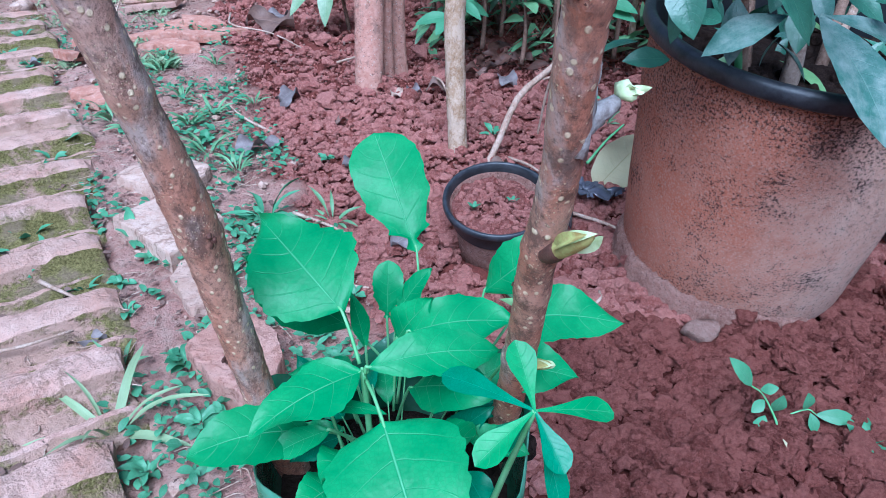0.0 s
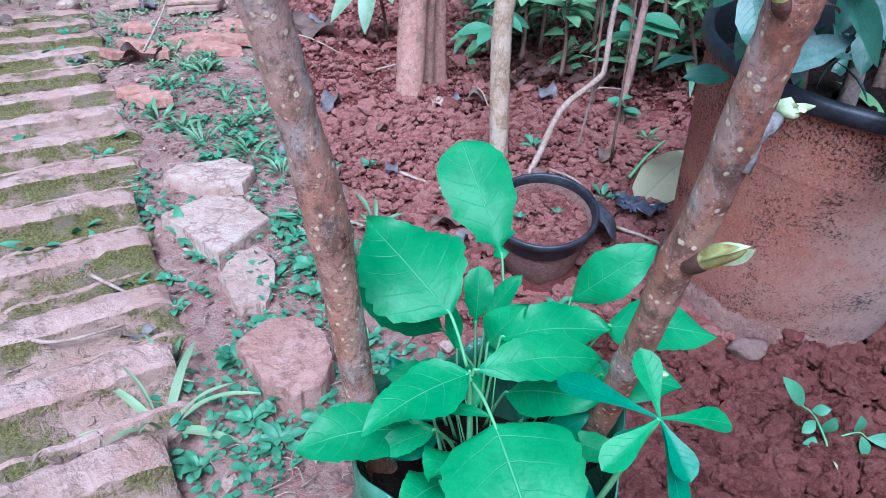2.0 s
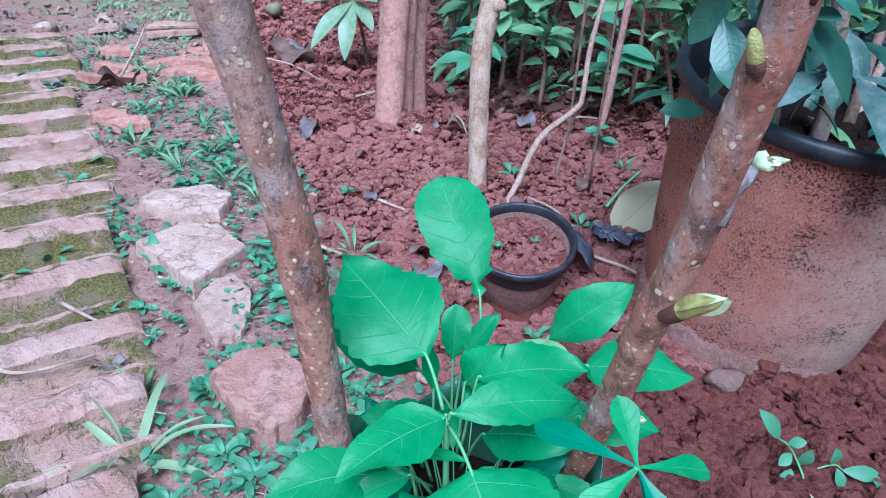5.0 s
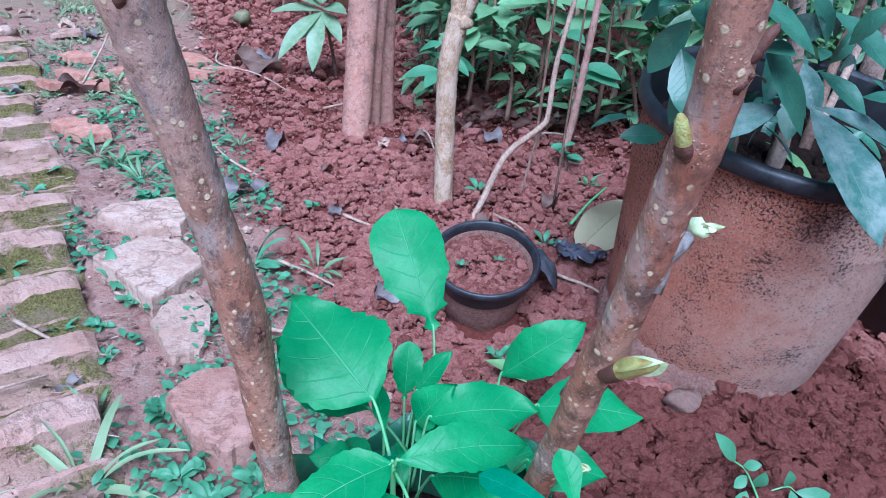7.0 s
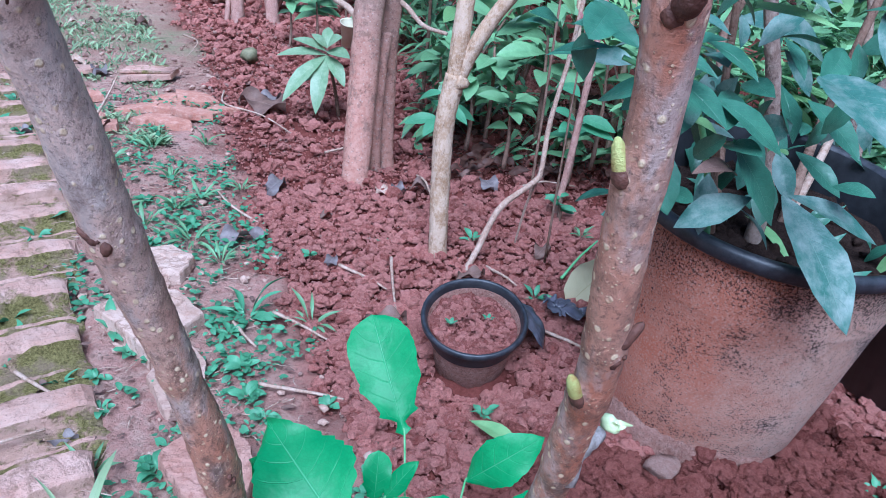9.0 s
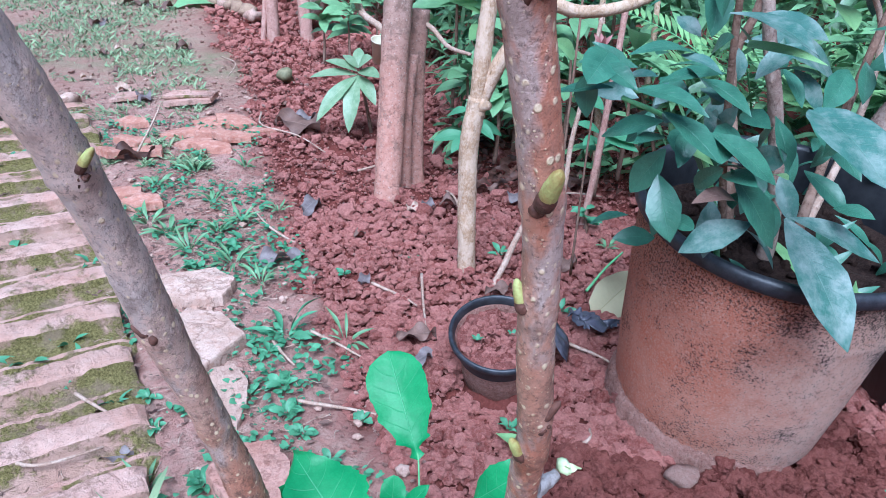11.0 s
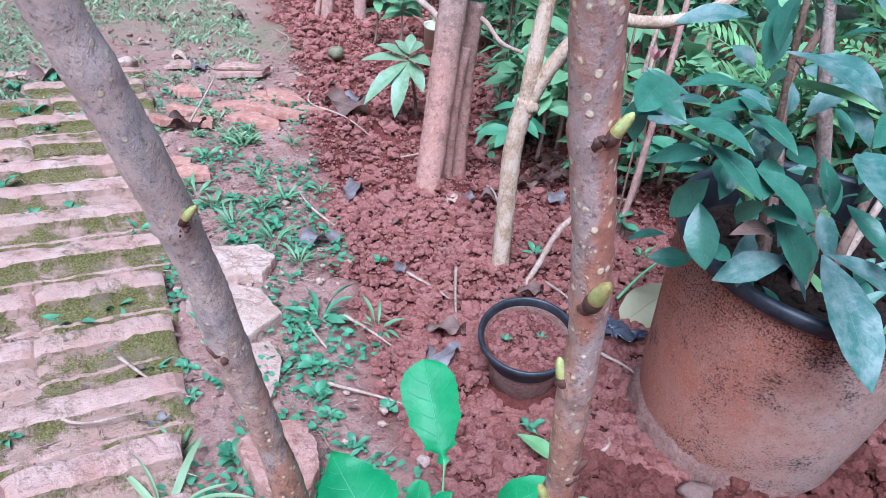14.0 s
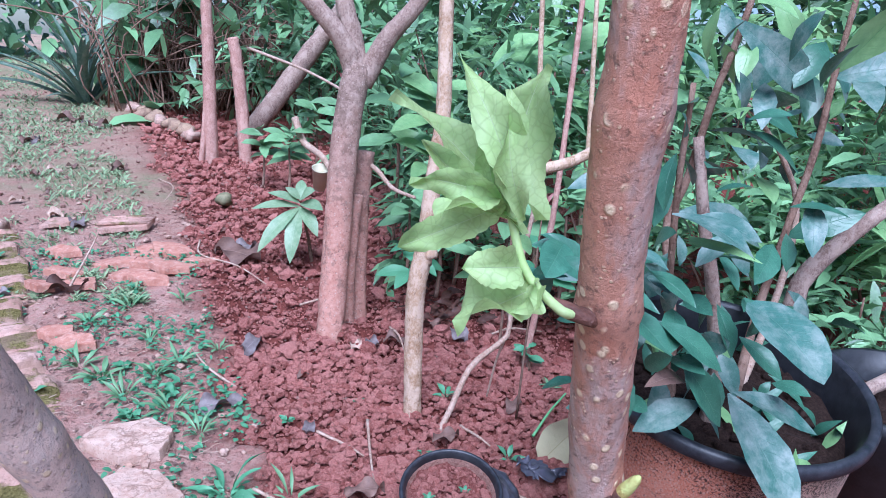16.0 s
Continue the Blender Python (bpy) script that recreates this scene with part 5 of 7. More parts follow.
for a, b, c in (((0.36, 1.75, 0.05), (0.33, 1.78, 0.5), (0.30, 1.8, 0.95)), ((0.46, 1.8, 0.05), (0.47, 1.82, 0.45), (0.45, 1.85, 0.92))):
    stick("tan cane among the thicket", [a, b, c], 0.009, 0.006, TRUNK_TAN, "cane", "cane")

# ---- shrubs, thicket and far planting ----
def foliage(count, centre, size, length, seed, aspect=0.42):
    """Many leaves in an uneven cloud, with gaps, joined."""
    rg = np.random.default_rng(seed)
    heads = rg.normal(0, 0.42, (max(4, count // 14), 3))
    b = heads[rg.integers(len(heads), size=count)] + rg.normal(0, 0.13, (count, 3))
    b = vec(centre) + np.clip(b, -1.15, 1.15) * vec(size)
    low = plane(b[:, 0], b[:, 1]) + 0.01
    b[:, 2] = np.where(b[:, 2] < low, low + rg.uniform(0.02, 0.14, count), b[:, 2])
    way = rg.normal(0, 1, (count, 3)) * (1, 1, 0.55) + (0, -0.25, -0.2)
    ln = length * rg.uniform(0.45, 1.25, count)
    way = way / np.linalg.norm(way, axis=1)[:, None] * ln[:, None]
    return blades(b, way, ln * aspect * rg.uniform(0.7, 1.2, count), 0.10)


def bush(label, centre, size, count, length, mat, seed, name="bush", aspect=0.32, stems=5):
    rg = np.random.default_rng(seed)
    b = thing(name, label, name.replace("_", " "))
    x, y, _ = centre
    for k in range(stems):
        top = vec(centre) + rg.normal(0, 0.4, 3) * vec(size) + (0, 0, size[2] * 0.3)
        foot = G3(x + rg.normal(0, 0.12) * size[0], y + rg.normal(0, 0.12) * size[1], -0.01)
        mid = (foot + top) / 2 + rg.normal(0, 0.08, 3) * vec(size)
        part("stem", tube([foot, mid, top], [0.0055, 0.0045, 0.002], 6, 10), SHRUB_STEM, b)
    tagged(part("foliage", foliage(int(count * 1.6), centre, size, length * 0.95, seed, aspect * 0.85), mat, b), kind="stuff")
    return b


def fan_plant(label, foot, blades, mat, name="young_plant"):
    """A young plant: a stem with single large leaves on it."""
    t = thing(name, label, "plant")
    foot = vec(foot)
    tops = np.mean([vec(b) for b, _, _ in blades], axis=0)
    part("stem", tube([foot, (foot + tops) / 2 + (0.005, 0, 0), tops], [0.006, 0.005, 0.003], 8, 10), SHRUB_STEM, t)
    for i, (b, tip, w) in enumerate(blades):
        part("leaf", leaf(b, tip, w, (0.1 * (i % 3 - 1), -0.55, 0.8), "elliptic", 0.10, 0.18, 10, 2, seed=i), mat, t)


def ring_plant(label, foot, height, count, length, mat, seed, name="young_plant", width=0.42):
    rg = np.random.default_rng(seed)
    foot = vec(foot)
    blades = []
    for k in range(count):
        a = k * 2.4 + rg.uniform(-0.3, 0.3)
        hgt = height * rg.uniform(0.55, 1.05)
        b = foot + (0, 0, hgt)
        ln = length * rg.uniform(0.7, 1.1)
        blades.append((b, b + vec((np.cos(a), np.sin(a), rg.uniform(-0.5, 0.45))) * ln, ln * width))
    fan_plant(label, foot, blades, mat, name)


hub = vec((-0.296, 2.10, 0.280))
fan_plant("young shrub with pale green lance leaves beside the tree", (-0.262, 2.16, 0.08),
          [(hub, (-0.430, 2.06, 0.274), 0.034), (hub + (0, 0, 0.01), (-0.388, 2.08, 0.320), 0.032), (hub + (0, 0, 0.02), (-0.340, 2.10, 0.335), 0.030), (hub + (0, 0, 0.02), (-0.250, 2.07, 0.336), 0.050),
           (hub + (0, 0, 0.01), (-0.224, 2.04, 0.285), 0.045), (hub, (-0.236, 2.03, 0.208), 0.042), (hub, (-0.310, 2.00, 0.132), 0.050), (hub, (-0.404, 2.01, 0.158), 0.048), (hub + (0, 0, 0.02), (-0.300, 2.16, 0.350), 0.034), (hub + (0, 0, -0.04), (-0.355, 2.08, 0.205), 0.030)], PALELEAF)
ring_plant("small green plant at the foot of the trees", (0.03, 1.75, 0.10), 0.16, 9, 0.085, GROUNDLEAF, 21)
ring_plant("small green plant at the foot of the trees", (0.10, 1.80, 0.12), 0.22, 10, 0.10, FARLEAF, 22)
ring_plant("small green plant in the shade", (0.19, 1.72, 0.10), 0.18, 9, 0.09, FARLEAF, 23)
ring_plant("small green plant in the shade", (0.02, 1.90, 0.12), 0.26, 9, 0.10, FARLEAF, 24)
ring_plant("leafy weed beside the pink cane", (0.29, 1.48, 0.05), 0.07, 8, 0.045, GROUNDLEAF, 25, "weed_plant")
ring_plant("young plant with long drooping leaves", (0.15, 1.85, 0.14), 0.30, 10, 0.13, FARLEAF, 26)
ring_plant("young plant with long drooping leaves", (0.27, 1.80, 0.14), 0.34, 10, 0.13, FARLEAF, 27)
ring_plant("young plant among the canes", (0.40, 1.70, 0.12), 0.30, 12, 0.12, FARLEAF, 28)
ring_plant("young plant among the canes", (0.33, 1.62, 0.10), 0.20, 9, 0.10, GROUNDLEAF, 29)
ring_plant("dark shrublet in the bed", (-0.42, 2.75, 0.16), 0.26, 14, 0.11, FARLEAF, 30)
ring_plant("dark shrublet in the bed", (-0.55, 2.95, 0.17), 0.24, 14, 0.11, FARLEAF, 31)
ring_plant("dark shrublet in the bed", (-0.35, 3.05, 0.18), 0.30, 14, 0.12, FARLEAF, 32)
ring_plant("tall shrub shoot by the tree", (-0.02, 2.10, 0.15), 0.60, 14, 0.15, FARLEAF, 33)
ring_plant("tall shrub shoot by the tree", (0.08, 2.05, 0.15), 0.50, 14, 0.15, GLOSSY, 34)
ring_plant("broad-leaved plant behind the bed", (0.42, 2.10, 0.15), 0.78, 8, 0.20, GLOSSY, 35, width=0.55)

leaf_red = thing("young_plant", "thin shoot with young red leaves", "plant")
part("stem", tube([(0.23, 1.25, 0.06), (0.228, 1.22, 0.3), (0.228, 1.2, 0.50)], [0.0025, 0.002, 0.0012], 6, 10), SHRUB_STEM, leaf_red)
for k in range(4):
    a = k * 1.6
    part("leaf", leaf((0.228, 1.2, 0.495), (0.228 + 0.016 * np.cos(a), 1.2 + 0.016 * np.sin(a), 0.517), 0.008, (0, -0.8, 0.5), "lance", 0.08, 0.2, 7, 2, seed=k), REDLEAF, leaf_red)


def fern(label, foot, fronds, length, seed):
    rg = np.random.default_rng(seed)
    t = thing("fern", label, "fern")
    for k in range(fronds):
        a = rg.uniform(2.6, 6.8)
        foot = vec(foot)
        tip = foot + vec((np.cos(a), np.sin(a) * 0.8, 0.35 + rg.uniform(-0.25, 0.35))) * length
        pts = spline([foot, foot * 0.5 + tip * 0.5 + (0, 0, 0.12 * length), tip], 22)
        geos = []
        ax = unit(tip - foot)
        sd = unit(np.cross(ax, (0, -0.3, 1)))
        for i in range(3, 22):
            w = 0.26 * length * np.sin(np.pi * (i / 22) ** 0.7 * 0.96) + 0.006
            for sgn in (1, -1):
                geos.append(leaf(pts[i], pts[i] + (sd * sgn + ax * 0.35) * w, 0.035 * length, (0, -0.4, 1), "lance", 0.05, 0.1, 4, 1, seed=i))
        stalk = part("frond", tube(pts, np.linspace(0.0025, 0.0008, 22), 5), PETIOLE, t)
        tagged(part("foliage", join(geos), GLOSSY, stalk), kind="stuff")


fern("bright green fern behind the pot", (0.86, 1.62, 0.26), 8, 0.34, 41)
fern("bright green fern behind the pot", (0.72, 1.75, 0.28), 7, 0.34, 42)
fern("bright green fern in the thicket", (1.15, 1.75, 0.26), 8, 0.38, 43)

bush("dense green thicket behind the pot", (0.75, 2.1, 0.55), (0.45, 0.3, 0.42), 520, 0.11, FARLEAF, 51)
bush("dense green thicket with glossy leaves", (1.35, 2.1, 0.60), (0.5, 0.4, 0.5), 520, 0.12, GLOSSY, 52)
bush("low leafy undergrowth beside the bed", (0.55, 1.75, 0.24), (0.28, 0.14, 0.18), 200, 0.085, FARLEAF, 53)
bush("low leafy undergrowth behind the trees", (0.12, 2.05, 0.24), (0.24, 0.2, 0.2), 240, 0.09, FARLEAF, 54)
bush("leafy undergrowth behind the trees", (0.25, 2.6, 0.55), (0.4, 0.3, 0.42), 460, 0.12, FARLEAF, 55)
bush("leafy undergrowth by the stakes", (-0.12, 3.15, 0.38), (0.30, 0.26, 0.24), 300, 0.10, FARLEAF, 56)
bush("leafy shrub behind the stakes", (-0.45, 4.0, 0.75), (0.6, 0.4, 0.5), 460, 0.13, FARLEAF, 57)
bush("leafy shrub with glossy leaves", (0.9, 3.0, 0.95), (0.7, 0.4, 0.6), 520, 0.15, GLOSSY, 58)
bush("tall leafy shrub behind the bed", (0.2, 3.6, 1.0), (0.6, 0.4, 0.7), 460, 0.15, FARLEAF, 59)
bush("overhanging leafy shrub beside the pot", (1.15, 1.35, 0.62), (0.3, 0.25, 0.42), 260, 0.10, GLOSSY, 60)
bush("undergrowth beside the pot", (0.95, 1.35, 0.22), (0.25, 0.2, 0.16), 180, 0.08, FARLEAF, 61)
bush("dense low undergrowth behind the pot", (0.80, 1.55, 0.32), (0.3, 0.16, 0.22), 330, 0.085, FARLEAF, 63)
bush("dense undergrowth at the thicket's edge", (1.15, 1.65, 0.45), (0.35, 0.22, 0.34), 380, 0.10, FARLEAF, 64)
bush("leafy plants on the shaded soil", (1.15, 1.1, 0.18), (0.22, 0.2, 0.15), 200, 0.08, FARLEAF, 65)
bush("grassy tangle by the trees", (-0.95, 5.4, 0.8), (0.5, 0.3, 0.45), 420, 0.11, FARLEAF, 62)

# far hedge on three sides, its unseen flanks added to block low skylight; the garden is open behind the walk
rg = np.random.default_rng(70)
n = 26000
a = np.where(np.arange(n) < 15000, rg.uniform(-1.1, 1.0, n), rg.uniform(-2.0, 2.0, n))
r = np.where((a < -0.35) & (a > -1.1), rg.uniform(7.5, 11.0, n), np.where(np.abs(a) < 1.6, rg.uniform(4.4, 7.5, n), rg.uniform(3.2, 4.6, n)))
hb = np.column_stack([r * np.sin(a), r * np.cos(a), 0.2 + 4.0 * rg.random(n) ** 1.15])
hl = np.where(np.arange(n) < 15000, rg.uniform(0.08, 0.24, n), rg.uniform(0.16, 0.40, n))
hw = rg.normal(0, 1, (n, 3)) + np.column_stack([-np.sin(a) * 0.6, -np.cos(a) * 0.6, np.full(n, -0.3)])
hw = hw / np.linalg.norm(hw, axis=1)[:, None] * hl[:, None]
hedge = blades(hb, hw, hl * 0.42)
far = mesh_object("hedge", hedge[0], hedge[1], FARLEAF, uvs=hedge[2])
tagged(far, "far wall of mixed green foliage, with unseen flanks added against low skylight", "hedge", kind="stuff")

# strap-leaved plant and dry tangle at the far end of the bed
pine = thing("strap_leaved_plant", "grey-green strap-leaved rosette at the end of the bed", "plant")
rg = np.random.default_rng(80)
for k in range(30):
    a = rg.uniform(0, 6.28)
    el = rg.uniform(0.2, 1.3)
    ln = rg.uniform(0.45, 0.85)
    b = vec((-1.90, 4.62, 0.28))
    d = vec((np.cos(a) * np.cos(el), np.sin(a) * np.cos(el), np.sin(el)))
    part("leaf", leaf(b, b + d * ln, 0.05, (0, -0.3, 1), "strap", 0.10, 0.5, 12, 2, seed=k), STRAP, pine)
tall = thing("strap_leaved_plant", "tall dark green sword-leaved clump", "plant")
for k in range(26):
    b = vec((-1.72 + rg.normal(0, 0.12), 4.95 + rg.normal(0, 0.1), 0.3))
    part("leaf", leaf(b, b + vec((rg.normal(0, 0.16), rg.normal(0, 0.1), rg.uniform(0.7, 1.2))), 0.055, (0.4, -1, 0.1), "strap", 0.05, 0.3, 10, 2, seed=k), FARLEAF, tall)
tangle = []
for k in range(420):
    x, y = rg.normal(-1.15, 0.28), rg.normal(4.75, 0.16)
    q = G3(x, y)
    tangle.append(tube([q, q + (rg.normal(0, 0.15), rg.normal(0, 0.1), rg.uniform(0.2, 0.6)), q + (rg.normal(0, 0.3), rg.normal(0, 0.15), rg.uniform(0.1, 0.9))], [0.006, 0.005, 0.003], 5, 8))
tagged(mesh_object("dry_stems", *join(tangle), SHRUB_STEM), "brown tangle of dry stems and roots", "dry stems", kind="stuff")

beaker = thing("plastic_cup", "cream plastic cup hung by the shrubs", "cup")
part("body", lathe([(0.0, 0), (0.022, 0), (0.032, 0.085), (0.034, 0.086), (0.030, 0.08), (0.021, 0.006)], (-0.289, 2.6, 0.245), (0.1, -0.35, 1), 28), CREAM, beaker)

tagged(mesh_object("fruit", *lump(G3(-0.640, 2.655, 0.026), (0.027, 0.027, 0.030), np.random.default_rng(8)), BUFFGREEN), "round dull green fallen fruit on the soil", "fruit")

rg = np.random.default_rng(85)
for k in range(9):
    s = k / 8
    x, y = -1.58 + 0.55 * s + rg.normal(0, 0.02), 4.45 - 0.72 * s
    ob = mesh_object("stone", *lump(G3(x, y, 0.022), (0.055, 0.04, 0.036), rg), BUFF if k % 4 else ROCK)
    tagged(ob, "pale rounded stone lying in a row on the bed", "stone", "stones in a row on the bed")

# ---- brick path ----
path = tagged(new("pavement"), "mossy pink clay bricks laid as a stepped garden path", "pavement", kind="structure")
BU, BV = vec((0.82, 0.572, 0.0)), vec((-0.572, 0.82, 0.0))


def brick_mesh(length, seed):
    """One long brick: a low mossy tread to the front with a thin ridge across it, a pale worn top behind."""
    rg = np.random.default_rng(seed)
    prof = [(0.000, -0.035), (0.000, -0.008), (0.008, -0.004), (0.024, -0.002), (0.029, 0.0045), (0.036, 0.005), (0.041, 0.000), (0.060, 0.003), (0.073, 0.008), (0.078, 0.021), (0.083, 0.0245), (0.100, 0.026), (0.116, 0.025), (0.122, 0.021), (0.123, -0.035)]
    steps = 40
    verts, faces, mi = [], [], []
    for i in range(steps + 1):
        s = i / steps
        near = min(s, 1 - s) * length
        round_off = 0.010 * max(0.0, 1 - near / 0.022) ** 2
        for j, (v, z) in enumerate(prof):
            at = s * length
            slow = float(vnoise(at + seed * 3.1, v * 0.5, 16.0, seed))
            fine = float(vnoise(at + seed * 1.7, v * 2.0, 70.0, seed + 5))
            chip = max(0.0, float(vnoise(at + seed * 2.3, v, 38.0, seed + 3)) - 0.25)
            edge = 1.0 if j in (8, 9, 10, 12, 13) else 0.45
            end = 0.010 * float(vnoise(v * 1.0, seed * 0.7, 30.0, 11)) * (1 if i == 0 else -1 if i == steps else 0)
            top = z > -0.02
            verts.append((-at + end, 1.09 * v + 0.0012 * slow + 0.0016 * fine,
                          z + (0.0012 * slow + 0.0015 * fine - 0.009 * chip * edge - round_off * (z > 0) + 0.0006 * rg.uniform(-1, 1)) * top))
    n = len(prof)
    for i in range(steps):
        for j in range(n - 1):
            a = i * n + j
            faces.append((a, a + n, a + n + 1, a + 1))
            mi.append(0 if j in (4, 9, 10, 11, 12) else 1)
    faces.append(tuple(range(n)))
    faces.append(tuple(range(steps * n, steps * n + n))[::-1])
    mi += [0, 0]
    me = bpy.data.meshes.new("brick")
    me.from_pydata(verts, [], faces)
    me.materials.append(BRICK)
    me.materials.append(BRICK_MOSSY)
    me.polygons.foreach_set("material_index", mi)
    return me


LENGTHS = (0.21, 0.27, 0.33, 0.39, 0.45)
bricks = [brick_mesh(ln, s) for s, ln in enumerate(LENGTHS)]
rg = np.random.default_rng(90)
for row in range(-3, 13):
    off, first, reach = rg.uniform(-0.02, 0.035), int(rg.integers(5)), 0.0
    for k in range(2):
        along = (0.045 + 0.14 * row) / 0.99 + rg.normal(0, 0.004)
        p = vec((-0.285, 0.56, 0)) + vec((-0.45, 0.893, 0)) * along + BU * (-off - reach)
        pick = first if k == 0 else 4
        reach += LENGTHS[pick] - 0.012
        mid = p - BU * 0.13 + BV * 0.06
        if row > 10 and rg.random() < 0.4:
            continue
        ob = new("brick", bricks[pick])
        ob.parent = path
        turn = math.atan2(0.572, 0.82) + radians(rg.normal(0, 1.3))
        sv = 0.0775 * math.cos(turn) + 0.017 * math.sin(turn)
        su = 0.0775 * math.sin(turn) - 0.017 * math.cos(turn)
        ob.matrix_basis = pose(p[0], p[1], float(plane(p[0], p[1])) + rg.normal(0, 0.002), 0, 0, math.degrees(turn)) @ pose(0, 0, 0, math.degrees(sv) + rg.normal(0, 1.0), -math.degrees(su) + rg.normal(0, 0.5), 0)


# ---- stones, slabs and rubble ----
def slab(name, label, poly, thick, lift, tilt, mat, seed, cat="stone"):
    """A flat broken piece with rough, slightly bevelled edges."""
    rg = np.random.default_rng(seed)
    poly = np.array(poly, float)
    c = poly.mean(axis=0)
    ring = []
    for i in range(len(poly)):
        a, b = poly[i], poly[(i + 1) % len(poly)]
        for s in np.linspace(0, 1, 7)[:-1]:
            q = a + (b - a) * s
            ring.append(q + rg.normal(0, 0.0011, 2))
    ring = np.array(ring)
    n = len(ring)
    base = float(ground_z(c[0], c[1], True)) + lift
    verts = []
    for shrink, z in ((1.02, -thick), (1.0, -0.003), (0.98, 0.0), (0.72, 0.001), (0.40, 0.0015)):
        for q in ring:
            p = c + (q - c) * shrink
            d = p - c
            verts.append((p[0], p[1], base + z + d[0] * tilt[0] + d[1] * tilt[1] + (0.0016 * float(vnoise(p[0], p[1], 40, seed)) + 0.0008 * float(vnoise(p[0], p[1], 110, seed + 2)) if z >= -0.007 else 0)))
    faces = [(k * n + i, k * n + (i + 1) % n, (k + 1) * n + (i + 1) % n, (k + 1) * n + i) for k in range(4) for i in range(n)]
    faces.append(tuple(range(4 * n, 5 * n)))
    faces.append(tuple(range(n))[::-1])
    return tagged(mesh_object(name, verts, faces, mat, smooth=False), label, cat)


slab("stone_slab", "thin pale broken slab lying on the earth", [(-0.551, 1.146), (-0.466, 1.096), (-0.404, 1.120), (-0.402, 1.185), (-0.450, 1.216), (-0.540, 1.182)], 0.020, 0.024, (0.0, 0.09), SLAB, 1, "slab")
slab("stone_slab", "square pale slab tilted on the earth", [(-0.498, 0.996), (-0.378, 0.892), (-0.332, 1.000), (-0.391, 1.058), (-0.450, 1.062)], 0.030, 0.030, (-0.02, 0.08), SLAB, 2, "slab")
rg = np.random.default_rng(95)
slab("stone", "smooth buff stone half sunk in the earth", [(-0.372, 0.861), (-0.325, 0.790), (-0.293, 0.806), (-0.290, 0.845), (-0.300, 0.898), (-0.336, 0.940), (-0.368, 0.922)], 0.03, 0.016, (0.0, 0.10), ROCK, 9)
slab("broken_brick", "broken reddish brick block beside the path", [(-0.300, 0.692), (-0.256, 0.640), (-0.215, 0.612), (-0.184, 0.634), (-0.183, 0.676), (-0.199, 0.719), (-0.232, 0.750), (-0.277, 0.739)], 0.05, 0.037, (0.02, 0.10), BLOCK, 3, "brick")
tagged(mesh_object("stone", *lump(G3(0.312, 0.742, 0.014), (0.024, 0.017, 0.013), rg), FIRMCLOD), "pale lump of hard earth by the pot", "stone")
tagged(mesh_object("stone", *lump(G3(-1.215, 2.20, 0.02), (0.045, 0.025, 0.022), rg), SLAB), "small white stone at the path's end", "stone")
slab("roof_tile", "ridged pink roof tile piece on the ground", [(-0.93, 2.23), (-0.80, 2.29), (-0.80, 2.37), (-0.95, 2.31)], 0.015, 0.03, (0, 0.1), BRICK, 5, "tile")
slab("roof_tile", "flat pink tile shard on the ground", [(-1.11, 2.24), (-1.03, 2.27), (-1.03, 2.33), (-1.10, 2.32)], 0.012, 0.022, (0.05, 0.1), BRICK, 6, "tile")
for k in range(5):
    a = vec((-0.945 + k * 0.003, 2.25 + k * 0.016, 0)) + (0, 0, float(ground_z(-0.87, 2.30, True)) + 0.033 + 0.002 * k)
    mesh_object("ridge", *tube([a, a + (0.07, 0.028, 0.001), a + (0.14, 0.056, 0.0)], [0.005, 0.006, 0.005], 6), BRICK, bpy.data.objects["roof_tile"])
SHARDS = [(-0.80, 2.01, 0.07), (-0.71, 2.01, 0.06), (-0.67, 2.11, 0.07), (-0.73, 1.91, 0.06), (-0.62, 1.97, 0.07), (-0.57, 2.06, 0.06), (-0.83, 1.83, 0.06), (-0.74, 2.12, 0.08), (-0.88, 1.88, 0.06), (-0.66, 1.88, 0.05), (-0.90, 1.78, 0.05), (-0.76, 1.55, 0.045), (-0.70, 1.50, 0.05), (-0.95, 2.05, 0.05)]
for k, (x, y, s) in enumerate(SHARDS):
    n = 5
    a0 = rg.uniform(0, 6)
    poly = [(x + s * rg.uniform(0.7, 1.2) * np.cos(a0 + 6.28 * i / n), y + 0.62 * s * rg.uniform(0.7, 1.2) * np.sin(a0 + 6.28 * i / n)) for i in range(n)]
    slab("brick_shard", "broken terracotta shard in a heap on the earth", poly, 0.018, rg.uniform(0.012, 0.03), (rg.normal(0, 0.1), rg.normal(0.05, 0.1)), REDBRICK, 20 + k, "brick shard")

# ---- dead leaves, twigs and scraps ----
def fallen(label, x, y, size, ang, mat, seed, h=0.012, shape="ovate", cup=0.25, lift=0.05):
    b = G3(x, y, h)
    d = vec((np.cos(ang), np.sin(ang), lift))
    ob = mesh_object("dead_leaf", *leaf(b - d * size * 0.5, b + d * size * 0.5, size * 0.55, (0.1, -0.2, 1.0), shape, 0.07, cup, 16, 4, 0.14, 0.30, 0.35, seed)[:2], mat, uvs=leaf(b, b + d, 0.1, n=16, m=4)[2])
    return tagged(ob, label, "leaf")


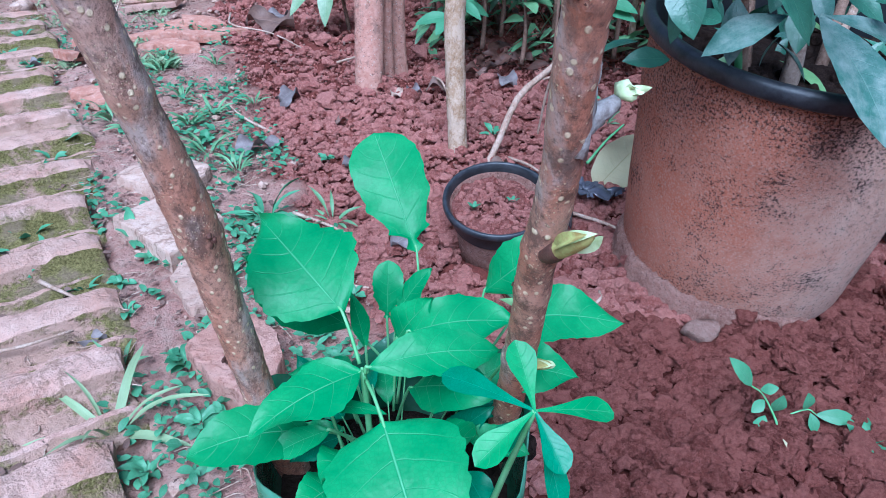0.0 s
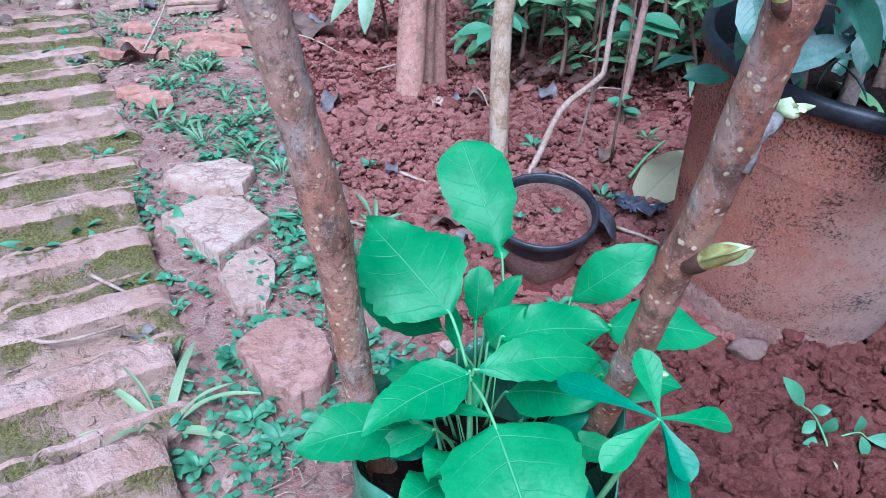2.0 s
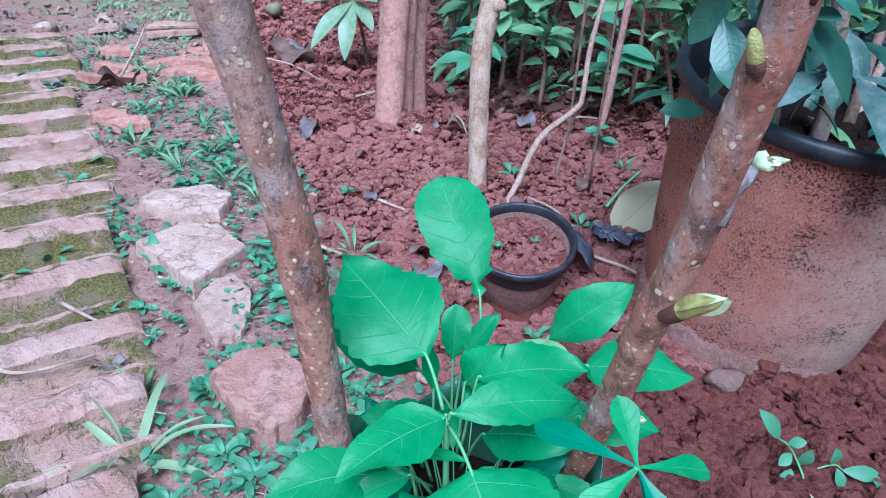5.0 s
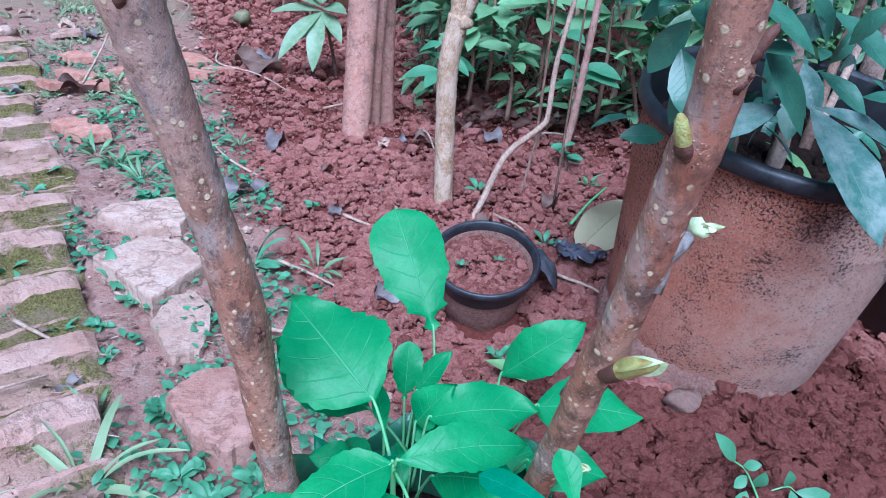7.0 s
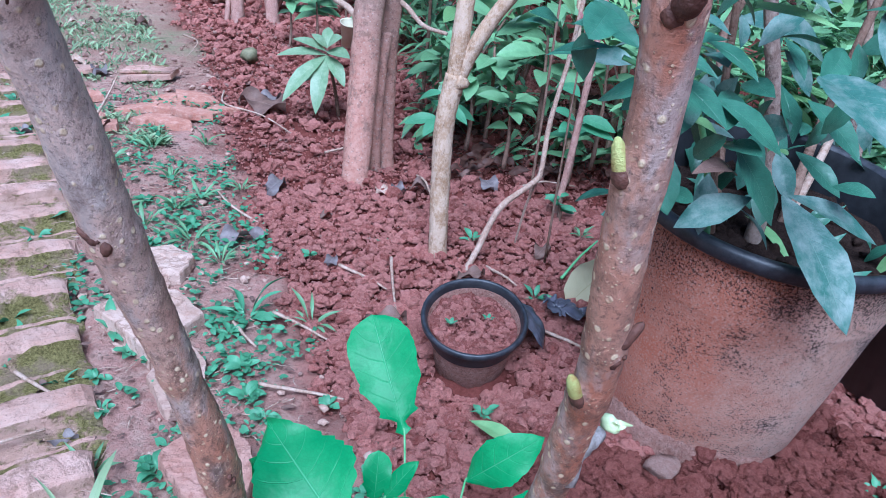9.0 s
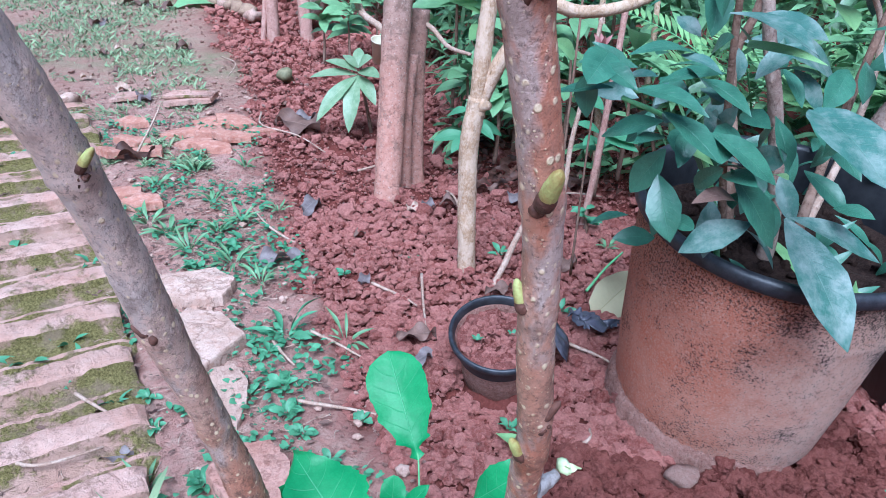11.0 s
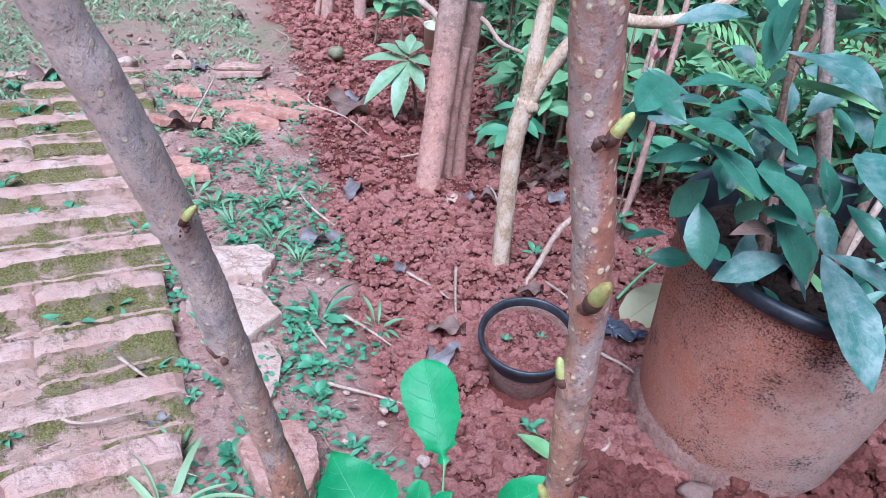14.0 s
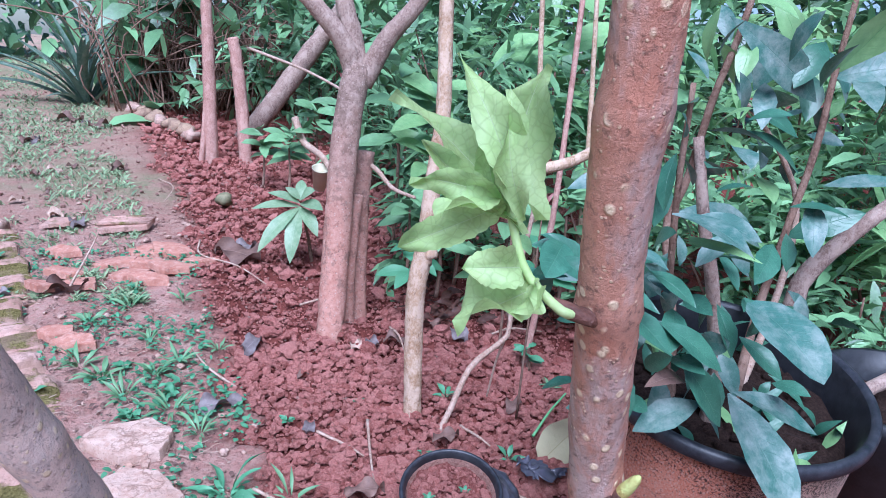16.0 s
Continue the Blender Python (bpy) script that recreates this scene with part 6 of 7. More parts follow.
FALLEN = [("crumpled grey dead leaf on the bed", -0.328, 1.535, 0.085, 1.3, GREYLEAF), ("crumpled dark dead leaf on the earth", -0.345, 1.29, 0.085, 0.4, GREYLEAF), ("small grey leaf on the bed", -0.165, 1.215, 0.045, 1.4, GREYLEAF),
          ("long brown dead leaf under the shrub", -0.48, 2.10, 0.17, 2.7, DEADLEAF), ("round slate-grey leaf on the bed", -0.475, 2.17, 0.09, 0.6, GREYLEAF), ("curled brown leaf on the brick heap", -0.845, 1.79, 0.115, 0.5, DARKLEAF),
          ("pale grey leaf on the bed", 0.145, 1.61, 0.075, 1.9, GREYLEAF), ("dark leaf on the bed", 0.07, 1.67, 0.075, 0.1, DEADLEAF), ("pale grey leaf by the small pot", -0.05, 0.965, 0.075, 0.8, GREYLEAF), ("dry pinkish leaf by the small pot", -0.055, 1.04, 0.07, 0.3, DEADLEAF),
          ("brown leaf behind the small pot", 0.09, 1.20, 0.06, 0.5, DEADLEAF), ("grey leaf between the trees", -0.06, 1.555, 0.06, 1.7, GREYLEAF), ("dry pale leaf between the trees", -0.095, 1.54, 0.05, 1.2, TWIG), ("dark leaf between the trees", 0.0, 1.58, 0.07, 0.0, DEADLEAF),
          ("dark wet leaf on the bed", -0.20, 1.42, 0.04, 0.9, DEADLEAF), ("dry leaf near the bent stick", 0.24, 1.33, 0.06, 1.0, DEADLEAF), ("dead leaf on the path", -0.50, 0.83, 0.05, 0.5, DEADLEAF), ("grey leaf on the path", -0.44, 0.745, 0.05, 0.1, GREYLEAF), ("brown leaf under the shrubs", 0.30, 1.75, 0.08, 1.4, DEADLEAF),
          ("brown leaf at the path's end", -1.35, 2.0, 0.14, 0.6, DEADLEAF), ("slate-grey leaf on the bricks", -0.98, 1.75, 0.08, 0.2, GREYLEAF), ("brown leaf by the stones", -1.75, 4.0, 0.15, 0.3, DEADLEAF), ("dark leaf by the stones", -1.55, 3.9, 0.13, 0.9, DEADLEAF)]
for k, (lab, x, y, s, a, mat) in enumerate(FALLEN):
    fallen(lab, x, y, s, a, mat, k)
yl = thing("fallen_leaf", "yellowing fallen leaf leaning on the pot", "leaf")
part("blade", leaf((0.268, 1.165, 0.020), (0.330, 1.125, 0.125), 0.078, (0.0, -0.9, 0.5), "round", -0.08, 0.12, 18, 4, wave=0.05), YELLOWED, yl)
gl = thing("fallen_leaf", "green fallen leaf on the red soil", "leaf")
part("blade", leaf(G3(0.135, 0.745, 0.015), G3(0.07, 0.80, 0.022), 0.026, (0, -0.2, 1), "lance", 0.08, 0.3, 12, 3), GLOSSY, gl)


def film(label, x, y, sx, sy, seed, mat):
    """A crumpled sheet of thin film on the soil."""
    n = 22
    verts, faces = [], []
    for i in range(n):
        for j in range(n):
            u, v = i / (n - 1) - 0.5, j / (n - 1) - 0.5
            px, py = x + u * sx + 0.012 * float(vnoise(u, v, 5, seed)), y + v * sy + 0.012 * float(vnoise(u, v, 5, seed + 1))
            verts.append(G3(px, py, 0.020 + 0.012 * abs(float(vnoise(u, v, 9, seed + 2))) + 0.003 * float(vnoise(u, v, 15, seed + 3))))
    for i in range(n - 1):
        for j in range(n - 1):
            turn = math.atan2(j - 10.5, i - 10.5)
            if (i - 10.5) ** 2 + (j - 10.5) ** 2 < 84 + 20 * math.sin(3 * turn + seed) + 10 * math.sin(5 * turn):
                a = i * n + j
                faces.append((a, a + 1, a + n + 1, a + n))
    return tagged(mesh_object("plastic_film", verts, faces, mat), label, "plastic film")




def flap():
    """A torn sheet of thin film clinging round one side of the small pot."""
    verts, faces, na, nr = [], [], 36, 12
    for i in range(na):
        for k in range(nr):
            s, r = i / (na - 1), k / (nr - 1)
            a = radians(70 - 68 * s)
            wide = (0.022 + 0.034 * math.sin(math.pi * min(1.0, 0.15 + s * 0.75)) + 0.010 * float(vnoise(s, 0.3, 7, 4))) * r
            rad = 0.072 + 0.010 * r ** 0.3 + wide
            z = 0.087 - 0.044 * r ** 0.8 + 0.006 * float(vnoise(s, r * 0.6, 6, 8)) + 0.003 * float(vnoise(s, r * 0.5, 15, 9))
            verts.append((0.078 + rad * math.cos(a), 0.955 + rad * math.sin(a), z + 0.028 * math.sin(a)))
    for i in range(na - 1):
        for k in range(nr - 1):
            q = i * nr + k
            faces.append((q, q + 1, q + nr + 1, q + nr))
    return verts, faces


sheet = tagged(mesh_object("plastic_film", *flap(), FILM), "torn dark plastic film clinging to the small pot", "plastic film")
sheet.modifiers.new("thickness", 'SOLIDIFY').thickness = 0.0006
film("scrap of dark plastic on the soil", 0.245, 1.09, 0.10, 0.05, 7, FILM)

TWIGS = [[(-0.058, 1.255, 0.012), (-0.05, 1.16, 0.014), (-0.038, 1.05, 0.012)], [(-0.15, 1.205, 0.012), (-0.09, 1.17, 0.012), (-0.06, 1.145, 0.011)], [(-0.612, 2.197, 0.02), (-0.58, 2.08, 0.02), (-0.46, 2.01, 0.015), (-0.36, 1.90, 0.015)],
         [(-0.54, 0.845, 0.03), (-0.49, 0.815, 0.032), (-0.445, 0.79, 0.03)], [(-0.30, 1.02, 0.01), (-0.26, 0.96, 0.015), (-0.24, 0.94, 0.012)], [(-0.235, 1.04, 0.012), (-0.18, 1.0, 0.014), (-0.13, 0.965, 0.012)], [(-0.225, 0.865, 0.01), (-0.15, 0.85, 0.012), (-0.10, 0.84, 0.01)],
         [(-0.33, 1.36, 0.012), (-0.40, 1.43, 0.012), (-0.46, 1.52, 0.012)], [(-0.80, 1.72, 0.05), (-0.80, 1.83, 0.09), (-0.79, 1.88, 0.13)], [(0.12, 1.24, 0.015), (0.15, 1.19, 0.02), (0.17, 1.17, 0.012)], [(-0.60, 0.72, 0.03), (-0.52, 0.70, 0.034), (-0.45, 0.74, 0.032)], [(-0.25, 1.75, 0.02), (-0.18, 1.80, 0.03), (-0.13, 1.86, 0.03)],
         [(0.22, 1.62, 0.01), (0.28, 1.65, 0.02), (0.36, 1.66, 0.015)], [(-0.95, 2.9, 0.02), (-0.85, 2.75, 0.03), (-0.84, 2.6, 0.02)], [(0.20, 1.03, 0.012), (0.25, 1.0, 0.014), (0.28, 0.975, 0.01)], [(0.17, 0.77, 0.012), (0.20, 0.80, 0.014), (0.205, 0.825, 0.012)], [(-0.02, 1.63, 0.02), (0.0, 1.57, 0.03), (0.015, 1.53, 0.012)]]
for pts in TWIGS:
    q = [G3(x, y, hh) for x, y, hh in pts]
    tagged(mesh_object("twig", *tube(q, np.linspace(0.0032, 0.0016, len(q)), 7, 16, 0.15), TWIG), "dry pale twig lying on the ground", "twig", "twigs on the ground")
stick("green stalk lying by the yellow leaf", [G3(0.255, 1.20, 0.02), G3(0.30, 1.27, 0.03), G3(0.345, 1.33, 0.035)], 0.003, 0.002, PETIOLE, "stalk", "stalk")

# ---- ground weeds ----
def rosette(label, x, y, leaves, length, width, shape, seed, mat=GROUNDLEAF, rise=0.5, name="ground_weed", lift=0.004):
    rg = np.random.default_rng(seed)
    t = thing(name, label, "weed", "weeds on the ground")
    length *= 0.6 if shape == 'round' else 1.0
    leaves += 5 if shape in ('lance', 'round') else 1
    length *= 0.78 if shape == 'lance' else 1.0
    q = G3(x, y, lift)
    for k in range(leaves):
        a = k * 2.4 + rg.uniform(-0.4, 0.4)
        ln = length * rg.uniform(0.6, 1.15)
        d = vec((np.cos(a), np.sin(a), rise * rg.uniform(0.0, 1.6)))
        b = q + d * ln * 0.15
        part("leaf", leaf(b, q + d * ln, ln * width * rg.uniform(0.6, 1.1), (rg.normal(0, 0.25), -0.2 + rg.normal(0, 0.25), 1), shape, 0.14, 0.3, 8, 2, wave=0.08, twist=rg.normal(0, 0.4), seed=k), mat, t)


# upright seedling on the open soil beside the pot
seed_p = thing("seedling", "slender green seedling with oval leaves on the red soil", "seedling")
q = G3(0.352, 0.585)
part("stalk", tube([q, (0.345, 0.595, 0.0), (0.330, 0.60, 0.025), (0.316, 0.60, 0.036)], [0.0014, 0.0013, 0.001, 0.0008], 7, 12), PETIOLE, seed_p)
part("stalk", tube([(0.346, 0.594, -0.004), (0.379, 0.60, 0.005), (0.392, 0.60, -0.002)], [0.001, 0.0009, 0.0007], 6, 8), PETIOLE, seed_p)
for k, (b, t, w) in enumerate([((0.316, 0.60, 0.036), (0.285, 0.598, 0.074), 0.017), ((0.326, 0.60, 0.031), (0.341, 0.593, 0.039), 0.012), ((0.345, 0.60, 0.003), (0.349, 0.595, 0.028), 0.016), ((0.338, 0.60, -0.003), (0.325, 0.588, -0.020), 0.017),
                               ((0.345, 0.598, 0.0), (0.366, 0.588, -0.020), 0.016), ((0.379, 0.60, 0.005), (0.373, 0.594, 0.032), 0.015), ((0.391, 0.60, -0.002), (0.433, 0.594, -0.004), 0.017), ((0.356, 0.580, -0.018), (0.350, 0.560, -0.016), 0.016), ((0.333, 0.60, 0.018), (0.318, 0.592, 0.008), 0.013), ((0.384, 0.598, 0.002), (0.389, 0.588, -0.018), 0.013)]):
    part("leaf", leaf(b, t, w, (0, -0.7, 0.6), "elliptic", 0.08, 0.15, 10, 2, seed=k), YELLOWED if k == 7 else GROUNDLEAF, seed_p)
rosette("low green sprout on the soil", 0.43, 0.565, 5, 0.03, 0.4, "ovate", 700)
rosette("tiny green sprout on the soil", 0.095, 0.855, 5, 0.028, 0.4, "lance", 701)
rosette("tiny green sprout by the pot", 0.60, 0.74, 4, 0.028, 0.4, "lance", 702)

rng = np.random.default_rng(101)
WEEDS = [(-0.275, 1.03, 9, 0.065, 0.3, "elliptic"), (-0.17, 1.02, 6, 0.07, 0.2, "lance"), (-0.43, 1.27, 10, 0.08, 0.18, "lance"), (-0.53, 1.30, 10, 0.07, 0.22, "lance"), (-0.47, 1.46, 9, 0.06, 0.25, "lance"), (-0.36, 1.20, 8, 0.06, 0.22, "lance"),
         (-0.25, 0.90, 7, 0.05, 0.5, "round"), (-0.29, 0.98, 7, 0.04, 0.55, "round"), (-0.23, 0.84, 7, 0.045, 0.55, "round"), (-0.28, 0.77, 6, 0.04, 0.55, "round"), (-0.20, 0.80, 6, 0.035, 0.6, "round"), (-0.60, 1.38, 8, 0.07, 0.25, "lance"),
         (-0.66, 1.42, 8, 0.075, 0.3, "lance"), (-0.40, 1.52, 8, 0.05, 0.25, "lance"), (-0.56, 1.55, 7, 0.05, 0.3, "lance"), (-0.21, 1.25, 6, 0.03, 0.5, "round"), (-0.08, 1.33, 5, 0.025, 0.5, "round"), (-0.30, 0.69, 6, 0.05, 0.5, "round"), (-0.22, 0.57, 8, 0.05, 0.5, "round"),
         (-0.26, 0.60, 8, 0.045, 0.5, "round"), (-0.30, 0.55, 8, 0.045, 0.5, "round"), (-0.18, 0.60, 7, 0.045, 0.5, "round"), (-0.38, 0.70, 6, 0.05, 0.22, "lance"), (-0.355, 0.60, 9, 0.10, 0.10, "strap"), (-0.66, 0.93, 5, 0.05, 0.4, "ovate"), (-0.62, 0.98, 5, 0.045, 0.4, "ovate"), (-0.86, 1.18, 6, 0.06, 0.5, "round"),
         (-0.88, 1.28, 6, 0.06, 0.5, "round"), (-0.80, 1.22, 6, 0.05, 0.3, "lance"), (-0.72, 1.30, 6, 0.05, 0.4, "ovate"), (-0.60, 1.12, 4, 0.03, 0.6, "round"), (-0.44, 0.86, 5, 0.035, 0.5, "round"), (-0.41, 0.80, 6, 0.035, 0.5, "round"), (-0.42, 0.92, 6, 0.035, 0.5, "round"), (-0.46, 0.97, 6, 0.04, 0.4, "ovate"),
         (-0.55, 1.78, 7, 0.06, 0.3, "lance"), (-0.66, 1.72, 7, 0.06, 0.3, "lance"), (-0.72, 1.62, 7, 0.06, 0.3, "lance"), (-0.50, 1.40, 8, 0.06, 0.3, "lance"), (-0.45, 1.33, 8, 0.05, 0.5, "round"), (-0.57, 1.42, 8, 0.05, 0.5, "round"), (-0.50, 1.24, 8, 0.045, 0.5, "round"), (0.20, 1.14, 5, 0.03, 0.4, "ovate"), (0.05, 1.15, 5, 0.025, 0.5, "round"),
         (0.10, 1.36, 5, 0.035, 0.4, "ovate"), (0.33, 1.40, 5, 0.04, 0.3, "lance"), (-0.15, 0.745, 6, 0.035, 0.5, "round"), (-0.13, 0.70, 6, 0.035, 0.5, "round"), (-0.12, 0.83, 5, 0.03, 0.5, "round")]
for k, (x, y, n, ln, w, shape) in enumerate(WEEDS):
    words = {"round": "low round-leaved creeping weed on the earth", "lance": "narrow-leaved green weed rosette on the earth", "ovate": "small oval-leaved weed between the bricks", "elliptic": "broad-leaved green rosette on the earth", "strap": "tuft of green grass beside the bricks"}[shape]
    rosette(words, x, y, n, ln, w * (0.7 if shape == 'lance' else 1), shape, 200 + k, GRASS if shape == "strap" else TUFTWEED if shape == "lance" else GROUNDLEAF, 0.35 if shape == "round" else 0.55)

rp = np.random.default_rng(333)
for k in range(34):
    y = rp.uniform(0.55, 2.0)
    xp = -0.285 - 0.504 * (y - 0.56)
    x = xp - rp.uniform(0.0, 0.52)
    shape = ("round", "ovate", "lance")[k % 3]
    rosette({"round": "tiny round-leaved weed between the bricks", "ovate": "small oval-leaved weed between the bricks", "lance": "small narrow-leaved weed between the bricks"}[shape], x, y, int(rp.integers(4, 8)), rp.uniform(0.025, 0.055), {"round": 0.6, "ovate": 0.45, "lance": 0.28}[shape], shape, 800 + k, GROUNDLEAF, 0.5, lift=0.014)
rl = np.random.default_rng(335)
for k in range(16):
    y = rl.uniform(2.2, 4.2)
    x = float(bed_edge(y)) - rl.uniform(0.15, 0.9)
    fallen("dry brown leaf on the patchy lawn", x, y, rl.uniform(0.05, 0.11), rl.uniform(0, 6), (DEADLEAF, GREYLEAF, TWIG)[k % 3], 900 + k)

# creeping leaflets and grass that nobody could count
geos = []
for k in range(5600):
    y = rng.uniform(0.45, 2.1)
    e = float(bed_edge(y))
    xp = -0.285 - 0.504 * (y - 0.56)
    x = rng.uniform(xp - 0.05, max(e, xp + 0.1) + 0.02)
    if float(vnoise(x, y, 9, 21)) + 0.5 * float(vnoise(x, y, 25, 22)) < -0.04:
        continue
    q = G3(x, y, rng.uniform(0.004, 0.016))
    a = rng.uniform(0, 6.28)
    ln = rng.uniform(0.004, 0.017)
    geos.append(leaf(q, q + vec((np.cos(a), np.sin(a), rng.uniform(-0.1, 0.5))) * ln, ln * rng.uniform(0.4, 0.8), (rng.normal(0, 0.3), -0.2, 1), "round", 0.1, 0.15, 4, 1, seed=k))
gc = join(geos)
tagged(mesh_object("creeping_weeds", gc[0], gc[1], GROUNDLEAF, uvs=gc[2]), "patches of tiny creeping green leaves on the earth", "weeds", kind="stuff")
n = 80000
gy_ = 1.75 + 8.5 * rng.random(n) ** 2.1
gx_ = bed_edge(gy_) - 0.14 - np.abs(rng.normal(0, 1, n)) * 0.36 * gy_
keep = 0.55 * vnoise(gx_, gy_, 2.4, 31) + 0.5 * vnoise(gx_, gy_, 9, 32) + 0.35 * vnoise(gx_, gy_, 30, 33) + 0.5 * rng.random(n) > 0.22
gx_, gy_ = gx_[keep], gy_[keep]
n = len(gx_)
ga = rng.uniform(0, 6.28, n)
gl_ = rng.uniform(0.006, 0.023, n) * (1 + 0.12 * gy_)
gw_ = np.column_stack([np.cos(ga), np.sin(ga), rng.uniform(0.1, 0.9, n)]) * gl_[:, None]
gc = blades(np.column_stack([gx_, gy_, ground_z(gx_, gy_)]), gw_, gl_ * rng.uniform(0.10, 0.32, n))
tagged(mesh_object("lawn_grass", gc[0], gc[1], GRASS, uvs=gc[2]), "patchy short grass at the far lawn", "grass", kind="stuff")

# Dark leaves added on the soil to stand in for thicket shade.
lt = np.random.default_rng(610)
under = []
for k in range(700):
    x, y = lt.uniform(0.05, 0.95), lt.uniform(1.66, 2.3)
    q = G3(x, y, 0.012 + 0.02 * lt.random())
    a, ln = lt.uniform(0, 6.28), lt.uniform(0.015, 0.055)
    under.append(leaf(q, q + vec((np.cos(a), np.sin(a), lt.uniform(-0.1, 0.5))) * ln, ln * 0.45, (lt.normal(0, 0.4), -0.3, 1), "ovate", 0.12, 0.35, 6, 2, wave=0.2, twist=lt.normal(0, 0.6), seed=k))
fl = join(under)
tagged(mesh_object("leaf_litter", fl[0], fl[1], DARKLEAF, uvs=fl[2]), "dark leaves added under the shrubs to deepen their shade", "litter", kind="stuff")

# ---- soil clods ----
rng = np.random.default_rng(120)


def clod_shapes(subdivisions, count):
    """A few crumbly lump shapes: a sphere broken up at three scales."""
    bm = bmesh.new()
    bmesh.ops.create_icosphere(bm, subdivisions=subdivisions, radius=1.0)
    base = np.array([v.co[:] for v in bm.verts])
    faces = np.array([[v.index for v in f.verts] for f in bm.faces])
    bm.free()
    shapes = []
    for k in range(count):
        off = Vector((k * 7.3, k * 3.1, k * 1.7))
        r = [1 + 0.42 * noise.noise(Vector(p) * 1.3 + off) + 0.30 * noise.noise(Vector(p) * 3.1 + off) + 0.22 * noise.noise(Vector(p) * 7.0 + off) for p in base]
        shapes.append(base * np.array(r)[:, None])
    return np.array(shapes), faces


SHAPES = {n: clod_shapes(n, 14) for n in (1, 2, 3)}


def clod_field(count, xr, yr, smin, smax, detail, limit=0.6, skew=3.0, deep_tone=None):
    """Crumbly clods, half sunk in the ground, at random places of the bed."""
    x, y = rng.uniform(*xr, count * 3), rng.uniform(*yr, count * 3)
    clear = ((x - 0.41) ** 2 + (y - 0.92) ** 2 > 0.142 ** 2) & ((x - 0.08) ** 2 + (y - 0.96) ** 2 > 0.06 ** 2) & ((x + 0.03) ** 2 + (y - 0.28) ** 2 > 0.07 ** 2)
    if deep_tone is not None:
        clear &= (dark_soil_weight(x, y) > 0.5) == deep_tone
    keep = np.nonzero((bed_weight(x, y) >= limit) & clear)[0][:count]
    x, y = x[keep], y[keep]
    s = smin + (smax - smin) * rng.random(len(x)) ** skew
    shapes, f = SHAPES[detail]
    n, m = len(x), shapes.shape[1]
    turn = np.linalg.qr(rng.normal(0, 1, (n, 3, 3)))[0]
    turn[:, :, 0] *= np.sign(np.linalg.det(turn))[:, None]
    size = s[:, None] * rng.uniform(0.7, 1.25, (n, 3))
    p = np.einsum('nvk,njk->nvj', shapes[rng.integers(len(shapes), size=n)] * size[:, None, :], turn) * (1, 1, 0.8)
    p = p + np.stack([x, y, ground_z(x, y) - 0.007 * bed_weight(x, y) + s * rng.uniform(0.0, 0.9, n)], axis=1)[:, None, :]
    faces = (f[None] + (np.arange(n) * m)[:, None, None]).reshape(-1, 3)
    return p.reshape(-1, 3), faces


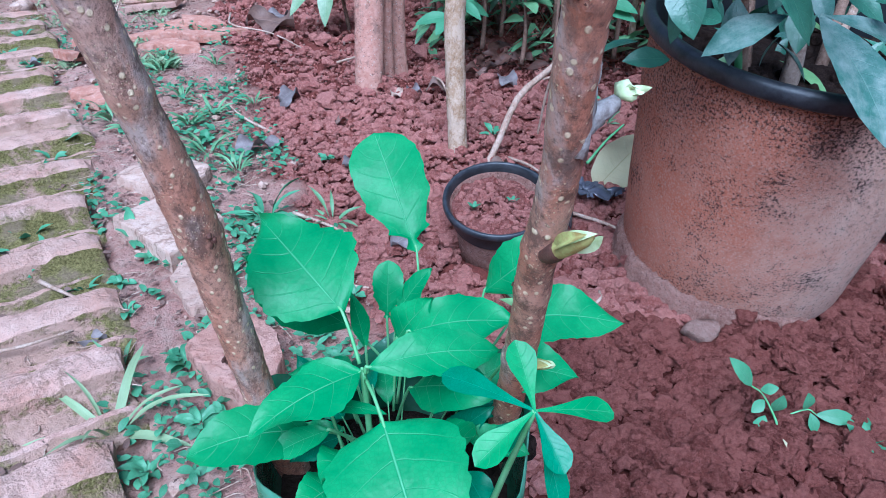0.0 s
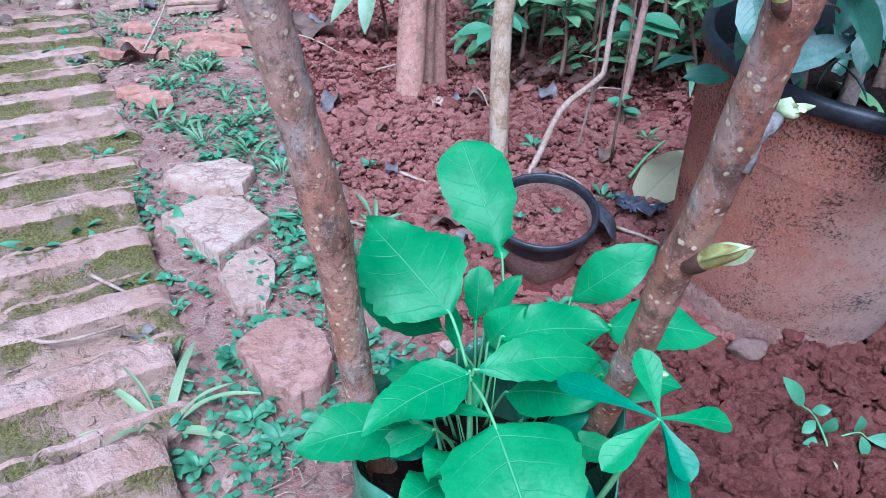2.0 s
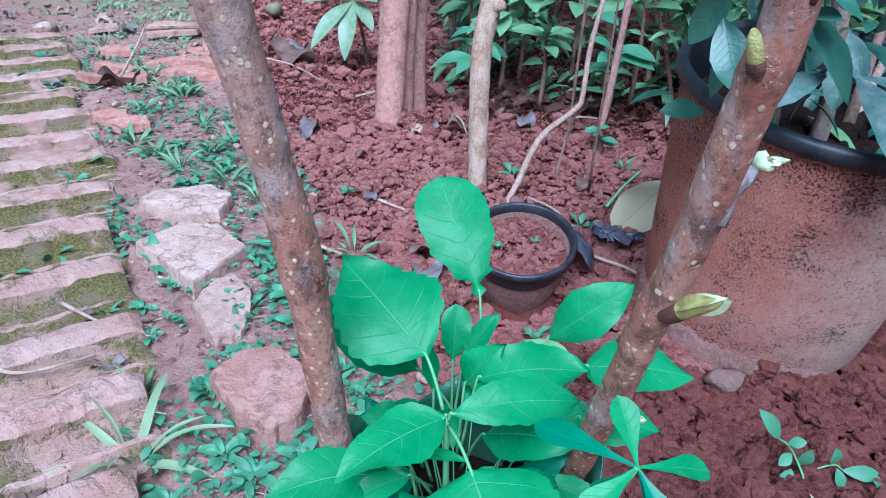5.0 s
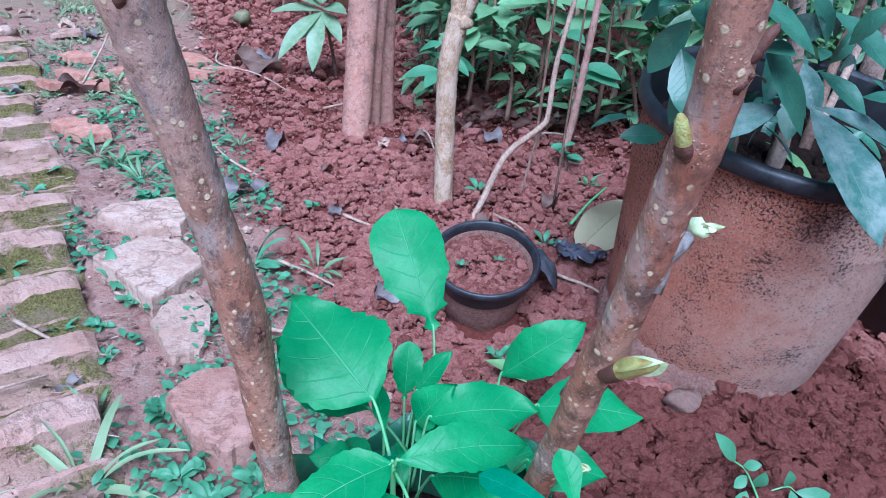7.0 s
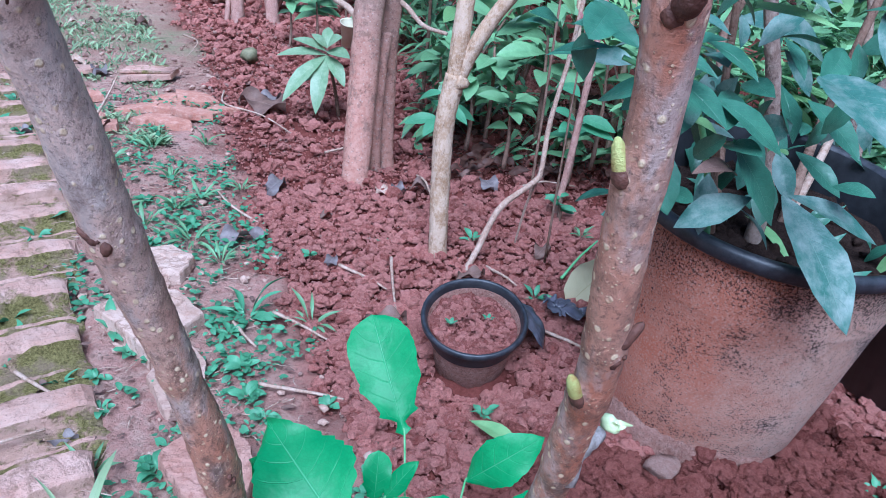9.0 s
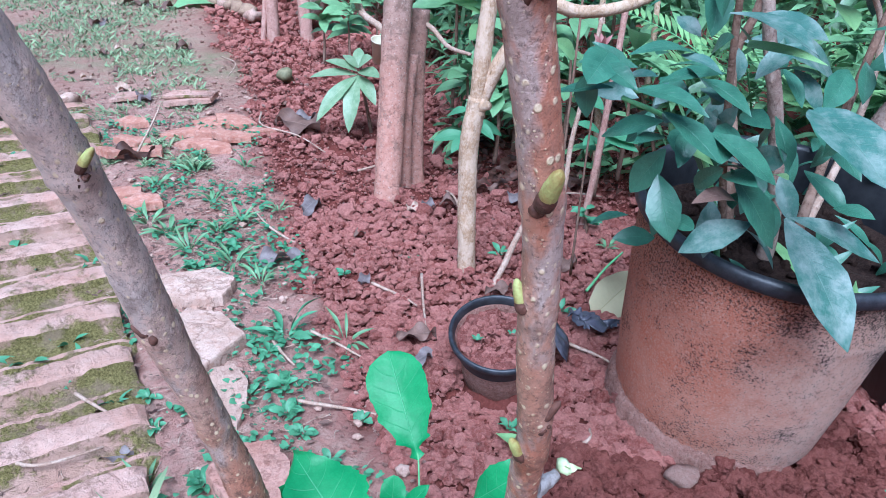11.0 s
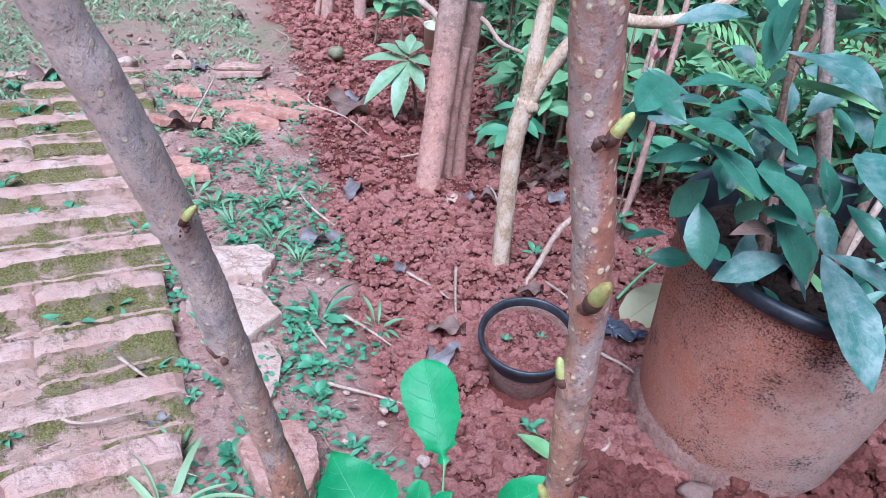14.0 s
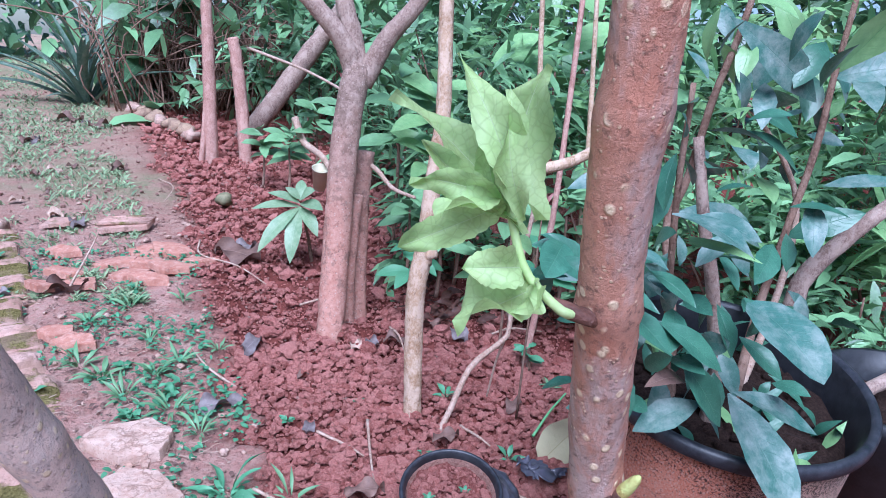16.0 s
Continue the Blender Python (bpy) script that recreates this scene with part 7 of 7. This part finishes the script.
for args, mat in (((1500, (0.0, 0.70), (0.42, 1.0), 0.0060, 0.0155, 3, 0.6, 2.2, True), DARKCLOD), ((4600, (0.0, 0.75), (0.42, 1.0), 0.0032, 0.0085, 2, 0.6, 1.7, True), DARKCLOD), ((6000, (0.0, 0.75), (0.42, 1.0), 0.0014, 0.0036, 1, 0.6, 1.6, True), DARKCLOD),
                  ((700, (-0.2, 0.70), (0.62, 1.15), 0.006, 0.0150, 3, 0.6, 2.6, False), CLOD), ((8500, (-0.5, 0.72), (0.42, 1.55), 0.0036, 0.0100, 2, 0.6, 1.8, False), CLOD), ((11000, (-0.5, 0.75), (0.42, 1.9), 0.0014, 0.0042, 1, 0.6, 1.6, False), CLOD),
                  ((5000, (-1.7, 0.7), (1.4, 4.4), 0.005, 0.020, 2, 0.55, 2.6), CLOD), ((12000, (-1.3, 0.7), (1.4, 3.4), 0.002, 0.0075, 1, 0.5, 1.6), CLOD),
                  ((6000, (-0.95, 0.1), (0.42, 2.6), 0.0010, 0.0042, 1, -1, 3.0), FIRMCLOD), ((4000, (-2.6, -0.5), (2.0, 5.0), 0.002, 0.009, 1, -1, 2.5), FIRMCLOD)):
    words = {CLOD: "loose crumbly clods of red soil", DARKCLOD: "darker red clods round the pots", FIRMCLOD: "pale crumbs on the trodden earth"}[mat]
    tagged(mesh_object("soil_clods", *clod_field(*args), mat, smooth=False), words, "soil", kind="stuff")

rs = np.random.default_rng(444)
peb = []
for k in range(420):
    y = 0.45 + 2.4 * rs.random()
    x = float(bed_edge(y)) - rs.uniform(-0.02, 0.42)
    s = 0.0025 + 0.009 * rs.random() ** 3
    peb.append(lump(G3(x, y, s * 0.3 + 0.003), (s, s * rs.uniform(0.6, 1), s * 0.6), rs, False))
tagged(mesh_object("gravel", *join(peb), ROCK, smooth=False), "small loose stones on the trodden earth", "gravel", kind="stuff")

# ---- litter on the path and the firm earth ----
geos, flat = [], []
for k in range(2600):
    y = 0.45 + 1.9 * rng.random()
    xp = -0.285 - 0.504 * (y - 0.56)
    x = rng.uniform(xp - 0.55, xp + 0.28)
    q = G3(x, y, 0.017 if x < xp else 0.007)
    a = rng.uniform(0, 6.28)
    if k % 2:
        ln = rng.uniform(0.010, 0.050) * (0.5 + 0.5 * rng.random())
        d = vec((np.cos(a), np.sin(a), rng.uniform(-0.05, 0.08))) * ln
        geos.append(tube([q, q + d * 0.5 + (rng.normal(0, 0.003), rng.normal(0, 0.003), 0.001), q + d], [0.0008, 0.0009, 0.0005], 4, 6))
    else:
        ln = rng.uniform(0.006, 0.020)
        d = vec((np.cos(a), np.sin(a), rng.uniform(-0.05, 0.05))) * ln
        flat.append(leaf(q, q + d, ln * 0.45, (rng.normal(0, 0.2), -0.1, 1), "ovate", 0.06, 0.15, 5, 2, wave=0.12, seed=k))
tagged(mesh_object("leaf_litter", *join(geos), TWIG), "dry bits of stalk and straw on the path", "litter", kind="stuff")
fl = join(flat)
tagged(mesh_object("leaf_litter", fl[0], fl[1], DEADLEAF, uvs=fl[2]), "crumbs of brown dead leaf on the path", "litter", kind="stuff")
